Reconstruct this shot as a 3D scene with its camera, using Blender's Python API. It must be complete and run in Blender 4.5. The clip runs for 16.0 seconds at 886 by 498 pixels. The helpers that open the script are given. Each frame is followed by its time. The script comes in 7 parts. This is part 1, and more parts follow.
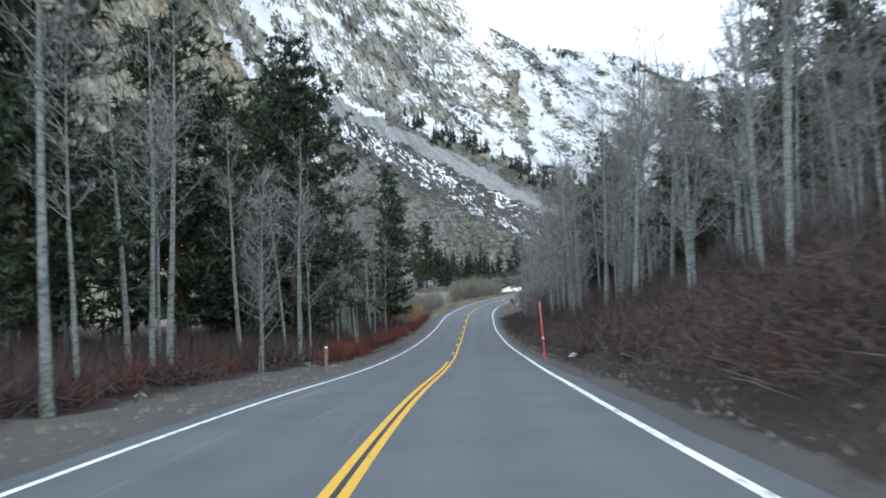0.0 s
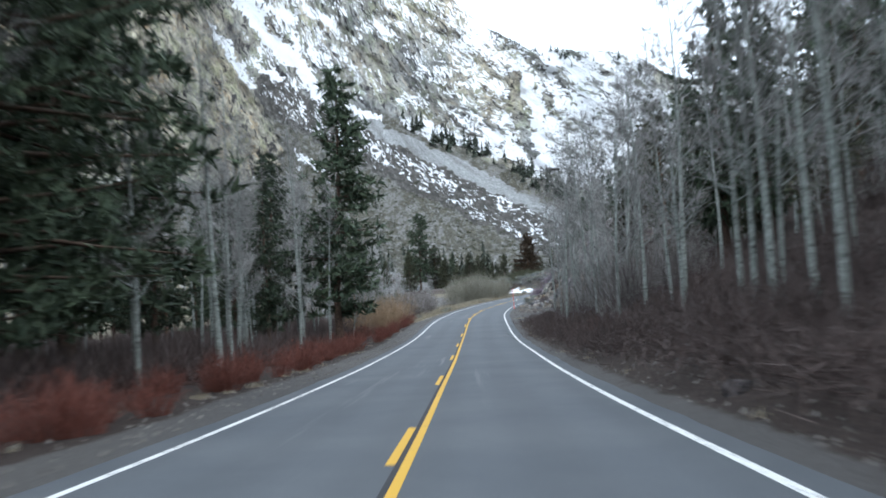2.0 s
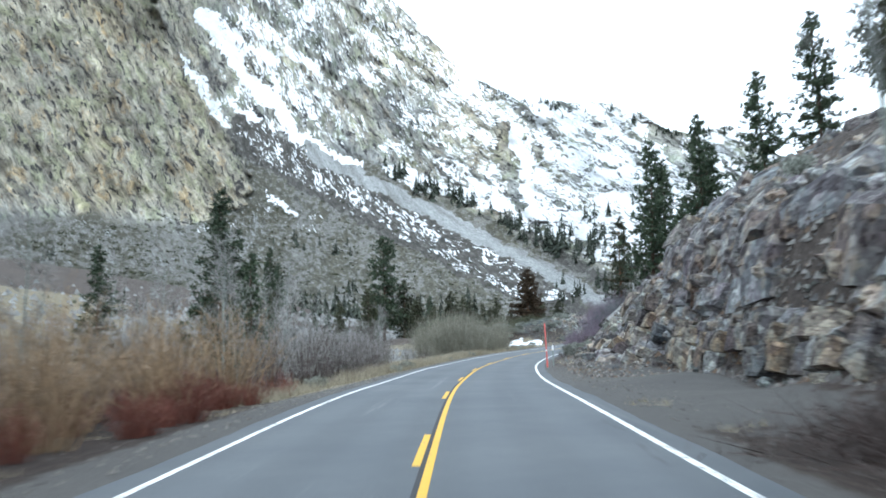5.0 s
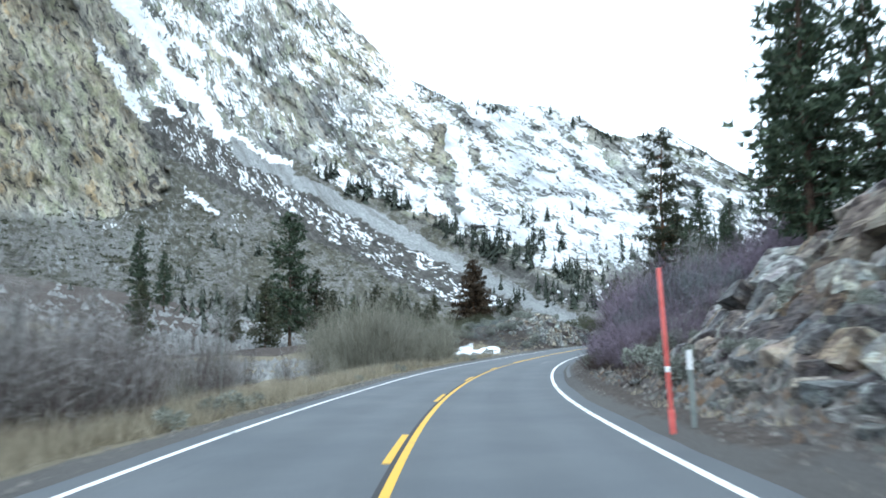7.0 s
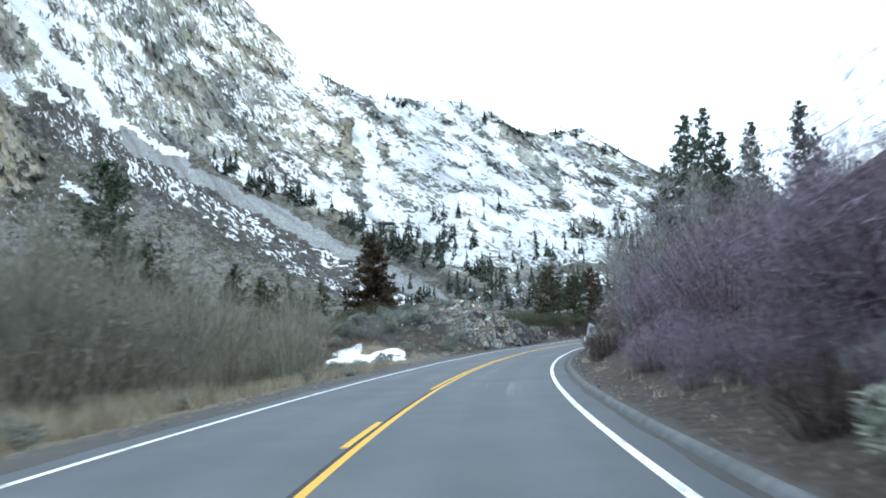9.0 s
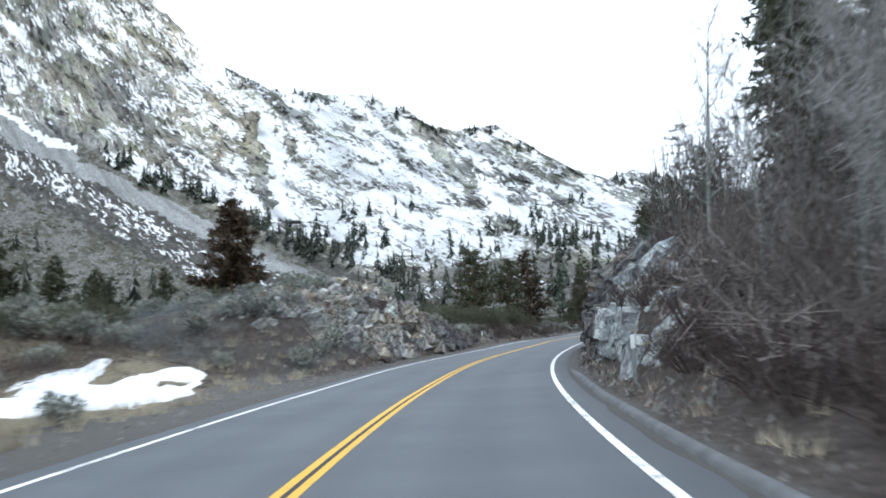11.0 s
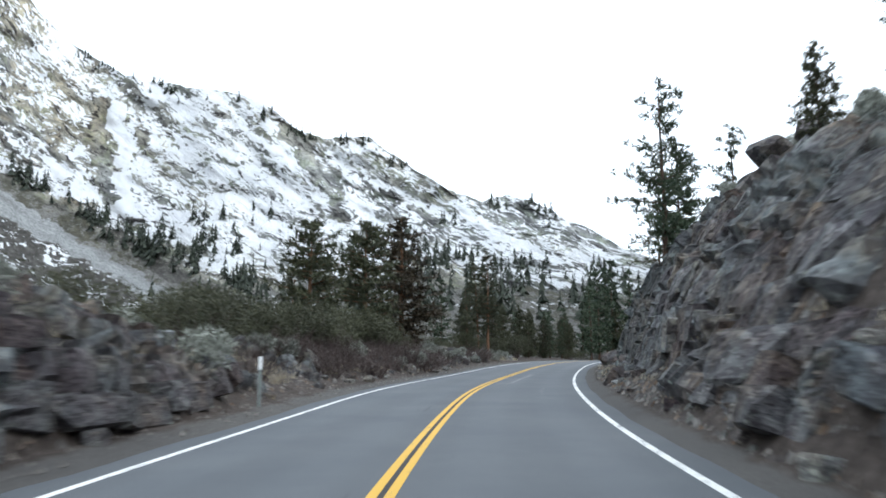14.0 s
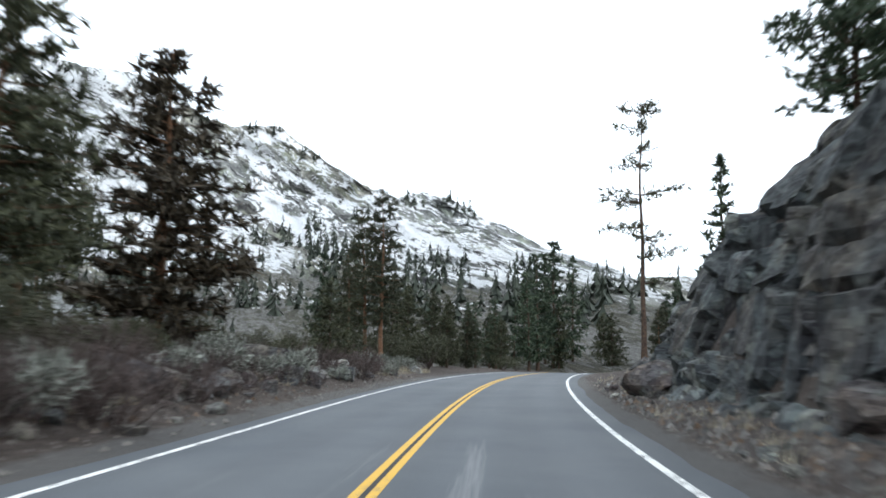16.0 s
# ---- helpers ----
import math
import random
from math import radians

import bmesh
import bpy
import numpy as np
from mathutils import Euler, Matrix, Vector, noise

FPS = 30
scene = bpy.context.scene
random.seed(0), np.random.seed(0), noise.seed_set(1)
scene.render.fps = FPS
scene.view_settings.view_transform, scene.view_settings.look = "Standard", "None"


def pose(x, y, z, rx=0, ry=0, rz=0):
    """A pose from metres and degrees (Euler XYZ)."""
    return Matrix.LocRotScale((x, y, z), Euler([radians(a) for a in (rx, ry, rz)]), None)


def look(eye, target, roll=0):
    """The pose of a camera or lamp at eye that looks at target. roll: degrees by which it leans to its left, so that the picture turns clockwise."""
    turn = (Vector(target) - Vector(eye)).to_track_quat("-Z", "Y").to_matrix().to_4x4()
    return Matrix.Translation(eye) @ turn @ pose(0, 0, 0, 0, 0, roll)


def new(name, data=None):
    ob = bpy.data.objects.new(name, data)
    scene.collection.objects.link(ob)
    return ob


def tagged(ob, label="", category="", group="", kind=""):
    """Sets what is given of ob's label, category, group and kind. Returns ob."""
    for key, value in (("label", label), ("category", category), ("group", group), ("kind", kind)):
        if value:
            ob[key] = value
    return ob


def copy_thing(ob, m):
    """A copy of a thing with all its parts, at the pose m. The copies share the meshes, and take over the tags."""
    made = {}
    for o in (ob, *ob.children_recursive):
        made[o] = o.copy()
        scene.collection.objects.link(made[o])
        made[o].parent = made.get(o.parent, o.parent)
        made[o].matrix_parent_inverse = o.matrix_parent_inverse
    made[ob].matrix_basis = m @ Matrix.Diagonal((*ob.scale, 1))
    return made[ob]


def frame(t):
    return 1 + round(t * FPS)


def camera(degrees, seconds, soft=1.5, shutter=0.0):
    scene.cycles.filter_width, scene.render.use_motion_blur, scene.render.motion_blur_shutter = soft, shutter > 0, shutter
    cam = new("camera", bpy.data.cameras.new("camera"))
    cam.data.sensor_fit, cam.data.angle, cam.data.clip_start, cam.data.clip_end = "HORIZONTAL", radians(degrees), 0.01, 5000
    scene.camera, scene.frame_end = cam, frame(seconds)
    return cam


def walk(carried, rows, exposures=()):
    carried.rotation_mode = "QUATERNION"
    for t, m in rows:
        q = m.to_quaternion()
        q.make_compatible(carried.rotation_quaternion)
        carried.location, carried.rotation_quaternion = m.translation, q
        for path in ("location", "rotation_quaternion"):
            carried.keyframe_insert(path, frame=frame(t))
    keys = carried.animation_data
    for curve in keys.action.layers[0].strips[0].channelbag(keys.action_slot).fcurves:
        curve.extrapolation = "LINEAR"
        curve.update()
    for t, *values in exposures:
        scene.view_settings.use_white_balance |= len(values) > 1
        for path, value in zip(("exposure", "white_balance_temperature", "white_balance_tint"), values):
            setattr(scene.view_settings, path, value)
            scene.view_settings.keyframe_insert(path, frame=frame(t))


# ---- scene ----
cam = camera(56.6, 16.0, soft=1.7, shutter=0.45)
PATH = [
    (0.0, 1.20, -9.98, 2.02, 92.08, 2.41, 1.29),
    (0.5, 1.06, -2.15, 1.55, 92.61, 0.75, 2.00),
    (1.0, 1.31, 7.54, 0.97, 93.42, 2.22, 2.84),
    (1.5, 1.34, 17.35, 0.29, 92.76, 2.79, 2.43),
    (2.0, 1.42, 27.24, -0.32, 92.76, 2.73, 1.37),
    (2.5, 1.42, 37.13, -0.85, 93.22, 2.18, 1.39),
    (3.0, 1.35, 46.92, -1.30, 93.87, 0.06, 0.30),
    (3.5, 1.57, 56.60, -1.67, 96.54, 1.38, 0.60),
    (6.0, 2.15, 105.65, -2.12, 96.99, 0.20, -1.55),
    (6.5, 2.61, 114.65, -2.09, 97.22, 0.33, -3.89),
    (7.0, 3.39, 123.63, -2.10, 97.33, 1.16, -4.60),
    (7.5, 4.35, 132.67, -2.04, 97.42, 1.47, -6.69),
    (8.0, 5.59, 141.85, -1.97, 98.64, 1.58, -8.36),
    (8.5, 7.24, 150.76, -1.90, 97.56, 1.63, -9.67),
    (11.0, 17.36, 189.90, -1.22, 97.32, 2.71, -16.85),
    (11.5, 19.68, 197.18, -1.06, 98.17, 2.46, -19.01),
    (12.0, 22.05, 204.40, -0.87, 99.25, 0.86, -20.25),
    (12.5, 24.73, 211.64, -0.68, 97.66, 1.77, -22.05),
    (13.0, 27.85, 218.88, -0.43, 97.77, 1.24, -23.43),
    (13.5, 31.26, 226.19, -0.18, 98.78, 0.87, -25.13),
    (14.0, 34.96, 233.62, 0.05, 98.83, -0.38, -26.77),
    (14.5, 39.12, 241.02, 0.29, 98.16, 0.01, -28.63),
    (15.0, 43.52, 248.36, 0.62, 98.36, 0.22, -30.44),
    (15.5, 48.36, 255.84, 0.92, 98.78, -0.46, -32.11),
    (16.0, 53.34, 263.11, 1.21, 99.24, -1.14, -32.80),
]

KNOT0, KNOT = -10.0, 8.0
CURVE = [0.2087, 0.2119, 0.2188, 0.0451, -0.0804, -0.1032, -0.0546, 0.0752, 0.0441, -0.0582, 0.0032, 0.1085, 0.0363, 0.022, 0.0735, 0.1643, 0.2692, 0.254, 0.2755, 0.3964, 0.4547, 0.4172, 0.3729, 0.3398, 0.2851, 0.312, 0.345, 0.3679, 0.4111, 0.4662, 0.4293, 0.268, 0.2719, 0.318, 0.4186, 0.4145, 0.2474, 0.2137, 0.2653, 0.2589, 0.2644, 0.2947, 0.3097, 0.3195, 0.327, 0.3281]
SLOPE = [-6.113, -5.805, -6.147, -7.188, -6.245, -5.464, -5.155, -4.223, -3.7, -2.816, -2.794, -1.857, -0.279, 1.245, 1.42, 0.464, -0.428, 0.497, 0.895, 0.541, 1.002, 1.765, 1.775, 1.595, 1.688, 1.75, 2.129, 2.543, 2.51, 3.388, 2.981, 2.662, 2.836, 3.238, 4.294, 3.205, 2.973, 3.367, 4.052, 4.035, 3.841, 3.454, 3.102, 2.846, 2.613, 2.488]

walk(cam, [(t, pose(x, y, z, rx, ry, rz)) for t, x, y, z, rx, ry, rz in PATH],
     [(0.0, 0.25, 6100, 10), (2.5, 0.5, 6100, 10), (3.5, 0.65, 6100, 10), (6.0, 0.7, 5950, 4), (8.5, 0.47, 5800, 4), (11.0, 0.42, 6200, 10), (12.5, 0.3, 6300, 10), (14.5, 0.3, 6400, 10), (16.0, 0.35, 6500, 10)])

# ---- daylight under a bright, even cloud cover ----
world = bpy.data.worlds.new("cloudy_sky")
scene.world = world
world.use_nodes = True
wn, wl = world.node_tree.nodes, world.node_tree.links
wn.clear()
w_out = wn.new("ShaderNodeOutputWorld")
w_bg = wn.new("ShaderNodeBackground")
w_sky = wn.new("ShaderNodeTexSky")
w_sky.sky_type, w_sky.sun_disc = "NISHITA", False
w_sky.sun_elevation, w_sky.sun_rotation = radians(38), radians(150)
w_scale = wn.new("ShaderNodeVectorMath")
w_scale.operation = "SCALE"
w_scale.inputs["Scale"].default_value = 0.10
w_mix = wn.new("ShaderNodeMix")
w_mix.data_type = "RGBA"
w_mix.inputs["Factor"].default_value = 0.88
w_mix.inputs["B"].default_value = (1.50, 1.68, 1.85, 1)
wl.new(w_sky.outputs[0], w_scale.inputs[0])
wl.new(w_scale.outputs[0], w_mix.inputs["A"])
wl.new(w_mix.outputs["Result"], w_bg.inputs["Color"])
w_bg.inputs["Strength"].default_value = 1.0
wl.new(w_bg.outputs[0], w_out.inputs[0])
sun = new("sun", bpy.data.lights.new("sun", "SUN"))
sun.data.energy, sun.data.angle, sun.data.color = 0.7, radians(25), (1.0, 0.98, 0.95)
sun.matrix_world = look((0, 0, 60), (-20, 60, 0))

# ---- arithmetic ----
def rnd(seed):
    return random.Random(seed)


def lattice(ix, iy, iz, seed):
    h = (ix * 374761393 + iy * 668265263 + iz * 2147483647 + seed * 974711) & 0xFFFFFFFF
    h = ((h ^ (h >> 13)) * 1274126177) & 0xFFFFFFFF
    h = ((h ^ (h >> 16)) * 2246822519) & 0xFFFFFFFF
    return ((h ^ (h >> 15)) & 0xFFFFFF) / float(0xFFFFFF)


def vnoise(x, y, z, seed=0):
    """Smooth value noise, -1 to 1, on arrays."""
    x, y, z = np.broadcast_arrays(np.asarray(x, float), np.asarray(y, float), np.asarray(z, float))
    ix, iy, iz = (np.floor(a).astype(np.int64) for a in (x, y, z))
    fx, fy, fz = x - ix, y - iy, z - iz
    fx, fy, fz = (f * f * (3 - 2 * f) for f in (fx, fy, fz))
    total = 0.0
    for a in (0, 1):
        for b in (0, 1):
            for c in (0, 1):
                w = (fx if a else 1 - fx) * (fy if b else 1 - fy) * (fz if c else 1 - fz)
                total = total + w * lattice(ix + a, iy + b, iz + c, seed)
    return total * 2 - 1


def fbm(x, y, z=0.0, octaves=4, seed=0, gain=0.5):
    total, amp, top = 0.0, 1.0, 0.0
    x, y, z = np.asarray(x, float), np.asarray(y, float), np.asarray(z, float)
    for o in range(octaves):
        total = total + amp * vnoise(x * 2 ** o, y * 2 ** o, z * 2 ** o, seed + o * 17)
        top += amp
        amp *= gain
    return total / top


def ridged(x, y, z=0.0, octaves=4, seed=0):
    total, amp, top = 0.0, 1.0, 0.0
    x, y, z = np.asarray(x, float), np.asarray(y, float), np.asarray(z, float)
    for o in range(octaves):
        total = total + amp * (1 - np.abs(vnoise(x * 2 ** o, y * 2 ** o, z * 2 ** o, seed + o * 31)) * 2)
        top += amp
        amp *= 0.5
    return total / top


def cells(x, y, z, seed=0):
    """Distances to the nearest and second nearest jittered cell centres, and a random number for the nearest."""
    x, y, z = np.broadcast_arrays(np.asarray(x, float), np.asarray(y, float), np.asarray(z, float))
    ix, iy, iz = (np.floor(a).astype(np.int64) for a in (x, y, z))
    d1 = np.full(x.shape, 9.0)
    d2 = np.full(x.shape, 9.0)
    who = np.zeros(x.shape)
    for a in (-1, 0, 1):
        for b in (-1, 0, 1):
            for c in (-1, 0, 1):
                jx, jy, jz = ix + a, iy + b, iz + c
                px, py, pz = jx + lattice(jx, jy, jz, seed), jy + lattice(jx, jy, jz, seed + 1), jz + lattice(jx, jy, jz, seed + 2)
                d = np.sqrt((px - x) ** 2 + (py - y) ** 2 + (pz - z) ** 2)
                near = d < d1
                d2 = np.where(near, d1, np.minimum(d2, d))
                who = np.where(near, lattice(jx, jy, jz, seed + 3), who)
                d1 = np.where(near, d, d1)
    return d1, d2, who


def ease(a, b, x):
    t = np.clip((np.asarray(x, float) - a) / (b - a), 0, 1)
    return t * t * (3 - 2 * t)


# ---- the road's line: curvature to the right (rad per 100 m) and slope (per cent) every 8 m ----
STEP = np.arange(-130.0, 470.0, 1.0)
KN = KNOT0 + KNOT * np.arange(len(CURVE))
HEAD = np.cumsum(np.interp(STEP, KN, CURVE, left=0.0, right=0.5)) / 100
HEAD += 0.00104 - HEAD[130]
LX, LY = np.cumsum(np.sin(HEAD)), np.cumsum(np.cos(HEAD))
LZ = np.cumsum(np.interp(STEP, KN, SLOPE, left=-3.0, right=1.5)) / 100
LX, LY, LZ = LX - LX[130], LY - LY[130], LZ - LZ[130]


def at(s, d, h=0.0):
    """World place s metres along the road, d to its right, h above its surface; arrays or numbers."""
    a = np.interp(s, STEP, HEAD)
    return (np.interp(s, STEP, LX) + d * np.cos(a), np.interp(s, STEP, LY) - d * np.sin(a), np.interp(s, STEP, LZ) + h + 0 * d)


def heading(s):
    """Degrees about z of a thing that faces along the road."""
    return -math.degrees(float(np.interp(s, STEP, HEAD)))


# height above the road of the land beside it: (s, [(d, h), ...])
RIGHT = [
    (-130, [(4, 0), (5, 0.15), (8, 2.0), (14, 4.6), (30, 13), (60, 34), (120, 70)]),
    (40, [(4, 0), (5, 0.1), (8, 1.6), (14, 4.2), (30, 12), (60, 34), (120, 70)]),
    (85, [(4, 0), (6, 0.1), (9, 1.2), (14, 3.6), (30, 12), (60, 34), (120, 70)]),
    (105, [(4, 0), (9.5, 0.1), (11, 1.0), (15, 4.5), (30, 15), (60, 36), (120, 75)]),
    (115, [(4, 0), (10.3, 0.1), (11.1, 2.2), (12.4, 6.2), (18, 9.8), (30, 16), (60, 38), (120, 75)]),
    (128, [(4, 0), (10, 0.15), (10.9, 2.2), (11.7, 5.0), (13, 7.6), (16, 9.8), (30, 18), (60, 40), (120, 78)]),
    (136, [(4, 0), (6.5, 0.3), (9, 1.6), (9.7, 3.2), (10.4, 4.6), (11.2, 5.2), (12, 7.2), (14, 9.2), (30, 17), (60, 39), (120, 78)]),
    (142, [(4, 0), (5.5, 0.2), (8, 1.6), (9.8, 3.2), (10.8, 4.6), (14, 6.6), (30, 15), (60, 37), (120, 77)]),
    (148, [(4, 0), (5, 0.1), (8, 1.5), (10, 3.2), (14, 5.0), (30, 13), (60, 36), (120, 75)]),
    (157, [(4, 0), (5.5, 0.2), (8, 1.5), (13, 3.8), (30, 12), (60, 34), (120, 75)]),
    (175, [(4, 0), (5.5, 0.1), (8, 1.0), (13, 2.6), (30, 9), (60, 28), (120, 70)]),
    (205, [(4, 0), (5.5, 0.1), (8, 1.2), (13, 3.6), (30, 11), (60, 30), (120, 70)]),
    (217, [(4, 0), (5.3, 0.1), (6.0, 2.3), (7.6, 3.8), (13, 6.0), (30, 13), (60, 34), (120, 75)]),
    (231, [(4, 0), (5.1, 0.1), (5.7, 2.4), (6.8, 4.1), (8, 4.6), (10, 5.4), (13, 6.8), (30, 13.6), (60, 34), (120, 75)]),
    (240, [(4, 0), (5.0, 0.1), (5.6, 2.1), (6.5, 3.3), (8, 4.0), (10, 5.0), (13, 6.7), (30, 14), (60, 34), (120, 75)]),
    (262, [(4, 0), (4.7, 0.08), (6.0, 0.8), (6.7, 2.6), (9, 5.4), (11, 7.0), (14, 9.0), (30, 17), (60, 36), (120, 75)]),
    (280, [(4, 0), (4.8, 0.08), (6.4, 0.6), (7.0, 3.0), (8.6, 6.0), (10, 7.8), (13.5, 10.6), (30, 19), (60, 38), (120, 78)]),
    (297, [(4, 0), (4.8, 0.08), (6.4, 0.5), (7.1, 2.8), (8.3, 5.3), (10, 6.6), (14, 8.4), (30, 13), (60, 30), (120, 70)]),
    (312, [(4, 0), (5.5, 0.1), (7, 0.8), (10, 2.5), (14, 4.0), (30, 9), (60, 24), (120, 60)]),
    (340, [(4, 0), (5.5, 0.1), (9, 0.6), (13, 1.6), (30, 5), (60, 16), (120, 45)]),
    (470, [(4, 0), (5.5, 0.1), (9, 0.4), (13, 0.8), (30, 3), (60, 10), (120, 30)]),
]
LEFT = [
    (-130, [(4, 0), (8, -0.15), (12, 0.1), (30, 0.8), (60, 3), (110, 6), (240, 10)]),
    (30, [(4, 0), (8, -0.15), (12, 0.1), (30, 0.8), (60, 3), (110, 6), (240, 10)]),
    (95, [(4, 0), (6, -0.15), (12, -0.3), (30, 0.0), (60, 1), (110, 5), (240, 12)]),
    (140, [(4, 0), (5.5, -0.25), (12, -1.2), (30, -1.5), (60, 0), (110, 5), (240, 14)]),
    (190, [(4, 0), (6.5, -0.15), (12, -1.0), (30, -1.2), (55, 0.5), (75, 4), (110, 12), (240, 34)]),
    (212, [(4, 0), (7.5, -0.05), (12, 0.1), (20, 0.3), (55, 0.5), (75, 4), (110, 12), (240, 34)]),
    (222, [(4, 0), (6.5, 0.05), (9, 0.7), (16, 2.6), (55, 0.5), (75, 4), (110, 12), (240, 34)]),
    (229, [(4, 0), (5.2, 0.1), (6.6, 1.2), (8, 2.9), (10, 3.5), (13, 3.3), (20, 1.8), (30, 0.6), (55, 0.5), (75, 4), (110, 12), (240, 34)]),
    (237, [(4, 0), (4.8, 0.1), (5.8, 1.6), (6.7, 3.8), (8.5, 4.3), (12, 4.0), (19, 2.0), (30, 0.6), (55, 0.5), (75, 4), (110, 12), (240, 34)]),
    (242, [(4, 0), (4.8, 0.1), (5.5, 1.6), (6.3, 3.1), (8, 3.7), (12, 3.5), (19, 1.8), (30, 0.6), (55, 0.5), (75, 4), (110, 12), (240, 34)]),
    (247, [(4, 0), (4.8, 0.1), (5.5, 1.4), (6.3, 2.3), (8, 2.7), (12, 2.6), (19, 1.4), (30, 0.6), (55, 0.5), (75, 4), (110, 12), (240, 34)]),
    (265, [(4, 0), (5, 0.1), (7.5, 1.1), (12, 1.7), (55, 0.5), (75, 4), (110, 12), (240, 34)]),
    (300, [(4, 0), (5, 0.1), (7.5, 1.0), (12, 1.3), (40, 0.5), (110, 0), (240, 6)]),
    (330, [(4, 0), (5, 0.05), (7.5, 0.3), (12, 0.4), (40, 0.0), (110, 0), (240, 4)]),
    (470, [(4, 0), (5, 0.05), (7.5, 0.1), (12, 0.1), (40, 0.0), (110, 0), (240, 4)]),
]


def land(s, d):
    """Height of the land above the road's surface at (s, d)."""
    s, d = np.broadcast_arrays(np.asarray(s, float), np.asarray(d, float))
    out = np.zeros(s.shape)
    for side, table in ((1, RIGHT), (-1, LEFT)):
        m = d * side > 0
        ss, dd = s[m], np.abs(d[m])
        knots = np.array([k for k, _ in table])
        prof = np.stack([np.interp(dd, [p for p, _ in row], [h for _, h in row]) for _, row in table])
        i = np.clip(np.searchsorted(knots, ss) - 1, 0, len(knots) - 2)
        f = ease(0, 1, (ss - knots[i]) / (knots[i + 1] - knots[i]))
        j = np.arange(len(ss))
        out[m] = prof[i, j] * (1 - f) + prof[i + 1, j] * f
    x, y, _ = at(s, d)
    rough = ease(4.3, 9, np.abs(d))
    out = out + rough * (0.28 * fbm(x / 3.1, y / 3.1, 0, 4, 3) + 0.9 * ease(12, 60, np.abs(d)) * fbm(x / 17, y / 17, 0, 3, 9))
    return np.where(np.abs(d) < 4.15, -0.06, out)


# ---- meshes ----
def mesh_from(name, verts, faces, smooth=True, attrs=None):
    me = bpy.data.meshes.new(name)
    verts = np.asarray(verts, np.float32).reshape(-1, 3)
    faces = np.asarray(faces, np.int32)
    n, k = faces.shape
    me.vertices.add(len(verts))
    me.vertices.foreach_set("co", verts.ravel())
    me.loops.add(n * k)
    me.loops.foreach_set("vertex_index", faces.ravel())
    me.polygons.add(n)
    me.polygons.foreach_set("loop_start", np.arange(0, n * k, k, dtype=np.int32))
    me.polygons.foreach_set("loop_total", np.full(n, k, np.int32))
    me.polygons.foreach_set("use_smooth", np.full(n, bool(smooth)))
    for key, values in (attrs or {}).items():
        values = np.asarray(values, np.float32)
        flat_kind = values.size == len(verts)
        a = me.attributes.new(key, "FLOAT" if flat_kind else "FLOAT_VECTOR", "POINT")
        a.data.foreach_set("value" if flat_kind else "vector", values.ravel())
    me.update(calc_edges=True)
    me.validate()
    return me


def grid_faces(rows, cols):
    i = np.arange(rows * cols).reshape(rows, cols)
    return np.stack([i[:-1, :-1], i[:-1, 1:], i[1:, 1:], i[1:, :-1]], -1).reshape(-1, 4)


def thing(name, mesh, material, label="", category="", group="", kind=""):
    ob = new(name, mesh)
    if mesh is not None and material is not None and not mesh.materials:
        mesh.materials.append(material)
    return tagged(ob, label, category, group, kind)


def part(name, mesh, material, parent, label="", kind=""):
    ob = thing(name, mesh, material, label, kind=kind)
    ob.parent = parent
    return ob


# ---- materials ----
def material(name, rough=0.9):
    m = bpy.data.materials.new(name)
    m.use_nodes = True
    b = m.node_tree.nodes["Principled BSDF"]
    b.inputs["Roughness"].default_value = rough
    b.inputs["Specular IOR Level"].default_value = 0.25
    return m, m.node_tree.nodes, m.node_tree.links, b


def noise_node(n, l, scale, detail=6.0, rough=0.6, stretch=(1, 1, 1), coords=None, kind="noise"):
    """A noise in metres: scale is in features a metre."""
    mp = n.new("ShaderNodeMapping")
    mp.inputs["Scale"].default_value = stretch
    if coords:
        co = n.new("ShaderNodeAttribute")
        co.attribute_name = coords
        l.new(co.outputs["Vector"], mp.inputs["Vector"])
    else:
        co = n.new("ShaderNodeTexCoord")
        l.new(co.outputs["Object"], mp.inputs["Vector"])
    if kind == "voronoi":
        t = n.new("ShaderNodeTexVoronoi")
        t.inputs["Scale"].default_value = scale
    else:
        t = n.new("ShaderNodeTexNoise")
        t.inputs["Scale"].default_value, t.inputs["Detail"].default_value, t.inputs["Roughness"].default_value = scale, detail, rough
    l.new(mp.outputs[0], t.inputs["Vector"])
    return t


def ramp(n, l, value, stops):
    r = n.new("ShaderNodeValToRGB")
    r.color_ramp.elements[0].position, r.color_ramp.elements[0].color = stops[0][0], (*stops[0][1], 1)
    r.color_ramp.elements[1].position, r.color_ramp.elements[1].color = stops[-1][0], (*stops[-1][1], 1)
    for p, c in stops[1:-1]:
        r.color_ramp.elements.new(p).color = (*c, 1)
    l.new(value, r.inputs[0])
    return r.outputs[0]


def mixed(n, l, fac, a, b, mode="MIX"):
    m = n.new("ShaderNodeMix")
    m.data_type, m.blend_type = "RGBA", mode
    for key, v in (("Factor", fac), ("A", a), ("B", b)):
        if isinstance(v, (int, float)):
            m.inputs[key].default_value = v
        elif isinstance(v, tuple):
            m.inputs[key].default_value = (*v, 1)
        else:
            l.new(v, m.inputs[key])
    return m.outputs["Result"]


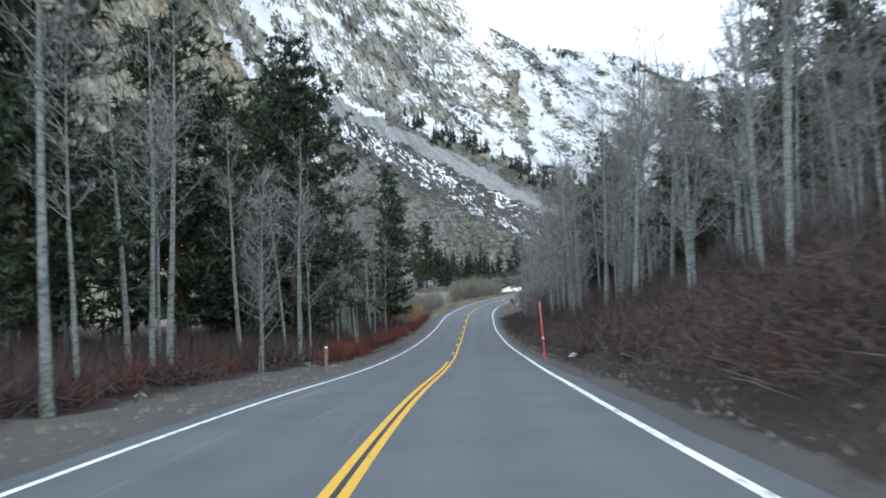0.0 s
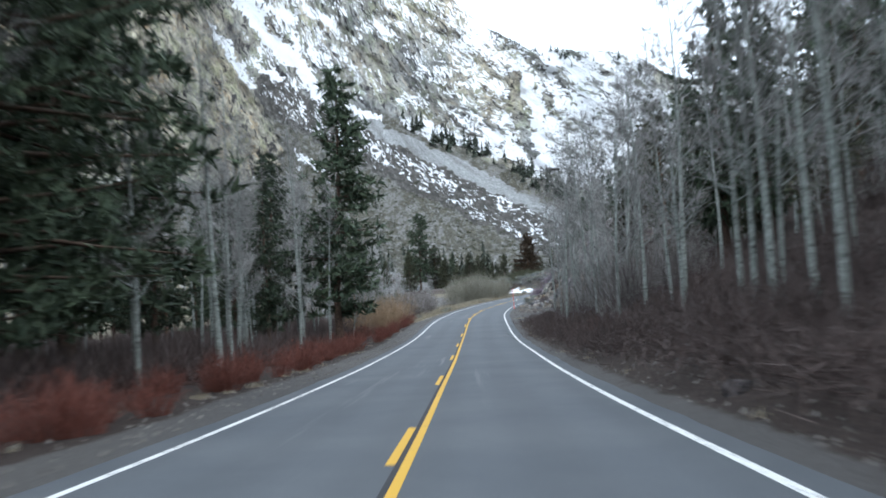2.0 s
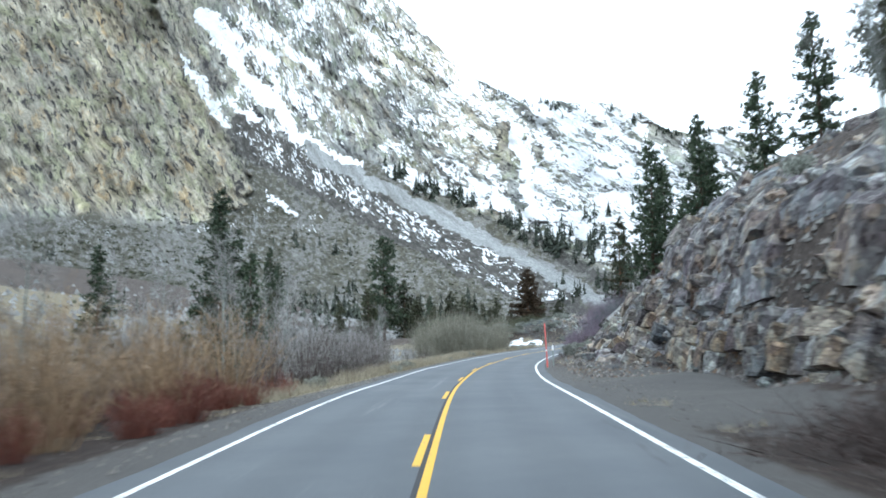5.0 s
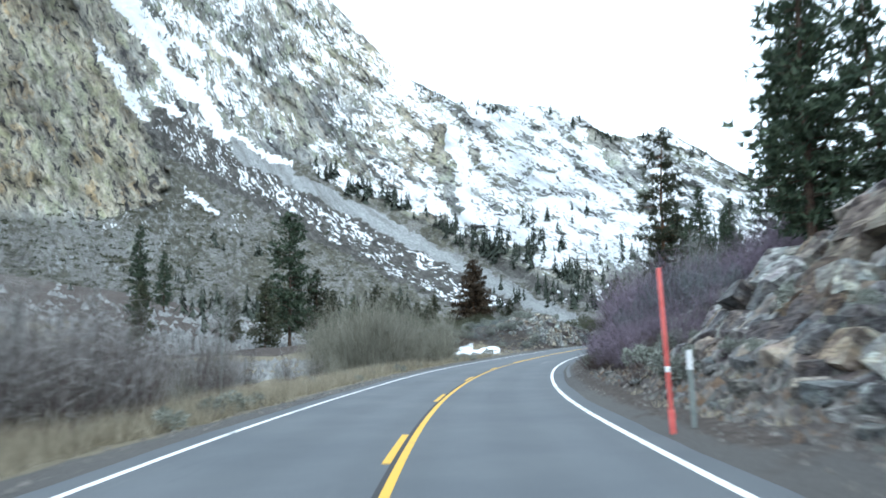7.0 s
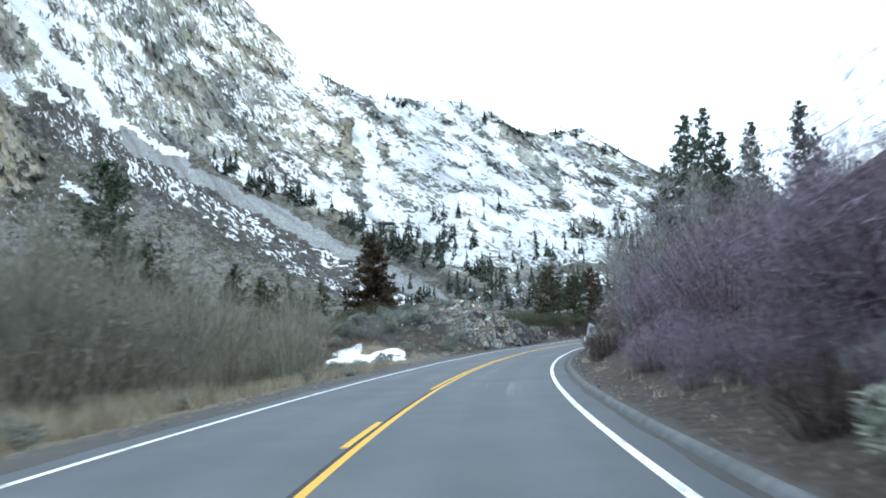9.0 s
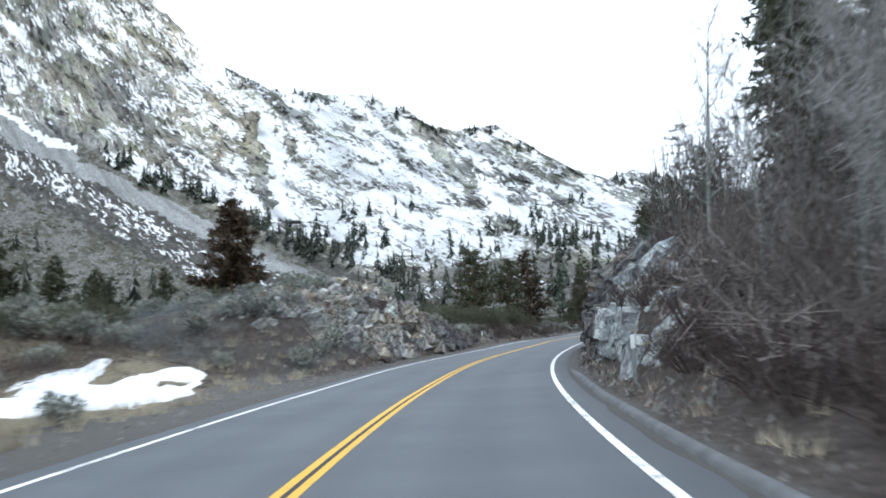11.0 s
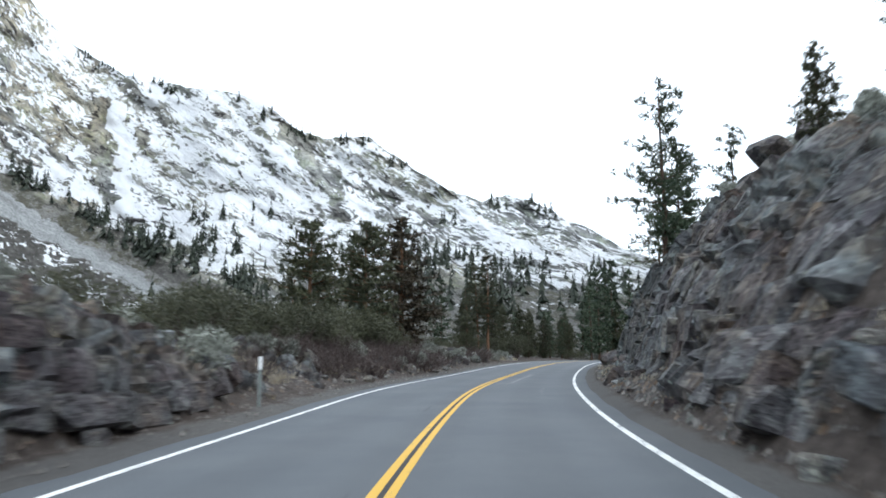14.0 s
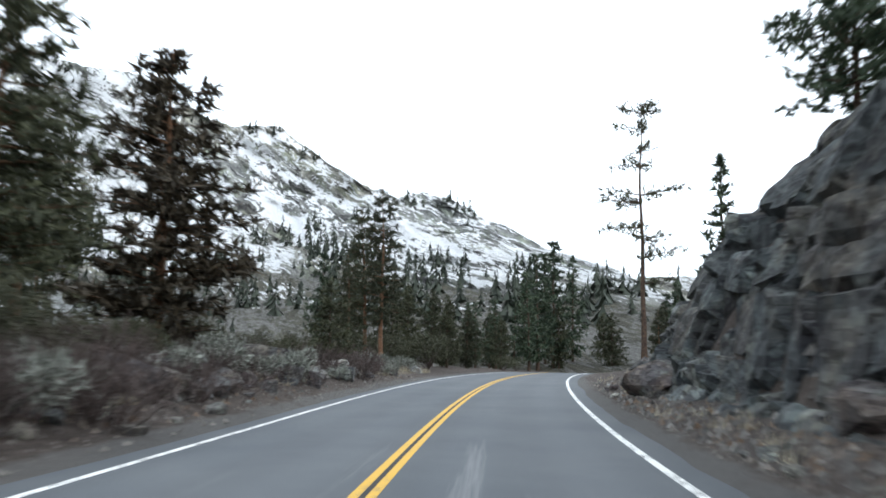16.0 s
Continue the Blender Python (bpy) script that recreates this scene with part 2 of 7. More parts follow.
def calc(n, l, op, a, b=None):
    m = n.new("ShaderNodeMath")
    m.operation = op
    for i, v in enumerate((a, b)):
        if isinstance(v, (int, float)):
            m.inputs[i].default_value = v
        elif v is not None:
            l.new(v, m.inputs[i])
    return m.outputs[0]


def step_up(n, l, value, low, high):
    r = n.new("ShaderNodeMapRange")
    r.interpolation_type = "SMOOTHSTEP"
    r.inputs["From Min"].default_value, r.inputs["From Max"].default_value = low, high
    l.new(value, r.inputs["Value"])
    return r.outputs[0]


def bumped(n, l, b, height, strength=0.5, distance=0.05):
    k = n.new("ShaderNodeBump")
    k.inputs["Strength"].default_value, k.inputs["Distance"].default_value = strength, distance
    l.new(height, k.inputs["Height"])
    l.new(k.outputs[0], b.inputs["Normal"])


def attr(n, key):
    a = n.new("ShaderNodeAttribute")
    a.attribute_name = key
    return a.outputs["Fac"]


def mat_simple(name, low, high, scale=4.0, rough=0.9, bump=0.0, vary=0.0):
    """A surface mottled between two colours; vary: how far single pieces differ in brightness."""
    m, n, l, b = material(name, rough)
    t = noise_node(n, l, scale)
    c = ramp(n, l, t.outputs[0], [(0.32, low), (0.68, high)])
    if vary:
        info = n.new("ShaderNodeObjectInfo")
        hsv = n.new("ShaderNodeHueSaturation")
        l.new(c, hsv.inputs["Color"])
        l.new(calc(n, l, "ADD", calc(n, l, "MULTIPLY", info.outputs["Random"], 2 * vary), 1 - vary), hsv.inputs["Value"])
        c = hsv.outputs[0]
    l.new(c, b.inputs["Base Color"])
    if bump:
        bumped(n, l, b, t.outputs[0], bump)
    return m


def mat_asphalt():
    m, n, l, b = material("asphalt", 0.75)
    grain = noise_node(n, l, 90.0, 3.0, 0.8)
    stain = noise_node(n, l, 0.35, 5.0, 0.6)
    base = ramp(n, l, grain.outputs[0], [(0.25, (0.068, 0.076, 0.085)), (0.75, (0.108, 0.117, 0.127))])
    base = mixed(n, l, 0.7, base, ramp(n, l, stain.outputs[0], [(0.35, (0.78, 0.80, 0.82)), (0.7, (1.15, 1.13, 1.1))]), "MULTIPLY")
    lane = attr(n, "across")
    wheel = calc(n, l, "ABSOLUTE", calc(n, l, "SUBTRACT", calc(n, l, "ABSOLUTE", lane), 1.75))
    track = step_up(n, l, calc(n, l, "ABSOLUTE", calc(n, l, "SUBTRACT", wheel, 0.8)), 0.15, 0.6)
    base = mixed(n, l, track, mixed(n, l, 1.0, base, (1.1, 1.1, 1.1), "MULTIPLY"), base)
    scuff = noise_node(n, l, 0.9, 6.0, 0.7, (0.05, 1.6, 1), "course")
    where = noise_node(n, l, 0.03, 3.0, 0.5, (1, 6, 1), "course")
    pale = calc(n, l, "MULTIPLY", step_up(n, l, scuff.outputs[0], 0.56, 0.72), step_up(n, l, where.outputs[0], 0.50, 0.62))
    base = mixed(n, l, calc(n, l, "MULTIPLY", pale, 0.75), base, (0.21, 0.215, 0.22))
    smear = noise_node(n, l, 0.7, 5.0, 0.7, (0.12, 1.4, 1), "course")
    base = mixed(n, l, calc(n, l, "MULTIPLY", step_up(n, l, smear.outputs[0], 0.66, 0.74), 0.5), base, (0.035, 0.035, 0.038))
    l.new(base, b.inputs["Base Color"])
    bumped(n, l, b, grain.outputs[0], 0.25, 0.006)
    return m


def mat_paint(name, colour, wear):
    m, n, l, b = material(name, 0.6)
    t = noise_node(n, l, 6.0, 8.0, 0.75)
    big = noise_node(n, l, 0.5, 3.0)
    worn = step_up(n, l, calc(n, l, "ADD", t.outputs[0], calc(n, l, "MULTIPLY", big.outputs[0], 0.25)), wear, wear + 0.12)
    l.new(mixed(n, l, worn, colour, (0.10, 0.10, 0.10)), b.inputs["Base Color"])
    return m


def mat_ground():
    """Needle litter, bare earth, dry grass and gravel."""
    m, n, l, b = material("forest_soil", 0.95)
    fine = noise_node(n, l, 9.0, 8.0, 0.7)
    mid = noise_node(n, l, 0.9, 5.0, 0.6)
    big = noise_node(n, l, 0.11, 3.0)
    litter = ramp(n, l, fine.outputs[0], [(0.3, (0.016, 0.011, 0.010)), (0.5, (0.036, 0.026, 0.022)), (0.72, (0.090, 0.068, 0.055))])
    dry = ramp(n, l, fine.outputs[0], [(0.3, (0.085, 0.075, 0.05)), (0.7, (0.25, 0.215, 0.155))])
    gravel = ramp(n, l, noise_node(n, l, 22.0, 6.0, 0.8).outputs[0], [(0.3, (0.046, 0.043, 0.042)), (0.7, (0.130, 0.124, 0.119))])
    stony = ramp(n, l, noise_node(n, l, 4.0, 6.0, 0.8).outputs[0], [(0.35, (0.031, 0.024, 0.021)), (0.55, (0.072, 0.058, 0.051)), (0.72, (0.165, 0.145, 0.13))])
    c = mixed(n, l, step_up(n, l, calc(n, l, "ADD", attr(n, "grassy"), calc(n, l, "MULTIPLY", calc(n, l, "SUBTRACT", mid.outputs[0], 0.5), 1.6)), 0.48, 0.8), litter, dry)
    c = mixed(n, l, step_up(n, l, calc(n, l, "ADD", attr(n, "stony"), calc(n, l, "MULTIPLY", calc(n, l, "SUBTRACT", mid.outputs[0], 0.5), 1.6)), 0.4, 0.75), c, stony)
    c = mixed(n, l, step_up(n, l, calc(n, l, "ADD", attr(n, "gravel"), calc(n, l, "MULTIPLY", calc(n, l, "SUBTRACT", mid.outputs[0], 0.5), 1.0)), 0.4, 0.7), c, gravel)
    c = mixed(n, l, 0.6, c, ramp(n, l, big.outputs[0], [(0.3, (0.75, 0.75, 0.75)), (0.7, (1.2, 1.18, 1.12))]), "MULTIPLY")
    l.new(c, b.inputs["Base Color"])
    bumped(n, l, b, fine.outputs[0], 0.8, 0.08)
    return m


def mat_mountain():
    """Broken granite with snow lying in patches, grey scree, and scrub; its grain runs down the face of the slope."""
    m, n, l, b = material("mountain_granite", 0.92)
    on, dip = "face", "dip"
    streak = noise_node(n, l, 0.075, 10.0, 0.70, (0.55, 1.6, 1), dip)
    crag = noise_node(n, l, 0.20, 8.0, 0.74, (0.85, 1.2, 1), dip)
    crack = noise_node(n, l, 0.14, 6.0, 0.66, (0.65, 1.5, 1), dip)
    tone = noise_node(n, l, 0.020, 5.0, 0.6, (1, 1, 1), on)
    hue = noise_node(n, l, 0.06, 5.0, 0.65, (0.8, 1.3, 1), dip)
    grey = ramp(n, l, streak.outputs[0], [(0.32, (0.115, 0.119, 0.119)), (0.48, (0.245, 0.25, 0.243)), (0.66, (0.44, 0.448, 0.43))])
    warm = ramp(n, l, streak.outputs[0], [(0.30, (0.132, 0.118, 0.095)), (0.46, (0.285, 0.266, 0.218)), (0.66, (0.48, 0.452, 0.372))])
    rock = mixed(n, l, step_up(n, l, calc(n, l, "ADD", attr(n, "warm"), calc(n, l, "MULTIPLY", calc(n, l, "SUBTRACT", tone.outputs[0], 0.5), 1.5)), 0.1, 0.8), grey, warm)
    rock = mixed(n, l, calc(n, l, "MULTIPLY", step_up(n, l, hue.outputs[0], 0.50, 0.60), 0.8), rock, mixed(n, l, 1.0, rock, (0.86, 0.93, 0.76), "MULTIPLY"))
    rock = mixed(n, l, calc(n, l, "MULTIPLY", step_up(n, l, hue.outputs[0], 0.45, 0.36), attr(n, "warm")), rock, mixed(n, l, 1.0, rock, (1.14, 0.95, 0.72), "MULTIPLY"))
    rock = mixed(n, l, 0.9, rock, ramp(n, l, crag.outputs[0], [(0.34, (0.30, 0.29, 0.30)), (0.48, (0.92, 0.92, 0.92)), (0.64, (1.45, 1.43, 1.38))]), "MULTIPLY")
    rock = mixed(n, l, step_up(n, l, crack.outputs[0], 0.455, 0.40), rock, (0.050, 0.047, 0.048))
    strata = noise_node(n, l, 0.050, 7.0, 0.62, (0.16, 1.5, 1), dip)
    rock = mixed(n, l, 0.9, rock, ramp(n, l, strata.outputs[0], [(0.36, (0.52, 0.50, 0.50)), (0.47, (0.98, 0.97, 0.95)), (0.60, (1.26, 1.24, 1.20))]), "MULTIPLY")
    # broad tone variation of the rock, with the buttresses' shading painted into it
    buttress_shade = noise_node(n, l, 0.012, 4.0, 0.55, (0.5, 1.3, 1), dip)
    rock = mixed(n, l, 0.9, rock, ramp(n, l, buttress_shade.outputs[0], [(0.38, (0.74, 0.76, 0.80)), (0.5, (1.0, 1.0, 1.0)), (0.62, (1.16, 1.10, 0.98))]), "MULTIPLY")
    gravel = noise_node(n, l, 0.8, 9.0, 0.82, (0.5, 1.3, 1), dip)
    runs = noise_node(n, l, 0.06, 5.0, 0.6, (0.12, 2.2, 1), dip)
    scree = ramp(n, l, gravel.outputs[0], [(0.36, (0.16, 0.165, 0.165)), (0.5, (0.305, 0.312, 0.31)), (0.64, (0.47, 0.48, 0.475))])
    scree = mixed(n, l, 0.8, scree, ramp(n, l, runs.outputs[0], [(0.36, (0.68, 0.67, 0.65)), (0.5, (1.0, 1.0, 1.0)), (0.64, (1.2, 1.2, 1.2))]), "MULTIPLY")
    brush = noise_node(n, l, 0.17, 6.0, 0.72, (0.9, 1.3, 1), on)
    bare = ramp(n, l, gravel.outputs[0], [(0.38, (0.10, 0.095, 0.086)), (0.52, (0.205, 0.20, 0.186)), (0.64, (0.35, 0.348, 0.33))])
    bush = ramp(n, l, crag.outputs[0], [(0.35, (0.045, 0.046, 0.034)), (0.65, (0.135, 0.125, 0.092))])
    scrub = mixed(n, l, step_up(n, l, calc(n, l, "ADD", brush.outputs[0], calc(n, l, "MULTIPLY", calc(n, l, "SUBTRACT", tone.outputs[0], 0.5), 0.5)), 0.45, 0.54), bare, bush)
    c = mixed(n, l, step_up(n, l, calc(n, l, "ADD", attr(n, "scrub"), calc(n, l, "MULTIPLY", calc(n, l, "SUBTRACT", calc(n, l, "ADD", crag.outputs[0], tone.outputs[0]), 1.0), 0.9)), 0.35, 0.65), rock, scrub)
    dark = ramp(n, l, crag.outputs[0], [(0.35, (0.034, 0.033, 0.031)), (0.5, (0.075, 0.070, 0.062)), (0.65, (0.17, 0.162, 0.148))])
    c = mixed(n, l, step_up(n, l, calc(n, l, "ADD", attr(n, "thicket"), calc(n, l, "MULTIPLY", calc(n, l, "SUBTRACT", brush.outputs[0], 0.5), 0.9)), 0.40, 0.60), c, dark)
    c = mixed(n, l, step_up(n, l, calc(n, l, "ADD", attr(n, "scree"), calc(n, l, "MULTIPLY", calc(n, l, "SUBTRACT", crag.outputs[0], 0.5), 2.0)), 0.38, 0.6), c, scree)
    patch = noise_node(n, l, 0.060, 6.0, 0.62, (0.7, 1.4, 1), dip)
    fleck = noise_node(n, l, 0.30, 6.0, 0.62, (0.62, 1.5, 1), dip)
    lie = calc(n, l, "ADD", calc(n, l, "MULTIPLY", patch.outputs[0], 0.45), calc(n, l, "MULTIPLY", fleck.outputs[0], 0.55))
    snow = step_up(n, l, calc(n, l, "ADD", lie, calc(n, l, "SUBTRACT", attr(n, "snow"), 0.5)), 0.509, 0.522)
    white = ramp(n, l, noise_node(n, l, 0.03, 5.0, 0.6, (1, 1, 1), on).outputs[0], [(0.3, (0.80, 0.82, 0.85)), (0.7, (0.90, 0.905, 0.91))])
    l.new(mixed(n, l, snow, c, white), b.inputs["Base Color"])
    bumped(n, l, b, calc(n, l, "ADD", streak.outputs[0], calc(n, l, "MULTIPLY", crag.outputs[0], 0.7)), 1.0, 7.0)
    return m


M_ASPHALT = mat_asphalt()
M_WHITE = mat_paint("white_road_paint", (0.72, 0.72, 0.70), 0.635)
M_YELLOW = mat_paint("yellow_road_paint", (0.62, 0.36, 0.035), 0.70)
M_GROUND = mat_ground()
M_MOUNTAIN = mat_mountain()

# ---- ground beside the road ----
S_ROW = np.concatenate([np.arange(-120, -20, 4.0), np.arange(-20, 345, 0.9), np.arange(345, 460, 3.0)])
D_HALF = np.concatenate([np.arange(4.0, 16, 0.4), np.arange(16, 40, 1.2), np.arange(40, 121, 5.0)])
D_COL = np.concatenate([-np.arange(240, 120, -12.0), -D_HALF[::-1], [-2, 2], D_HALF])
gs, gd = np.meshgrid(S_ROW, D_COL, indexing="ij")
gh = land(gs, gd)
gx, gy, gz = at(gs, gd, gh)
gravel = np.maximum(ease(9.5, 7.0, -gd) * (gd < 0) * ease(40, 24, gs), ease(6.2, 4.6, -gd) * (gd < 0) * (1 - 0.75 * ease(218, 228, gs)))
gravel = np.maximum(gravel, ease(5.2, 4.2, np.abs(gd)) * 0.8)
gravel = np.maximum(gravel, ease(11.0, 8.5, gd) * (gd > 0) * ease(94, 106, gs) * ease(140, 128, gs))
gravel = np.maximum(gravel, ease(8.5, 6.5, -gd) * (gd < 0) * ease(185, 196, gs) * ease(228, 218, gs))
gs_free = gs + 22 * fbm(gx / 24, gy / 24, 0, 4, 81) * ease(6, 16, np.abs(gd))
grassy = (gd < 0) * ease(96, 125, gs_free) * ease(232, 204, gs_free) + 0.15 * (gd < 0) * ease(5, 7, -gd)
stony = np.where(gd > 0, ease(98, 110, gs_free) * 0.9, 0.75 * ease(205, 225, gs_free))
thing("ground", mesh_from("ground", np.stack([gx, gy, gz], -1), grid_faces(*gs.shape), True,
      {"gravel": gravel, "grassy": grassy, "stony": stony}), M_GROUND,
      "uneven forest ground with litter, dry grass, gravel and stones", "ground", kind="structure")

# ---- road and its markings ----
S_ROAD = np.arange(-110, 455, 1.0)


def ribbon(name, s, d0, d1, h, across=None):
    """A strip of the road between two offsets; offsets may vary along it."""
    s = np.asarray(s, float)
    cols = [d0 + 0 * s, d1 + 0 * s] if across is None else [np.full(len(s), a) for a in across]
    dd = np.stack(cols, 1)
    x, y, z = at(s[:, None], dd, h)
    return mesh_from(name, np.stack([x, y, z], -1), grid_faces(len(s), dd.shape[1]), True, {"across": dd})


LW, RW = -3.30, 3.55
EDGE_L = -3.75 - 0.18 * np.abs(fbm(S_ROAD / 4, 0.5, 0, 3, 5))
EDGE_R = 4.0 + 0.2 * np.abs(fbm(S_ROAD / 4, 7.5, 0, 3, 6))
rc = np.stack([EDGE_L - 0.12, EDGE_L] + [np.full(len(S_ROAD), a) for a in (-3.3, -2.5, -1.7, -0.9, 0, 0.9, 1.7, 2.5, 3.3)] + [EDGE_R, EDGE_R + 0.12], 1)
rh = np.zeros_like(rc)
rh[:, 0] = rh[:, -1] = -0.09
rx, ry, rz = at(S_ROAD[:, None], rc, rh)
road = thing("road", mesh_from("road", np.stack([rx, ry, rz], -1), grid_faces(*rc.shape), True, {"across": rc, "course": np.stack([S_ROAD[:, None] + 0 * rc, rc, 0 * rc], -1)}), M_ASPHALT,
             "grey two-lane asphalt road with worn paint lines", "road", kind="structure")
part("edge_line", ribbon("edge_line", S_ROAD, LW - 0.06, LW + 0.06, 0.004), M_WHITE, road, "thin white edge line")
part("edge_line", ribbon("edge_line", S_ROAD, RW - 0.065, RW + 0.065, 0.004), M_WHITE, road, "white edge line, worn in places")
part("centre_line", ribbon("centre_line", S_ROAD, 0.035, 0.145, 0.004), M_YELLOW, road, "solid yellow centre line")
part("centre_line", ribbon("centre_line", np.arange(-110, 28.1, 1.0), -0.145, -0.035, 0.004), M_YELLOW, road, "solid yellow centre line")
part("centre_line", ribbon("centre_line", np.arange(184, 455, 1.0), -0.145, -0.035, 0.004), M_YELLOW, road, "solid yellow centre line")
for k in range(12):
    s0 = 36.4 + 12.25 * k
    part("dash", ribbon("dash", np.linspace(s0, s0 + 3.5, 5), -0.15, -0.035, 0.004), M_YELLOW, road, "yellow passing dash")
M_TAR = mat_simple("black_line_filler", (0.03, 0.03, 0.032), (0.055, 0.055, 0.058), 20)
part("line_gap", ribbon("line_gap", S_ROAD, -0.035, 0.035, 0.003), M_TAR, road, "dark strip between the yellow lines")

# ---- mountains: distance by azimuth and elevation about the valley's middle ----
HUB = (5.0, 122.0)
AZ_K = [-80, -30, -22, -14, -8, -3, 3, 7, 13, 20, 28, 36, 50]
EL_K = [-1.0, 2.0, 6.0, 9.0, 10.5, 12.5, 16.0, 20.0, 28.0]
DIST = np.array([
    [150, 150, 150, 160, 170, 180, 190, 190, 190, 180, 180, 180, 180],
    [230, 270, 300, 320, 360, 420, 480, 500, 430, 360, 310, 290, 260],
    [340, 420, 470, 500, 560, 650, 760, 780, 680, 570, 500, 470, 420],
    [430, 500, 545, 590, 690, 800, 880, 870, 800, 760, 690, 660, 600],
    [450, 520, 560, 610, 770, 890, 930, 910, 840, 820, 740, 720, 680],
    [480, 540, 590, 800, 900, 960, 970, 960, 870, 860, 800, 780, 740],
    [520, 570, 620, 920, 1020, 1060, 1080, 1050, 930, 930, 880, 850, 800],
    [560, 600, 650, 1020, 1120, 1180, 1280, 1180, 1050, 1020, 960, 930, 880],
    [640, 680, 720, 1150, 1280, 1400, 1450, 1350, 1200, 1120, 1060, 1000, 950]], float)
SKY_AZ = [-80, -45, -30, -22, -15, -9, -4.1, -2.8, -0.8, 0.8, 2.8, 4.0, 5.6, 7.8, 9.8, 12, 14.1, 15.9, 17.2, 18.3, 19.4, 20.6, 21.7, 23.0, 24.6, 26.0, 27.2, 28.7, 30.2, 32.0, 33.5, 34.6, 36.5, 40, 50]
SKY_EL = [16, 24, 28, 29, 29, 27, 24.4, 23.7, 21.7, 20.2, 18.7, 18.1, 17.3, 17.0, 16.8, 16.7, 16.1, 14.7, 14.2, 14.2, 14.3, 14.3, 13.5, 12.6, 11.5, 10.7, 10.2, 10.7, 10.3, 9.1, 7.8, 6.4, 5.0, 5, 5]
CLIFF = ([8.0, 10.3, 11.3, 13.6, 15.9, 19.5, 22.4, 30], [-21, -14.4, -14.0, -14.4, -16.6, -19.1, -20.3, -23])


def table2(az, el):
    i = np.clip(np.searchsorted(AZ_K, az) - 1, 0, len(AZ_K) - 2)
    j = np.clip(np.searchsorted(EL_K, el) - 1, 0, len(EL_K) - 2)
    ak, ek = np.array(AZ_K, float), np.array(EL_K)
    f = ease(0, 1, (az - ak[i]) / (ak[i + 1] - ak[i]))
    g = np.clip((el - ek[j]) / (ek[j + 1] - ek[j]), 0, 1)
    return (DIST[j, i] * (1 - f) + DIST[j, i + 1] * f) * (1 - g) + (DIST[j + 1, i] * (1 - f) + DIST[j + 1, i + 1] * f) * g


def along(az, el, line, width):
    """1 on a line through (azimuth, elevation) places, falling to 0 at its half width."""
    best = np.full(np.shape(az), 99.0)
    for (a0, e0), (a1, e1) in zip(line, line[1:]):
        va, ve = a1 - a0, e1 - e0
        t = np.clip(((az - a0) * va + (el - e0) * ve) / (va * va + ve * ve), 0, 1)
        best = np.minimum(best, np.hypot(az - a0 - t * va, el - e0 - t * ve))
    return ease(width, width * 0.6, best)


az1 = np.concatenate([np.arange(-80, -30, 0.8), np.arange(-30, 38, 0.17), np.arange(38, 50.1, 0.6)])
v1 = np.concatenate([np.linspace(0, 1, 200), 1 + np.linspace(0.02, 0.5, 8)])
v, az = np.meshgrid(v1, az1, indexing="ij")
sky_el = np.interp(az, SKY_AZ, SKY_EL) + 0.12 + 0.20 * fbm(az * 1.9, 0.3, 0, 4, 21, 0.6) * ease(-30, -20, az)
el = -1.0 + (sky_el + 1.0) * np.minimum(v, 1)
cliff_edge = np.interp(el, *CLIFF) + 1.3 * fbm(el * 0.8, az * 0.4, 0, 5, 35, 0.6)
near_cliff = ease(0.30, -0.30, az - cliff_edge) * ease(7.8, 10.6, el + 0.10 * (az + 21) + 0.9 * fbm(az * 0.6, 0.7, 0, 3, 36))
dist = table2(az, el)
dist = np.where(near_cliff > 0, dist * (1 - near_cliff) + (590 + 11 * (el - 9.5)) * near_cliff, dist)
talus_line = np.interp(az, [-30, -20, -14, -9, -4.2, 1.3, 7.2, 13, 20, 36], [8.6, 9.5, 14.5, 14.3, 12.8, 9.8, 6.8, 4.2, 5.0, 3.0])
steep = np.maximum(ease(-0.4, 1.2, el - talus_line), near_cliff)
wx, wy = dist * np.sin(np.radians(az)), dist * np.cos(np.radians(az))
wz = dist * np.tan(np.radians(el))
amp = 4 + steep * (22 + 0.026 * dist) * (1 - 0.45 * near_cliff) * (1 + 0.7 * ease(15, 26, az))
dip_u, dip_w = (az * 0.80 - el * 0.60), (az * 0.60 + el * 0.80)
rib_u, rib_w = az * 0.50 - el * 0.87, az * 0.87 + el * 0.50
gully = ridged(dip_u * 0.10, dip_w * 0.26, 0.4, 5, 41)
_, _, ledge_tone = cells(dip_u * 0.55, dip_w * 1.5, 0.5 + 0 * az, 48)
dist = dist + amp * (0.6 * gully + 0.4 * fbm(wx / 38, wy / 60, wz / 55, 4, 43) + 0.40 * near_cliff * ridged(rib_u * 0.28, rib_w * 0.85, 0.2, 4, 47) + 0.09 * (ledge_tone - 0.5) * steep - 0.35)
behind = np.maximum(v - 1, 0)
dist = dist * (1 + behind * 0.7)
wx, wy = HUB[0] + dist * np.sin(np.radians(az)), HUB[1] + dist * np.cos(np.radians(az))
wz = dist / (1 + behind * 0.7) * np.tan(np.radians(el)) * (1 - behind * 1.9) + np.where(v > 0, 0, -14)
true_az, true_el = az, el
az = az + 0.7 * fbm(az * 0.9, el * 0.9, 0, 5, 61, 0.65) + 0.35 * fbm(az * 3.1, el * 3.1, 0, 3, 64, 0.65)
el = el + 0.5 * fbm(az * 1.1, el * 1.1, 5, 5, 62, 0.65)
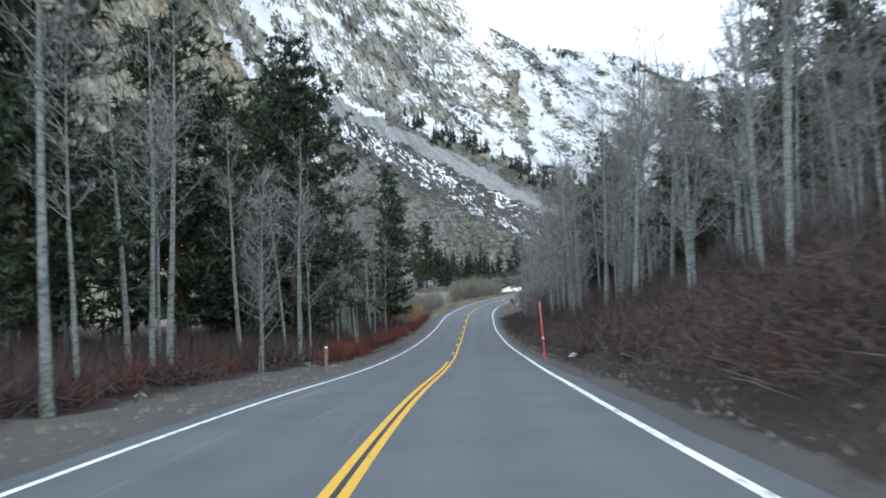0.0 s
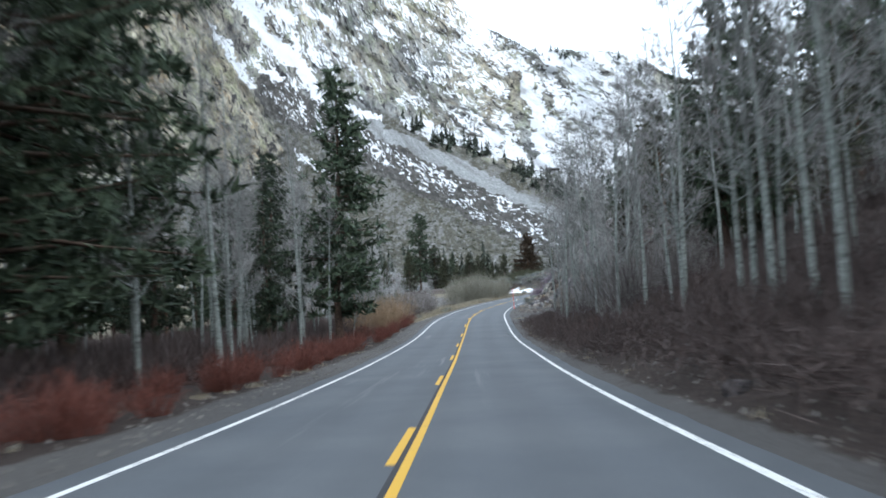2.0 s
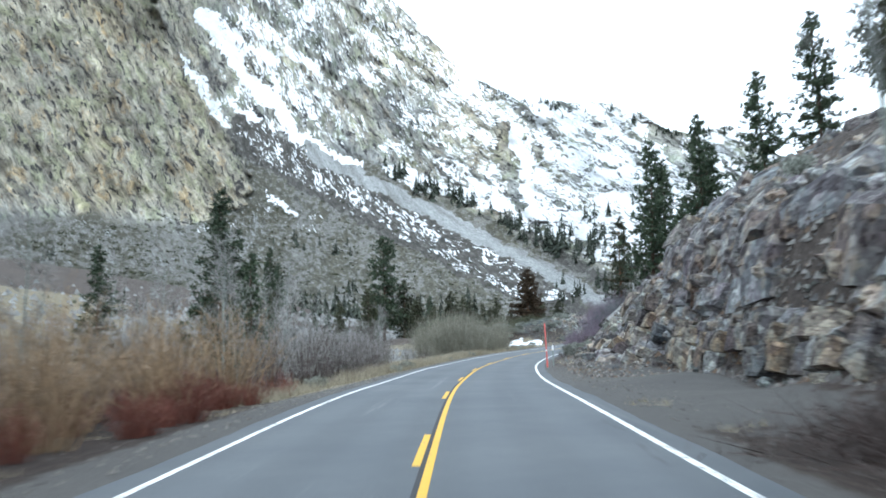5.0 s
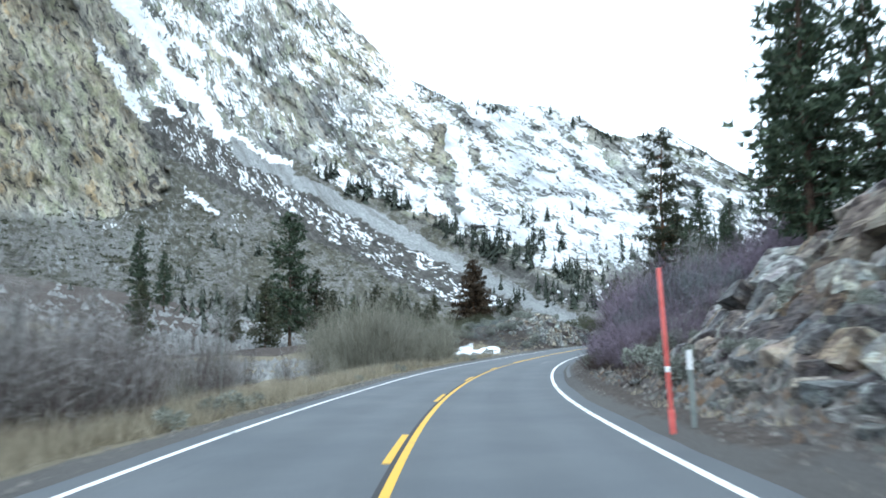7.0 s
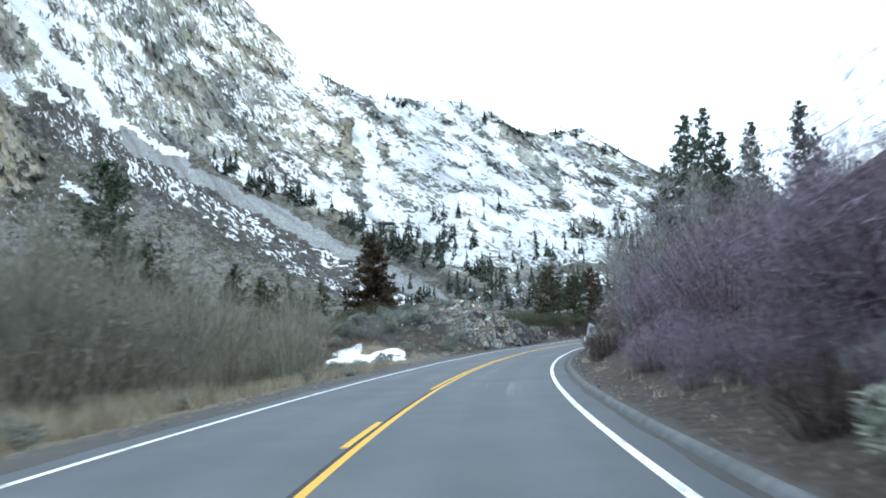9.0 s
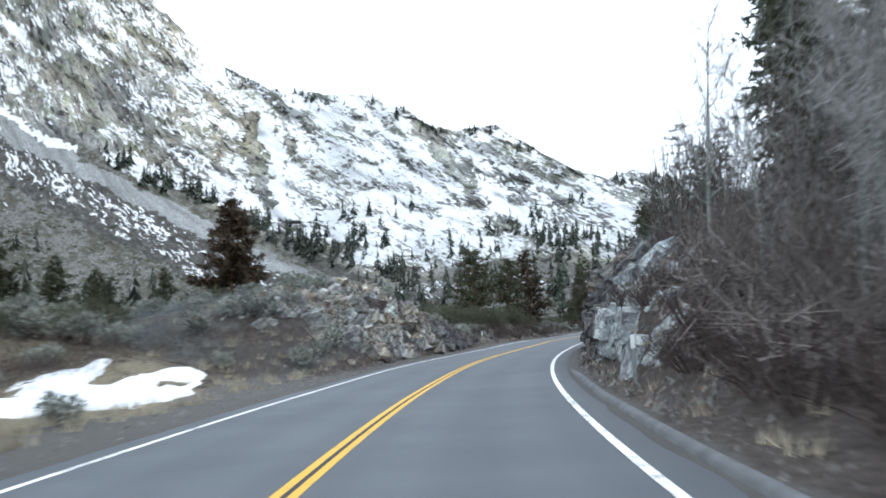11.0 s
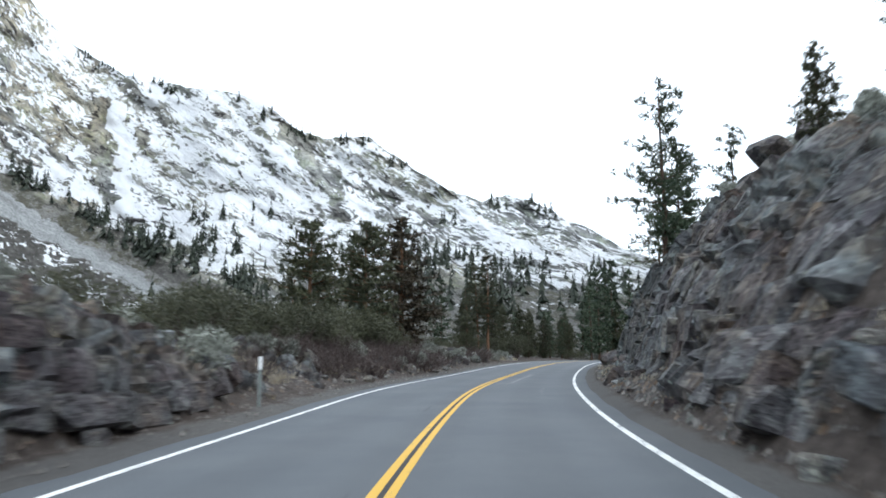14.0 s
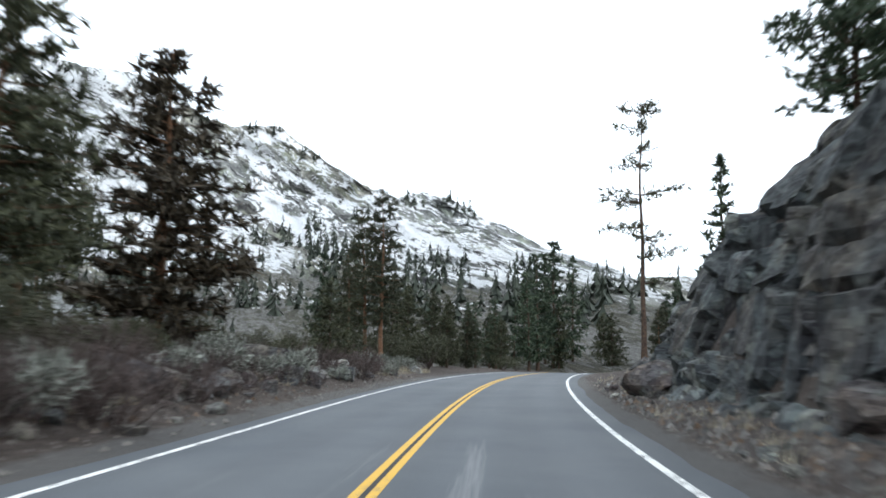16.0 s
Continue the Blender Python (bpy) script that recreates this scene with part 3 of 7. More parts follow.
def blurred(a, k):
    """Mean over a window of 2k + 1 both ways."""
    for axis in (0, 1):
        pad = [(k + 1, k) if i == axis else (0, 0) for i in (0, 1)]
        c = np.cumsum(np.pad(a, pad, mode="edge"), axis=axis)
        n = a.shape[axis]
        a = (np.take(c, np.arange(2 * k + 1, n + 2 * k + 1), axis) - np.take(c, np.arange(n), axis)) / (2 * k + 1)
    return a


slope_n = np.cross(np.stack([np.gradient(c, axis=1) for c in (wx, wy, wz)], -1), np.stack([np.gradient(c, axis=0) for c in (wx, wy, wz)], -1))
level = np.abs(slope_n[..., 2]) / (np.linalg.norm(slope_n, axis=-1) + 1e-9)
level = np.clip((blurred(level, 1) - blurred(level, 12)) / 0.16, -1, 1)
face = np.stack([true_az * 15.7, true_el * 15.7, dist * 0.03], -1)
warp_a, warp_e = true_az + 0.25 * fbm(true_az * 1.3, true_el * 1.3, 0, 3, 71), true_el + 0.25 * fbm(true_az * 1.3, true_el * 1.3, 3, 3, 72)
turned = np.radians(62 - 30 * ease(-16, 9, true_az))
warp_e = warp_e - 13
dip = np.stack([(warp_a * np.cos(turned) - warp_e * np.sin(turned)) * 15.7, (warp_a * np.sin(turned) + warp_e * np.cos(turned)) * 15.7, dist * 0.02], -1)
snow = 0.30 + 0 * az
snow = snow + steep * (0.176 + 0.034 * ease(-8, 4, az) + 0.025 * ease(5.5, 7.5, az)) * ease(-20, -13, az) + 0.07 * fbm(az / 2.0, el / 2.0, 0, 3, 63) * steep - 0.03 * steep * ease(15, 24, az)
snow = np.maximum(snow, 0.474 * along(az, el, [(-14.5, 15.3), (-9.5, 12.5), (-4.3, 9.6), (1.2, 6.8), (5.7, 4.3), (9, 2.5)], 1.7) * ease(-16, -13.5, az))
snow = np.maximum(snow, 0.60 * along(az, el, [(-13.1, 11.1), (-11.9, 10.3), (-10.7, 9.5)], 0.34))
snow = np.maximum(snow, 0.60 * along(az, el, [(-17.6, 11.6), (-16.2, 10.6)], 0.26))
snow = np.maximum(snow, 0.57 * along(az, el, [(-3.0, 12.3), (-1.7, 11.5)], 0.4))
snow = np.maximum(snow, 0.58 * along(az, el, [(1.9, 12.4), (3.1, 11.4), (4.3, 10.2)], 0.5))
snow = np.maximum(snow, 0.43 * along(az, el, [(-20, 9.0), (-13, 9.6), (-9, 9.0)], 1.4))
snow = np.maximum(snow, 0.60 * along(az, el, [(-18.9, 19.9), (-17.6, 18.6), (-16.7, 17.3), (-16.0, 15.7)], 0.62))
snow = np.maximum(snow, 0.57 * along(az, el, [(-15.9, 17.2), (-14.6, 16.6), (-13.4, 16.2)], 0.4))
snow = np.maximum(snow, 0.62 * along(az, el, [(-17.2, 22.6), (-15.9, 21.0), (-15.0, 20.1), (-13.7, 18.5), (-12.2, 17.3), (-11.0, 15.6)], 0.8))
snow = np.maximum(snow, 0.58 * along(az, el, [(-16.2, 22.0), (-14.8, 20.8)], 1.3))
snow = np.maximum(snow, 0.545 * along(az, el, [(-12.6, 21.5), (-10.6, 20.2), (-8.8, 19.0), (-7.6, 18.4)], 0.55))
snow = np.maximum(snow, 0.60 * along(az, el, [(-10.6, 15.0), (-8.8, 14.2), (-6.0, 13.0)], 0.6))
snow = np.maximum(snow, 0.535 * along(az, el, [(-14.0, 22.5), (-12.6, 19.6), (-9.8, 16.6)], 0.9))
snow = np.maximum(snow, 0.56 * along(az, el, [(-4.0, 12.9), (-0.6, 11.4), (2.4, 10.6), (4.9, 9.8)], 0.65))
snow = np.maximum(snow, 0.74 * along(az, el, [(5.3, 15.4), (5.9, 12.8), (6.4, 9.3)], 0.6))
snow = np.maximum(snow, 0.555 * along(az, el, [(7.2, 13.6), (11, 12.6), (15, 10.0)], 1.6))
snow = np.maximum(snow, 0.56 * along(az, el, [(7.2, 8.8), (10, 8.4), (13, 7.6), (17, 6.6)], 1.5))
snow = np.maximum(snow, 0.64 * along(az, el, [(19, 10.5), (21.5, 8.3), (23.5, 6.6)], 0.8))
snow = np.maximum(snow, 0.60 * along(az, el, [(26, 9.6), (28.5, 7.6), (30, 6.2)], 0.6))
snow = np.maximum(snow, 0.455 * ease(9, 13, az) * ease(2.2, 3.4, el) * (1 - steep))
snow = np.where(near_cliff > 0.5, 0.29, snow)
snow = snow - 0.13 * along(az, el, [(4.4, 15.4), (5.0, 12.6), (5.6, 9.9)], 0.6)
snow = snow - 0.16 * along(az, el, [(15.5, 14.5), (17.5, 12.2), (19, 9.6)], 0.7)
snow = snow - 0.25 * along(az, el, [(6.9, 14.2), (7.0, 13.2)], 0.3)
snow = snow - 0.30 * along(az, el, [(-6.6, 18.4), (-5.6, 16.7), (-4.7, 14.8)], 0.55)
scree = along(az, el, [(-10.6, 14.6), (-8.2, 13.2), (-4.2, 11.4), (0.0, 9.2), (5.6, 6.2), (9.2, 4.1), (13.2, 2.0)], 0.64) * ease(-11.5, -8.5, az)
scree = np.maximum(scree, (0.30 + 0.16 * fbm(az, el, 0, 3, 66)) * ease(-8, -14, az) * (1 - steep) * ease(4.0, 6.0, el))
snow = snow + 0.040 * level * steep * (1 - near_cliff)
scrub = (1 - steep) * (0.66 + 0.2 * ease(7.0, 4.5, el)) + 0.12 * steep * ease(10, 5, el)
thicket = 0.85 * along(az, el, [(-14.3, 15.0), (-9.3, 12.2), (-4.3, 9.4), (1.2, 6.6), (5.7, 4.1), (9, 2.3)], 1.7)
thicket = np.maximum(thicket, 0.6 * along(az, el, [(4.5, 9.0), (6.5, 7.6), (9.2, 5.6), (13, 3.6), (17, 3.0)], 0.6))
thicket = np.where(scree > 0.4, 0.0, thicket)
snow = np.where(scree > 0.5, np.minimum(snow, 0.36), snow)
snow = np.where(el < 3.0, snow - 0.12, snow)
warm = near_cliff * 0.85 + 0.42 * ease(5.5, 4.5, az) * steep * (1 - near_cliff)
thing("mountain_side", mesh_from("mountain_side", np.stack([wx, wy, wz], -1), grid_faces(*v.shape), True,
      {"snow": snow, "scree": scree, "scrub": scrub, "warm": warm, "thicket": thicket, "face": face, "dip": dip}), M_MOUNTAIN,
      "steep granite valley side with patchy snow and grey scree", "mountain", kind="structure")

# ---- the land out to the horizon ----
hr = np.array([0, 150, 300, 600, 1200, 2400, 4500.0])
ha = np.radians(np.arange(0, 361, 10.0))
rr, aa = np.meshgrid(hr, ha, indexing="ij")
hz = -16 - 0.002 * rr + 8 * fbm(rr * np.sin(aa) / 300, rr * np.cos(aa) / 300, 0, 3, 77) * ease(100, 600, rr)
flat = np.zeros_like(rr)
thing("distant_ground", mesh_from("distant_ground", np.stack([HUB[0] + rr * np.sin(aa), HUB[1] + rr * np.cos(aa), hz], -1), grid_faces(*rr.shape), True,
      {"gravel": flat, "grassy": flat + 1, "stony": flat}), M_GROUND, "low brown valley land reaching the horizon", "ground", kind="structure")

# ---- materials of plants and stones ----
M_PINE_BARK = mat_simple("pine_bark", (0.035, 0.026, 0.022), (0.13, 0.085, 0.06), 9, 0.95, 0.8)
M_RED_BARK = mat_simple("orange_pine_bark", (0.07, 0.04, 0.025), (0.22, 0.12, 0.07), 7, 0.95, 0.8)
M_DEAD_WOOD = mat_simple("grey_dead_wood", (0.16, 0.15, 0.14), (0.34, 0.32, 0.30), 8, 0.9, 0.6)


def mat_needles(name, low, high):
    m, n, l, b = material(name, 0.65)
    g = n.new("ShaderNodeNewGeometry")
    info = n.new("ShaderNodeObjectInfo")
    c = ramp(n, l, g.outputs["Random Per Island"], [(0.0, low), (1.0, high)])
    hsv = n.new("ShaderNodeHueSaturation")
    l.new(c, hsv.inputs["Color"])
    l.new(calc(n, l, "ADD", calc(n, l, "MULTIPLY", info.outputs["Random"], 0.5), 0.75), hsv.inputs["Value"])
    l.new(hsv.outputs[0], b.inputs["Base Color"])
    return m


M_NEEDLE = mat_needles("pine_needles", (0.024, 0.029, 0.017), (0.074, 0.078, 0.042))
M_NEEDLE_DARK = mat_needles("fir_needles", (0.022, 0.037, 0.023), (0.076, 0.102, 0.060))
# needle colour lowered to include the self-shadowing that the flat far crowns lack
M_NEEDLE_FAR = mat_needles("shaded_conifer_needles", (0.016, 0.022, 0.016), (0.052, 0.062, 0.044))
M_NEEDLE_BROWN = mat_needles("browned_juniper_needles", (0.034, 0.024, 0.015), (0.104, 0.070, 0.041))
M_LEAF_GREEN = mat_needles("bitterbrush_leaves", (0.032, 0.036, 0.021), (0.096, 0.098, 0.058))
M_SAGE = mat_needles("sagebrush_leaves", (0.12, 0.13, 0.108), (0.33, 0.345, 0.305))
M_TWIG_GREY = mat_needles("bare_grey_twigs", (0.142, 0.136, 0.130), (0.345, 0.333, 0.321))
M_TWIG_PALE = mat_needles("pale_willow_twigs", (0.115, 0.11, 0.085), (0.29, 0.28, 0.225))
M_TWIG_RED = mat_needles("red_willow_twigs", (0.075, 0.022, 0.018), (0.22, 0.085, 0.060))
M_TWIG_TAN = mat_needles("tan_willow_twigs", (0.14, 0.092, 0.055), (0.37, 0.265, 0.165))
M_TWIG_PURPLE = mat_needles("purple_brown_twigs", (0.118, 0.093, 0.122), (0.285, 0.228, 0.285))
M_TWIG_DUN = mat_needles("dun_brown_twigs", (0.070, 0.058, 0.054), (0.20, 0.172, 0.160))
M_TWIG_SAGE = mat_needles("grey_green_twigs", (0.085, 0.10, 0.10), (0.23, 0.26, 0.26))
M_TWIG_BROWN = mat_needles("dark_brown_twigs", (0.034, 0.025, 0.023), (0.108, 0.080, 0.072))
M_GRASS = mat_needles("dry_grass", (0.18, 0.155, 0.11), (0.45, 0.40, 0.30))
M_SNOW = mat_simple("old_snow", (0.62, 0.65, 0.70), (0.84, 0.86, 0.88), 2.5, 0.7, 0.5)


def mat_aspen():
    """Pale aspen bark with dark scars and a greenish cast."""
    m, n, l, b = material("aspen_bark", 0.85)
    t = noise_node(n, l, 5.0, 6.0, 0.7, (1, 1, 2.2))
    big = noise_node(n, l, 0.5, 3.0)
    c = ramp(n, l, t.outputs[0], [(0.34, (0.045, 0.043, 0.04)), (0.43, (0.20, 0.215, 0.205)), (0.7, (0.40, 0.43, 0.415))])
    c = mixed(n, l, 0.7, c, ramp(n, l, big.outputs[0], [(0.3, (0.62, 0.66, 0.60)), (0.7, (1.08, 1.06, 1.02))]), "MULTIPLY")
    l.new(c, b.inputs["Base Color"])
    bumped(n, l, b, t.outputs[0], 0.4, 0.02)
    return m


def fractured(n, l, c, scale):
    """Splits a rock's colour into joint-bounded faces of unlike tone, at two sizes."""
    steps = None
    for many, stretch, tilt in ((scale, (1, 1, 1.5), (0.25, 0.12, 0.3)), (scale * 2.6, (1, 1, 1.8), (-0.2, 0.2, 0.6))):
        wob = noise_node(n, l, many * 1.3, 5.0, 0.65)
        tc = n.new("ShaderNodeTexCoord")
        mp = n.new("ShaderNodeMapping")
        mp.inputs["Scale"].default_value, mp.inputs["Rotation"].default_value = stretch, tilt
        add = n.new("ShaderNodeVectorMath")
        add.operation = "MULTIPLY_ADD"
        add.inputs[1].default_value = (0.30 / many,) * 3
        l.new(wob.outputs["Color"], add.inputs[0])
        l.new(tc.outputs["Object"], add.inputs[2])
        l.new(add.outputs[0], mp.inputs["Vector"])
        tone = n.new("ShaderNodeTexVoronoi")
        tone.distance = "CHEBYCHEV"
        tone.inputs["Scale"].default_value = many
        l.new(mp.outputs[0], tone.inputs["Vector"])
        grey = n.new("ShaderNodeSeparateColor")
        l.new(tone.outputs["Color"], grey.inputs[0])
        c = mixed(n, l, 1.0, c, ramp(n, l, grey.outputs[0], [(0.0, (0.60, 0.57, 0.58)), (0.5, (0.98, 0.98, 0.97)), (1.0, (1.40, 1.40, 1.34))]), "MULTIPLY")
        c = mixed(n, l, step_up(n, l, tone.outputs["Distance"], 0.56, 0.74), c, mixed(n, l, 1.0, c, (0.40, 0.37, 0.36), "MULTIPLY"))
        steps = grey.outputs[0] if steps is None else calc(n, l, "ADD", steps, calc(n, l, "MULTIPLY", grey.outputs[0], 0.4))
    return c, steps


def tinted(n, l, c, amount):
    """Ochre, purple, pale and blue-grey staining that runs across the pieces of a rock face."""
    g = n.new("ShaderNodeNewGeometry")
    for many, detail, stops in ((0.55, 5.0, [(0.32, (0.90, 0.78, 0.92)), (0.42, (1.0, 0.97, 1.0)), (0.50, (0.95, 1.02, 1.06)), (0.58, (1.20, 1.0, 0.78)), (0.66, (1.0, 0.85, 0.86))]),
                                (1.6, 6.0, [(0.34, (0.66, 0.62, 0.62)), (0.5, (1.0, 1.0, 1.0)), (0.62, (1.34, 1.40, 1.38))])):
        t = n.new("ShaderNodeTexNoise")
        t.inputs["Scale"].default_value, t.inputs["Detail"].default_value, t.inputs["Roughness"].default_value = many, detail, 0.62
        l.new(g.outputs["Position"], t.inputs["Vector"])
        c = mixed(n, l, amount, c, ramp(n, l, t.outputs[0], stops), "MULTIPLY")
    return c


def mat_rock(name, tones, rust=0.5, tint=0.8):
    """Jointed rock: each block has its own tone, with rust, lichen and dark joints."""
    m, n, l, b = material(name, 0.9)
    fine = noise_node(n, l, 7.0, 8.0, 0.72)
    mid = noise_node(n, l, 1.1, 6.0, 0.65)
    big = noise_node(n, l, 0.22, 4.0)
    c = ramp(n, l, calc(n, l, "ADD", calc(n, l, "MULTIPLY", attr(n, "tone"), 0.55), calc(n, l, "MULTIPLY", mid.outputs[0], 0.5)), [(0.2, tones[0]), (0.5, tones[1]), (0.85, tones[2])])
    c = mixed(n, l, calc(n, l, "MULTIPLY", step_up(n, l, big.outputs[0], 0.46, 0.60), rust), c, ramp(n, l, mid.outputs[0], [(0.3, (0.070, 0.048, 0.042)), (0.7, (0.20, 0.14, 0.10))]))
    c = mixed(n, l, 0.85, c, ramp(n, l, fine.outputs[0], [(0.3, (0.50, 0.50, 0.52)), (0.55, (1.0, 1.0, 1.0)), (0.75, (1.45, 1.45, 1.4))]), "MULTIPLY")
    c, lines = fractured(n, l, c, 1.5)
    c = tinted(n, l, c, tint)
    l.new(c, b.inputs["Base Color"])
    bumped(n, l, b, calc(n, l, "ADD", calc(n, l, "ADD", fine.outputs[0], calc(n, l, "MULTIPLY", mid.outputs[0], 1.5)), lines), 0.6, 0.06)
    return m


M_ASPEN = mat_aspen()
M_ROCK = mat_rock("grey_brown_rock", ((0.10, 0.102, 0.110), (0.255, 0.29, 0.308), (0.45, 0.50, 0.525)), 0.25, 0.35)
M_ROCK_BROWN = mat_rock("purple_brown_rock", ((0.029, 0.027, 0.028), (0.072, 0.071, 0.074), (0.160, 0.172, 0.180)), 0.42, 0.6)
M_ROCK_PALE = mat_rock("pale_granite", ((0.080, 0.078, 0.075), (0.22, 0.225, 0.218), (0.40, 0.415, 0.405)), 0.5, 0.8)
M_ROCK_SLATE = mat_rock("dark_slate_rock", ((0.022, 0.025, 0.027), (0.060, 0.067, 0.071), (0.130, 0.146, 0.150)), 0.2, 0.4)
M_ROCK_SLAB = mat_rock("purple_grey_granite", ((0.055, 0.051, 0.053), (0.150, 0.146, 0.150), (0.30, 0.30, 0.305)), 0.5, 0.8)
M_STONE_PALE = mat_simple("pale_scree_stone", (0.13, 0.132, 0.13), (0.31, 0.312, 0.305), 0.7, 0.9, 0.5)


def mat_pieces(name, tones, grain=5.0, island=False, joints=2.2, tint=0.8):
    """Stone whose single pieces differ in colour, with lichen, rust and a rough grain."""
    m, n, l, b = material(name, 0.9)
    if island:
        pick = n.new("ShaderNodeNewGeometry").outputs["Random Per Island"]
    else:
        pick = n.new("ShaderNodeObjectInfo").outputs["Random"]
    c = ramp(n, l, pick, [(i / (len(tones) - 1), t) for i, t in enumerate(tones)])
    fine, mid = noise_node(n, l, grain, 8.0, 0.72), noise_node(n, l, grain * 0.25, 5.0, 0.65)
    c = mixed(n, l, 0.9, c, ramp(n, l, fine.outputs[0], [(0.3, (0.50, 0.50, 0.52)), (0.55, (1.0, 1.0, 1.0)), (0.75, (1.4, 1.4, 1.35))]), "MULTIPLY")
    c = mixed(n, l, calc(n, l, "MULTIPLY", step_up(n, l, mid.outputs[0], 0.58, 0.70), 0.5), c, (0.105, 0.082, 0.070))
    c = mixed(n, l, calc(n, l, "MULTIPLY", step_up(n, l, mid.outputs[0], 0.46, 0.34), 0.6), c, (0.18, 0.20, 0.182))
    if not island:
        c, _ = fractured(n, l, c, joints)
        c = tinted(n, l, c, tint)
    l.new(c, b.inputs["Base Color"])
    bumped(n, l, b, calc(n, l, "ADD", fine.outputs[0], mid.outputs[0]), 0.8, 0.08)
    return m


M_BLOCK_DARK = mat_pieces("dark_jointed_rock", [(0.060, 0.047, 0.050), (0.125, 0.130, 0.137), (0.084, 0.066, 0.066), (0.155, 0.165, 0.172), (0.098, 0.082, 0.082), (0.100, 0.110, 0.122)], joints=3.0, tint=0.55)
M_BLOCK_SLATE = mat_pieces("dark_slate_blocks", [(0.042, 0.045, 0.048), (0.088, 0.098, 0.103), (0.060, 0.065, 0.068), (0.115, 0.129, 0.132), (0.065, 0.061, 0.061), (0.077, 0.088, 0.094)], joints=3.0, tint=0.4)
M_BLOCK_TAN = mat_pieces("tan_stacked_rock", [(0.13, 0.105, 0.084), (0.24, 0.214, 0.182), (0.10, 0.081, 0.070), (0.27, 0.27, 0.262), (0.18, 0.142, 0.105), (0.15, 0.148, 0.146)], tint=0.7)
M_BLOCK_SLAB = mat_pieces("purple_grey_slabs", [(0.10, 0.096, 0.105), (0.19, 0.19, 0.20), (0.135, 0.120, 0.118), (0.24, 0.25, 0.26), (0.155, 0.14, 0.126), (0.165, 0.172, 0.182)], tint=0.7)
M_BLOCK_GREY = mat_pieces("blue_grey_jointed_rock", [(0.25, 0.28, 0.295), (0.44, 0.49, 0.51), (0.32, 0.345, 0.36), (0.40, 0.45, 0.47), (0.30, 0.29, 0.295), (0.50, 0.55, 0.57)], tint=0.4)
M_BLOCK_PALE = mat_pieces("pale_jointed_rock", [(0.15, 0.143, 0.135), (0.285, 0.295, 0.288), (0.20, 0.205, 0.202), (0.38, 0.40, 0.395), (0.23, 0.20, 0.165), (0.27, 0.295, 0.30)], tint=0.5)
M_RUBBLE = mat_pieces("broken_rubble", [(0.06, 0.052, 0.05), (0.17, 0.16, 0.15), (0.10, 0.085, 0.08), (0.30, 0.285, 0.265), (0.17, 0.11, 0.07), (0.13, 0.13, 0.13)], 6.0, True)
M_STONE = mat_simple("loose_stone", (0.08, 0.075, 0.072), (0.30, 0.28, 0.255), 3.0, 0.9, 0.6, 0.35)

# ---- plants ----
class Geo:
    """Triangles gathered for one mesh."""

    def __init__(self):
        self.v, self.f, self.n = [], [], 0

    def add(self, verts, faces):
        verts = np.asarray(verts, float).reshape(-1, 3)
        self.v.append(verts)
        self.f.append(np.asarray(faces, int).reshape(-1, 3) + self.n)
        self.n += len(verts)

    def tube(self, pts, radii, sides=6):
        pts = np.asarray(pts, float)
        k = len(pts)
        tang = np.gradient(pts, axis=0)
        tang /= np.linalg.norm(tang, axis=1)[:, None] + 1e-9
        ref = np.where(np.abs(tang[:, 2:3]) > 0.9, np.array([[1.0, 0, 0]]), np.array([[0, 0, 1.0]]))
        a = np.cross(tang, ref)
        a /= np.linalg.norm(a, axis=1)[:, None] + 1e-9
        b = np.cross(tang, a)
        ang = np.arange(sides) * 2 * np.pi / sides
        ring = pts[:, None] + np.asarray(radii)[:, None, None] * (a[:, None] * np.cos(ang)[None, :, None] + b[:, None] * np.sin(ang)[None, :, None])
        i = np.arange(k * sides).reshape(k, sides)
        p, q = i[:-1], i[1:]
        p2, q2 = np.roll(p, -1, 1), np.roll(q, -1, 1)
        self.add(ring, np.concatenate([np.stack([p, p2, q2], -1).reshape(-1, 3), np.stack([p, q2, q], -1).reshape(-1, 3)]))

    def slivers(self, base, way, width, gen):
        """One thin triangle from each base along its way."""
        base, way = np.asarray(base, float), np.asarray(way, float)
        side = np.cross(way, gen.normal(size=way.shape))
        side /= np.linalg.norm(side, axis=1)[:, None] + 1e-9
        w = np.broadcast_to(np.asarray(width, float), (len(base),))[:, None]
        v = np.stack([base - side * w / 2, base + side * w / 2, base + way], 1)
        self.add(v, np.arange(len(base) * 3))

    def mesh(self, name, smooth=False):
        return mesh_from(name, np.concatenate(self.v), np.concatenate(self.f), smooth)


def unit(a):
    return a / (np.linalg.norm(a, axis=-1, keepdims=True) + 1e-9)


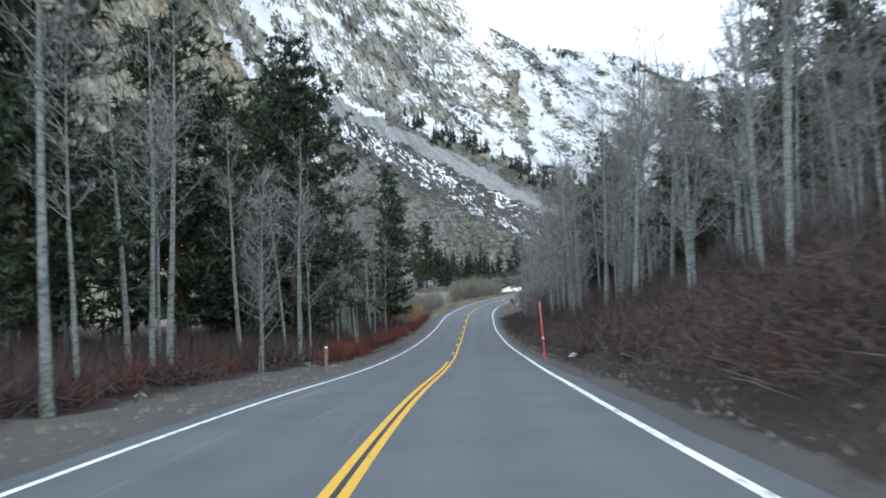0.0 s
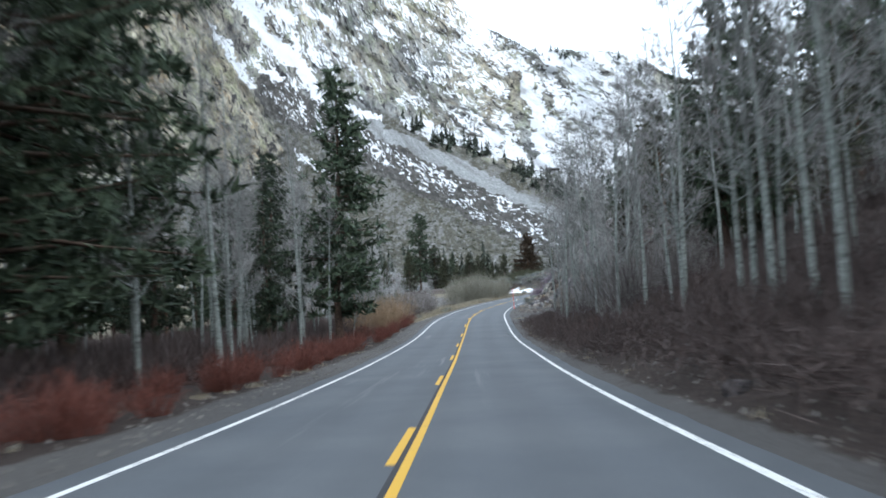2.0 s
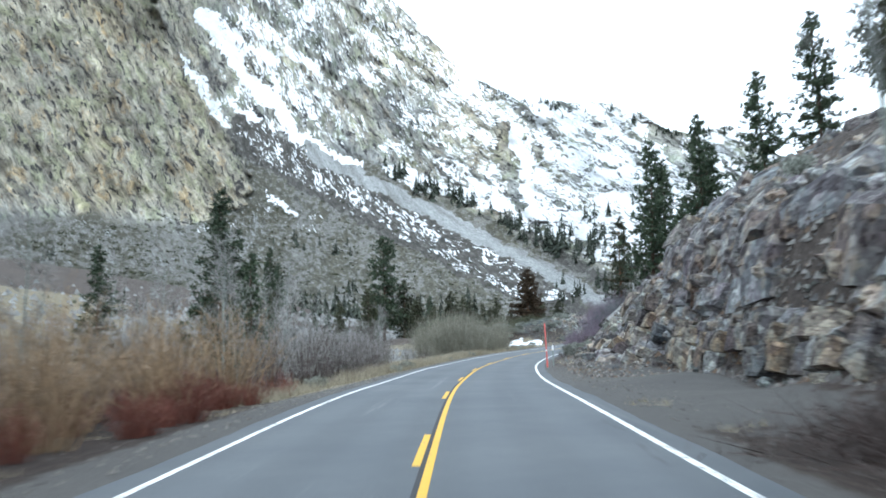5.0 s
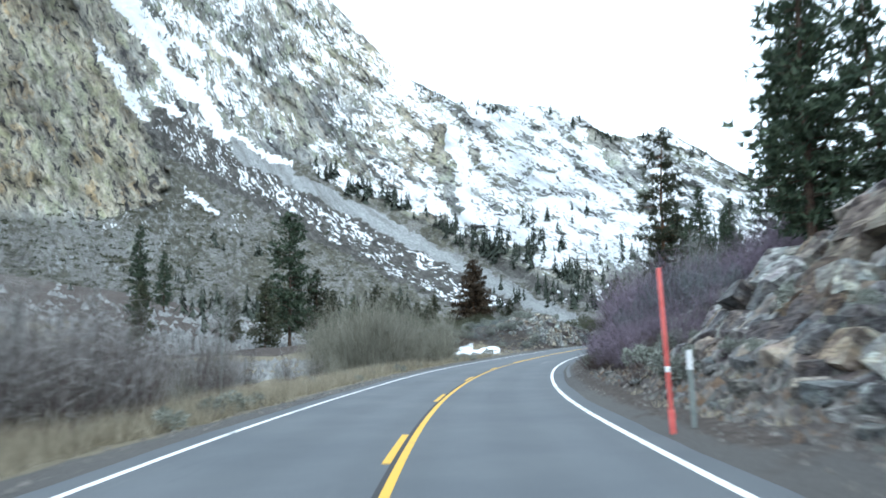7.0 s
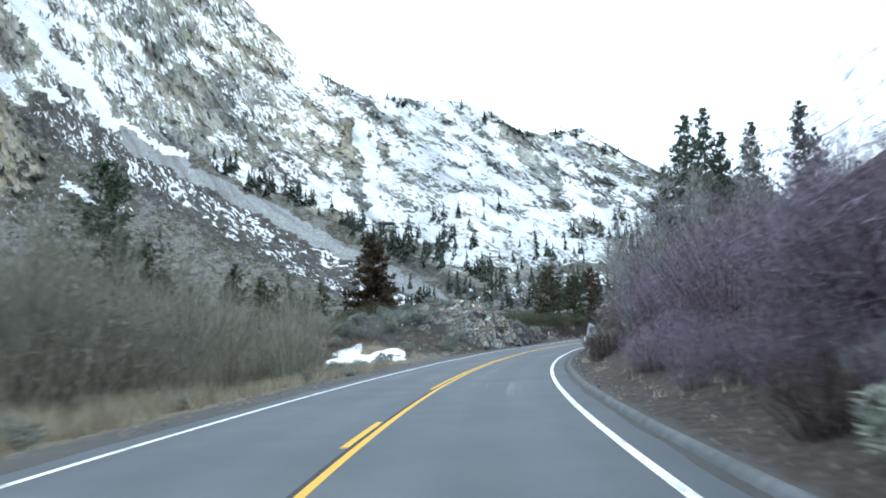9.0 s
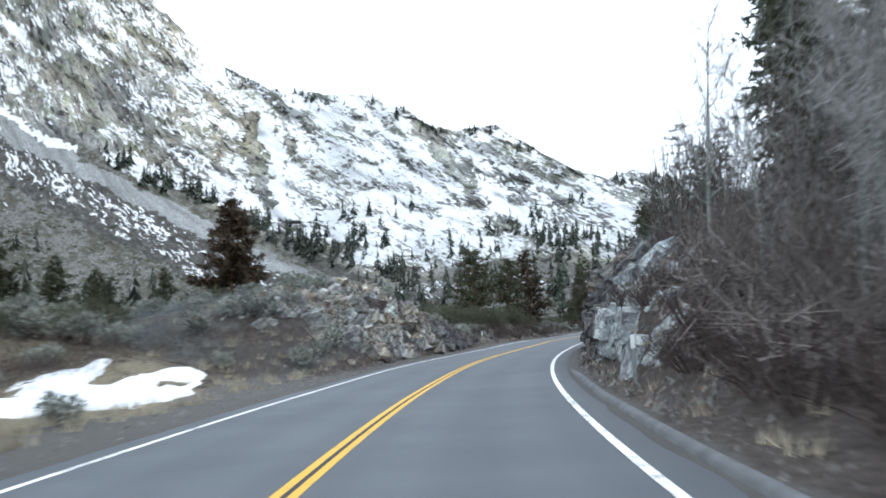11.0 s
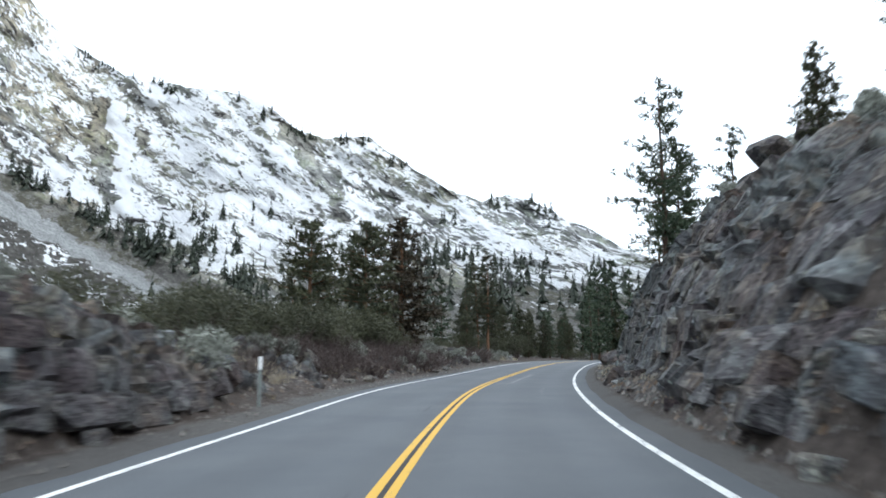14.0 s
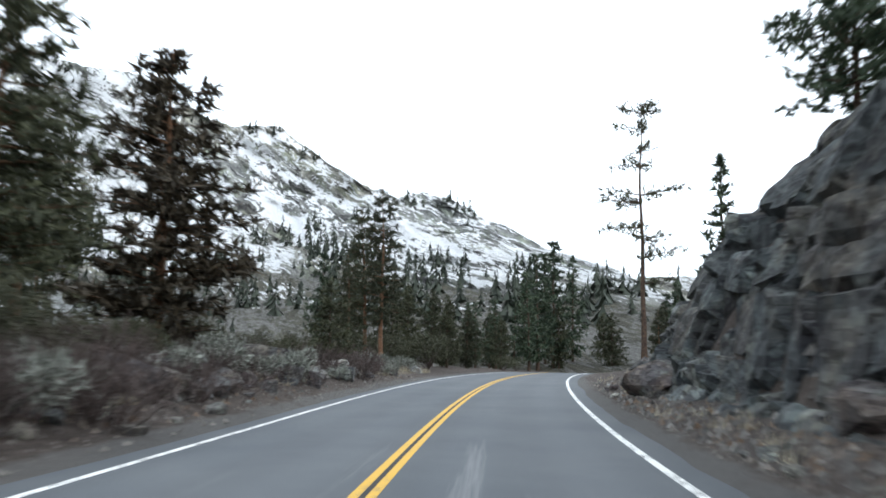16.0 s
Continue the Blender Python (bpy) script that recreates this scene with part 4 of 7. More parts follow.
def pine_meshes(height, radius, bare, whorls, per, seed, droop=0.15, tuft=0.34, shape=1.0, trunk_r=0.2, density=1.0, needle=0.06, k=7):
    """Trunk with limbs, and needle crown, of one conifer that stands at the origin."""
    g = np.random.default_rng(seed)
    wood, crown = Geo(), Geo()
    z = np.linspace(0, 1, 12)
    lean = g.normal(size=2) * height * 0.012
    bend = np.cumsum(g.normal(size=(12, 2)) * height * 0.003, axis=0)
    bend -= bend[0]
    pts = np.stack([lean[0] * z + bend[:, 0], lean[1] * z + bend[:, 1], z * height - 0.3], 1)
    wood.tube(pts, trunk_r * (1 - z * 0.93) * (1 + 0.5 * np.exp(-z * 30)), 8)
    for level in range(whorls):
        u = bare + (1 - bare) * (level + g.uniform(0, 0.8)) / whorls
        u = min(u, 0.985)
        centre = np.array([np.interp(u, z, pts[:, i]) for i in range(3)])
        up = (u - bare) / (1 - bare)
        reach = radius * ((1 - up) ** shape * (0.55 + 0.45 * min(1, up * 5)) + 0.05)
        for _ in range(per):
            a = g.uniform(0, 2 * np.pi)
            r = reach * g.uniform(0.55, 1.15)
            if r < 0.15:
                continue
            out = np.array([np.cos(a), np.sin(a), 0])
            w = np.linspace(0, 1, 3)[:, None]
            rise = g.uniform(-0.12, 0.25) + 0.35 * up
            line = centre + out * r * w + np.array([0, 0, 1]) * r * (rise * w - droop * 2 * w ** 2 + droop * 1.5 * w ** 3)
            wood.tube(line, np.linspace(0.018 * r + 0.008, 0.006, 3), 3)
            count = max(2, int(r * 6.5 * density))
            t = g.uniform(0.15, 1.03, count)
            mid = np.stack([np.interp(t, w[:, 0], line[:, i]) for i in range(3)], 1)
            mid = mid + g.normal(size=(count, 3)) * np.array([0.15, 0.15, 0.09]) * (0.5 + 0.35 * r)
            base = np.repeat(mid, k, 0) + g.normal(size=(count * k, 3)) * 0.05
            way = unit(g.normal(size=(count * k, 3)) + np.array([0, 0, 0.35]) + out * 0.7) * g.uniform(0.6, 1.2, (count * k, 1)) * tuft
            crown.slivers(base, way, needle * g.uniform(0.6, 1.5, count * k), g)
    return wood.mesh("trunk", True), crown.mesh("crown")


def aspen_meshes(height, seed, trunk_r=0.11, limbs=22, low=0.35, twig=0.017):
    """Pale bare trunk with limbs, and the fine twigs."""
    g = np.random.default_rng(seed)
    wood, twigs = Geo(), Geo()
    z = np.linspace(0, 1, 14)
    bend = np.cumsum(np.cumsum(g.normal(size=(14, 2)) * 0.010, axis=0), axis=0) * height * 0.10
    pts = np.stack([bend[:, 0], bend[:, 1], z * height - 0.3], 1)
    wood.tube(pts, trunk_r * (1 - z * 0.88) * (1 + 0.35 * np.exp(-z * 28)), 7)
    for _ in range(limbs):
        u = low + (1 - low) * g.uniform(0, 1) ** 0.8 * 0.97
        c = np.array([np.interp(u, z, pts[:, i]) for i in range(3)])
        a, r = g.uniform(0, 2 * np.pi), height * g.uniform(0.06, 0.15) * (1.25 - u)+0.25
        out = np.array([np.cos(a), np.sin(a), 0])
        w = np.linspace(0, 1, 4)[:, None]
        line = c + out * r * w + np.array([0, 0, 1]) * r * (g.uniform(0.3, 0.9) * w + 0.4 * w ** 2) + g.normal(size=(4, 3)) * 0.04 * w * r
        wood.tube(line, np.linspace(0.03 * (1.2 - u) + 0.006, 0.004, 4), 3)
        n = 12
        t = g.uniform(0.25, 1, n)
        mid = np.stack([np.interp(t, w[:, 0], line[:, i]) for i in range(3)], 1)
        way = unit(g.normal(size=(n, 3)) * 0.8 + out * 0.7 + np.array([0, 0, 0.9])) * g.uniform(0.35, 0.95, (n, 1))
        twigs.slivers(mid, way, twig * 1.5, g)
        tip = np.repeat(mid + way * 0.5, 2, 0)
        twigs.slivers(tip, unit(np.repeat(way, 2, 0) + g.normal(size=(n * 2, 3)) * 0.5) * g.uniform(0.25, 0.6, (n * 2, 1)), twig, g)
    return wood.mesh("trunk", True), twigs.mesh("bare_crown")


def shrub_mesh(height, spread, stems, seed, width=0.012, twigs=7, arch=0.35, tangle=0.62):
    """A bare many-stemmed bush: fanned stems with side twigs."""
    g = np.random.default_rng(seed)
    geo, fine = Geo(), Geo()
    a = g.uniform(0, 2 * np.pi, stems)
    r = spread * np.sqrt(g.uniform(0, 1, stems))
    root = np.stack([np.cos(a) * r * 0.35, np.sin(a) * r * 0.35, np.full(stems, -0.1)], 1)
    out = np.stack([np.cos(a), np.sin(a), np.zeros(stems)], 1)
    h = height * g.uniform(0.55, 1.05, stems) * (1 - 0.35 * (r / spread) ** 2)
    p1 = root + out * (r * 0.25)[:, None] + np.array([0, 0, 1]) * (h * 0.5)[:, None] + g.normal(size=(stems, 3)) * 0.06 * height * 0.6
    p2 = p1 + out * (r * arch)[:, None] + np.array([0, 0, 1]) * (h * 0.5)[:, None] + g.normal(size=(stems, 3)) * 0.10 * height * 0.6
    for lo, hi, wd in ((root, p1, width * 1.5), (p1, p2, width)):
        way = hi - lo
        side = unit(np.cross(way, g.normal(size=way.shape))) * wd / 2
        geo.add(np.stack([lo - side, lo + side, hi + side * 0.7, hi - side * 0.7], 1), (np.arange(stems)[:, None, None] * 4 + np.array([[0, 1, 2], [0, 2, 3]])).reshape(-1, 3))
    t = g.uniform(0.15, 1.0, (stems, twigs, 1))
    base = (p1[:, None] * (1 - t) + p2[:, None] * t).reshape(-1, 3)
    low = g.uniform(size=(len(base), 1)) < 0.3
    t2 = g.uniform(0.4, 1.0, (len(base), 1))
    base = np.where(low, np.repeat(root, twigs, 0) * (1 - t2) + np.repeat(p1, twigs, 0) * t2, base)
    way = unit(unit(np.repeat(p2 - p1, twigs, 0)) * 0.7 + g.normal(size=(len(base), 3)) * tangle) * g.uniform(0.15, 0.45, (len(base), 1)) * max(0.6, height * 0.45)
    fine.slivers(base, way, width * 0.8, g)
    return geo.mesh("cane"), fine.mesh("brushwood")


def leafy_meshes(height, spread, leaves, seed, size=0.10):
    """A rounded leafy bush in a few uneven lobes, and its twisted stems."""
    g = np.random.default_rng(seed)
    wood, leaf = Geo(), Geo()
    lobes = max(5, int(spread * 7))
    ca, cr = g.uniform(0, 2 * np.pi, lobes), spread * 0.75 * np.sqrt(g.uniform(0, 1, lobes))
    centre = np.stack([np.cos(ca) * cr, np.sin(ca) * cr, height * (0.45 + 0.3 * g.uniform(size=lobes)) * (1 - 0.35 * (cr / spread) ** 2)], 1)
    for c in centre:
        w = np.linspace(0, 1, 4)[:, None]
        wood.tube(np.array([0, 0, -0.1]) * (1 - w) + c * w + g.normal(size=(4, 3)) * 0.03, np.linspace(0.03, 0.01, 4), 3)
    which = g.integers(0, lobes, leaves)
    off = unit(g.normal(size=(leaves, 3))) * (g.uniform(0.35, 1, (leaves, 1)) ** 0.5) * np.array([spread * 0.42, spread * 0.42, height * 0.34])
    base = centre[which] + off
    base[:, 2] = np.maximum(base[:, 2], 0.03)
    way = unit(off + g.normal(size=(leaves, 3)) * spread * 0.25 + np.array([0, 0, 0.12])) * g.uniform(0.6, 1.4, (leaves, 1)) * size
    leaf.slivers(base, way, size * 0.42, g)
    return wood.mesh("stalk", True), leaf.mesh("foliage")


def plant(name, meshes, mats, parts, label, category, group):
    """A thing out of one mesh for each part; it stands at the origin until it is placed."""
    ob = tagged(new(name), label, category, group)
    for me, mat, p in zip(meshes, mats, parts):
        part(p, me, mat, ob)
    return ob


def spot(s, d, turn=0.0, size=1.0, sink=0.0, tall=1.0, tip=(0, 0)):
    """The pose of a thing that stands on the land at (s, d)."""
    x, y, z = at(float(s), float(d), float(land(np.array([s]), np.array([d]))[0]) - sink)
    return pose(float(x), float(y), float(z), tip[0], tip[1], turn) @ Matrix.Diagonal((size, size, size * tall, 1))


USED = set()


def stand(proto, s, d, turn=0.0, size=1.0, sink=0.0, tall=1.0, label="", tip=(0, 0)):
    """Places the prototype itself first, and copies of it after that."""
    m = spot(s, d, turn, size, sink, tall, tip)
    if proto.name in USED:
        ob = copy_thing(proto, m)
        ob.matrix_basis = m
    else:
        USED.add(proto.name)
        ob = proto
        ob.matrix_basis = m
    if label:
        ob["label"] = label
    return ob


PINE_PARTS = ("trunk", "crown")
PINES = [
    plant("pine_tree", pine_meshes(20, 5.4, 0.14, 32, 5, 11, 0.2, 0.66, 0.42, 0.30, 0.55, 0.21, 5), (M_PINE_BARK, M_NEEDLE_DARK), PINE_PARTS, "dense dark green conifer with a broad conical crown", "pine tree", "roadside conifers"),
    plant("pine_tree", pine_meshes(16, 3.1, 0.12, 32, 5, 12, 0.18, 0.52, 0.68, 0.22, 0.7, 0.155, 5), (M_PINE_BARK, M_NEEDLE_DARK), PINE_PARTS, "tall dark green fir with a narrow crown", "pine tree", "roadside conifers"),
    plant("pine_tree", pine_meshes(14, 2.0, 0.24, 26, 4, 13, 0.1, 0.32, 0.42, 0.20, 1.1, 0.06, 12), (M_RED_BARK, M_NEEDLE), PINE_PARTS, "green pine with gaps between its clumped branches", "pine tree", "roadside conifers"),
    plant("pine_tree", pine_meshes(9, 2.5, 0.08, 22, 5, 14, 0.12, 0.40, 0.66, 0.15, 1.1, 0.115, 5), (M_PINE_BARK, M_NEEDLE), PINE_PARTS, "young bushy green pine", "pine tree", "roadside conifers"),
    plant("pine_tree", pine_meshes(20, 5.4, 0.10, 34, 6, 24, 0.2, 0.42, 0.42, 0.30, 0.62, 0.085, 12), (M_PINE_BARK, M_NEEDLE_DARK), PINE_PARTS, "large dense green conifer at the forest edge", "pine tree", "roadside conifers"),
]
FAR_PINES = [
    plant("pine_tree", pine_meshes(16, 3.2, 0.10, 20, 4, 21, 0.18, 0.75, 0.7, 0.22, 0.42, 0.26, 5), (M_PINE_BARK, M_NEEDLE_DARK), PINE_PARTS, "dark conifer deep in the forest", "pine tree", "forest conifers"),
    plant("pine_tree", pine_meshes(13, 3.0, 0.16, 17, 4, 22, 0.12, 0.75, 0.6, 0.22, 0.42, 0.26, 5), (M_RED_BARK, M_NEEDLE), PINE_PARTS, "dark green pine at the end of the bend", "pine tree", "forest conifers"),
    plant("pine_tree", pine_meshes(18, 2.8, 0.12, 24, 4, 23, 0.2, 0.72, 0.8, 0.24, 0.42, 0.25, 5), (M_PINE_BARK, M_NEEDLE_DARK), PINE_PARTS, "tall slim dark conifer in the forest", "pine tree", "forest conifers"),
]
SNAGGY = plant("pine_tree", pine_meshes(12, 1.9, 0.30, 11, 3, 15, 0.12, 0.24, 0.28, 0.13, 1.5, 0.055), (M_PINE_BARK, M_NEEDLE), PINE_PARTS, "thin old pine with sparse flat branches above the rock", "pine tree", "pines on the rock")
SCRAGGY = plant("pine_tree", pine_meshes(8, 2.2, 0.10, 14, 3, 16, 0.05, 0.26, 0.5, 0.13, 1.1, 0.05, 13), (M_PINE_BARK, M_NEEDLE_DARK), PINE_PARTS, "small gnarled pine with open dark branches", "pine tree", "pines on the rock")
RUSTY = plant("juniper_tree", pine_meshes(13, 4.5, 0.04, 26, 7, 17, 0.1, 0.56, 0.75, 0.25, 1.0, 0.14), (M_RED_BARK, M_NEEDLE_BROWN), PINE_PARTS, "brownish conical juniper on the valley floor", "juniper tree", "valley trees")
DARKCONE = plant("pine_tree", pine_meshes(11, 2.7, 0.10, 24, 5, 19, 0.08, 0.40, 0.7, 0.2, 0.9, 0.11, 8), (M_RED_BARK, mat_needles("olive_brown_needles", (0.023, 0.019, 0.013), (0.068, 0.053, 0.033))), PINE_PARTS, "dense olive-brown conical pine beside the road", "pine tree", "roadside conifers")
BROADPINE = plant("pine_tree", pine_meshes(10, 3.2, 0.24, 17, 5, 18, 0.02, 0.46, 0.42, 0.26, 0.9, 0.115), (M_RED_BARK, M_NEEDLE), PINE_PARTS, "broad dark pine with an orange-brown trunk", "pine tree", "roadside conifers")
ASPENS = [plant("aspen_tree", aspen_meshes(h, 30 + i, r, n, lo), (M_ASPEN, M_TWIG_GREY), ("trunk", "bare_crown"), "leafless aspen with a pale scarred trunk", "aspen tree", "bare aspens")
          for i, (h, r, n, lo) in enumerate(((13, 0.13, 24, 0.42), (11, 0.10, 24, 0.35), (9, 0.075, 22, 0.3), (14, 0.15, 28, 0.45), (7, 0.05, 20, 0.22), (10, 0.09, 26, 0.25)))]


def bare_shrub(name, mat, label, group, h, spread, stems, seed, width=0.012, twigs=7, cane=None, tangle=0.62):
    ob = tagged(new(name), label, "shrub", group)
    for key, me in zip(("cane", "brushwood"), shrub_mesh(h, spread, stems, seed, width, twigs, 0.35, tangle)):
        part(key, me, cane if cane and key == "cane" else mat, ob)
    return ob


RED = [bare_shrub("willow_shrub", M_TWIG_RED, "low leafless willow with dark red stems", "red willows", 1.25, 0.85, 110, 50 + i, 0.011, 8) for i in range(3)]
TAN = [bare_shrub("willow_shrub", M_TWIG_TAN, "leafless tan willow bush beside the road", "tan willows", 2.3, 1.2, 150, 55 + i, 0.012, 8) for i in range(3)]
TALL = [bare_shrub("willow_shrub", M_TWIG_GREY, "tall grey leafless willow thicket", "grey willows", 4.6, 1.9, 120, 60 + i, 0.016, 9, M_TWIG_BROWN) for i in range(3)]
PALE = [bare_shrub("willow_shrub", M_TWIG_PALE, "tall pale tan leafless willow thicket", "pale willows", 5.6, 2.3, 130, 160 + i, 0.016, 11) for i in range(3)]
PURPLE = [bare_shrub("bare_bush", M_TWIG_PURPLE, "dense purple-brown leafless bush", "purple bushes", 3.4, 2.0, 80, 65 + i, 0.015, 34, M_TWIG_BROWN, 1.5) for i in range(3)]
GREYISH = [bare_shrub("bare_bush", M_TWIG_SAGE, "dense grey-green leafless bush among purple ones", "purple bushes", 3.0, 1.8, 80, 68 + i, 0.015, 34, M_TWIG_BROWN, 1.5) for i in range(2)]
BROWN = [bare_shrub("undergrowth_bush", M_TWIG_BROWN, "tangled dark brown undergrowth bush", "undergrowth", 1.15, 1.1, 70, 70 + i, 0.016, 9, None, 1.2) for i in range(3)]
SAGE = [plant("sagebrush", leafy_meshes(0.75, 0.65, 620, 80 + i, 0.12), (M_TWIG_BROWN, M_SAGE), ("stalk", "foliage"), "grey-green sagebrush on stony soil", "sagebrush", "sagebrush") for i in range(3)]
GREEN = [plant("green_bush", leafy_meshes(1.7, 1.4, 2700, 85 + i, 0.10), (M_TWIG_BROWN, M_LEAF_GREEN), ("stalk", "foliage"), "rounded olive-green bush at the roadside", "bush", "green bushes") for i in range(2)]

R = rnd(5)


def turn():
    return R.uniform(0, 360)


# forest on the left
stand(PINES[4], 47, -11.4, 40, 1.12)
stand(PINES[0], 57, -14, 160, 1.1)
stand(PINES[4], 51, -16.5, 200, 1.0)
stand(PINES[0], 41, -17, 260, 1.1)
for s, d, k, z in ((-4, -16, 0, 0.8), (38, -24, 0, 0.85), (22, -16.5, 0, 1.0), (73, -17, 1, 0.9), (92, -28, 1, 0.8), (52, -34, 1, 1.1), (5, -24, 1, 1.0), (16, -15, 1, 0.8),
                   (78, -24, 1, 0.8), (150, -33, 1, 0.75), (159, -31, 3, 0.6)):
    stand(PINES[k], s, d, turn(), z)
for s, d, k in ((9.1, -8.8, 3), (18.1, -9.9, 0), (21.4, -10.6, 3), (25.3, -8.0, 4), (26.3, -8.4, 4), (35, -8.4, 0), (36.5, -9.5, 1), (45, -10.4, 0), (57.8, -8.6, 3), (67.4, -10.6, 0), (60.5, -13, 1), (63, -9.6, 2),
                (80.5, -10.2, 3), (59.2, -8.6, 2), (81.4, -8.6, 1), (90, -9.5, 2), (30, -9.2, 5), (51, -8.9, 5), (73, -8.8, 5), (86, -11.5, 0), (14, -10.5, 1), (4, -9.5, 0), (41, -9.0, 2)):
    stand(ASPENS[k], s, d, turn(), R.uniform(0.95, 1.1), tip=(R.uniform(-2.5, 2.5), R.uniform(-2.5, 2.5)))
for _ in range(70):
    stand(R.choice(ASPENS), R.uniform(-12, 108), -R.uniform(10.5, 34), turn(), R.uniform(0.85, 1.15), tip=(R.uniform(-3, 3), R.uniform(-3, 3)))
for _ in range(110):
    s = R.uniform(2, 118)
    edge = 8.6 if s < 26 else 5.6
    stand(R.choice(RED), s, -edge - abs(R.gauss(0, 1.6)) - 0.3, turn(), R.uniform(0.65, 1.15))
for _ in range(9):
    stand(R.choice(FAR_PINES), R.uniform(24, 60), -R.uniform(20, 50), turn(), R.uniform(0.8, 1.25))
for _ in range(9):
    stand(R.choice(FAR_PINES), R.uniform(15, 112), R.uniform(19, 40), turn(), R.uniform(0.5, 0.8))
for s, d in ((98, -7.4), (101, -6.9), (104, -8), (107, -7), (110, -8.3), (95, -8.6), (113, -7.2)):
    stand(R.choice(TAN), s, d, turn(), R.uniform(1.2, 1.6), label="leafless orange-tan willow bush beside the road")

stand(PINES[1], 77, -11.6, 30, 0.6, tall=1.3)
for s, d, k, z in ((86, -13.5, 1, 0.9), (90, -17.5, 0, 0.62)):
    stand(PINES[k], s, d, 71 * s, z)
stand(PINES[1], 83.5, -8.3, 250, 1.3, tall=0.95)
for _ in range(15):
    stand(R.choice(FAR_PINES), R.uniform(84, 128), -R.uniform(22, 42), turn(), R.uniform(0.5, 0.8))

# bank of aspens on the right
for s, d, z in ((61, 15.5, 0.75), (70, 16, 0.8), (76, 13.5, 0.6), (80, 16.5, 0.75), (90, 16, 0.7), (43, 16, 0.8)):
    stand(PINES[3], s, d, turn(), z, label="young dark conifer among the aspens")
for s, d, k in ((42, 7.5, 1), (47, 8.3, 5), (52, 7.2, 2), (57, 8.5, 1), (62, 7.0, 5), (66, 8.2, 1), (71, 7.4, 2), (76, 8.8, 2), (80, 6.8, 1), (82, 7.6, 2), (84.6, 8.0, 1), (87, 7.2, 2), (90, 9.5, 0), (92, 8.2, 2), (93, 10, 1), (95, 9.2, 5), (35, 9, 5), (29, 10.5, 1)):
    stand(ASPENS[k], s, d, turn(), R.uniform(0.9, 1.1), tip=(R.uniform(-3, 3), R.uniform(-3, 3)))
for _ in range(130):
    s = R.uniform(-4, 101)
    up = R.random() ** 1.4
    stand(R.choice(ASPENS[1:3] + ASPENS[4:]), s, 7.8 + 20 * up + (5 if s < 30 else 0), turn(), R.uniform(0.85, 1.15) * (1 - 0.3 * up), tip=(R.uniform(-3, 3), R.uniform(-3, 3)))
for s, d, k, z in ((86, 15, 2, 0.9), (60, 19, 1, 0.9), (44, 22, 0, 0.75), (30, 20, 1, 0.85), (75, 24, 0, 0.75), (98, 20, 1, 0.8), (16, 22, 0, 0.8), (50, 30, 1, 1.0), (90, 28, 0, 0.8), (68.5, 15.8, 1, 0.85), (72.5, 14.8, 1, 0.98), (104, 15, 3, 0.9), (4, 25, 1, 1.0), (38, 14, 3, 1.0), (110, 18, 3, 1.0)):
    stand(PINES[k], s, d, turn(), z)
for _ in range(64):
    s = R.uniform(-4, 98)
    stand(R.choice(BROWN if R.random() < 0.88 else RED), s, 5.7 + abs(R.gauss(0, 2.2)), turn(), R.uniform(0.55, 1.2))
for _ in range(38):
    s = R.uniform(0, 40)
    stand(R.choice(BROWN), s, 5.4 + 6 * R.random(), turn(), R.uniform(0.5, 1.1))


def thicket_mesh(name, count, s0, s1, d0, spread, seed, side=1, tall=1.0):
    """Tangled brush too dense to count, in one mesh."""
    g = np.random.default_rng(seed)
    geo = Geo()
    s, d = g.uniform(s0, s1, count), side * (d0 + np.abs(g.normal(0, spread, count)))
    x, y, z = at(s, d, land(s, d))
    for i in range(count):
        n = 230
        base = np.array([x[i], y[i], z[i]]) + g.normal(size=(n, 3)) * np.array([0.75, 0.75, 0.12]) + np.array([0, 0, 0.1])
        way = unit(g.normal(size=(n, 3)) + np.array([0, 0, 0.75])) * g.uniform(0.25, 1.0, (n, 1)) * tall
        geo.slivers(base, way, 0.017 * tall, g)
    return geo.mesh(name)


thing("undergrowth", thicket_mesh("undergrowth", 860, -6, 100, 5.7, 4.6, 91), M_TWIG_BROWN, "tangled dark brown undergrowth on the forest bank", "undergrowth", kind="stuff")
thing("undergrowth", thicket_mesh("undergrowth", 640, -10, 122, 8.8, 12.0, 92, -1, 2.1), M_TWIG_BROWN, "dark leafless undergrowth beneath the conifers", "undergrowth", kind="stuff")
thing("low_brush", thicket_mesh("low_brush", 260, 221.5, 250, 9.0, 6.0, 93, -1, 0.55), M_TWIG_SAGE, "low grey-green sagebrush covering the mound", "sagebrush", kind="stuff")
thing("low_brush", thicket_mesh("low_brush", 150, 217, 264, 8.6, 3.0, 97, 1, 0.5), M_TWIG_SAGE, "grey sagebrush along the crest of the rock wall", "sagebrush", kind="stuff")
thing("undergrowth", thicket_mesh("undergrowth", 130, 270, 314, 5.8, 2.6, 98, -1, 0.95), M_TWIG_BROWN, "dark leafless brush on the stony bank", "undergrowth", kind="stuff")
thing("low_brush", thicket_mesh("low_brush", 40, 222, 231, 5.8, 2.0, 94, -1, 0.42), M_TWIG_SAGE, "grey-green sagebrush at the foot of the rocky mound", "sagebrush", kind="stuff")
thing("low_brush", thicket_mesh("low_brush", 110, 202, 221, 11.6, 3.0, 95, -1, 0.7), M_TWIG_BROWN, "dark brown leafless brush behind the snow patch", "undergrowth", kind="stuff")
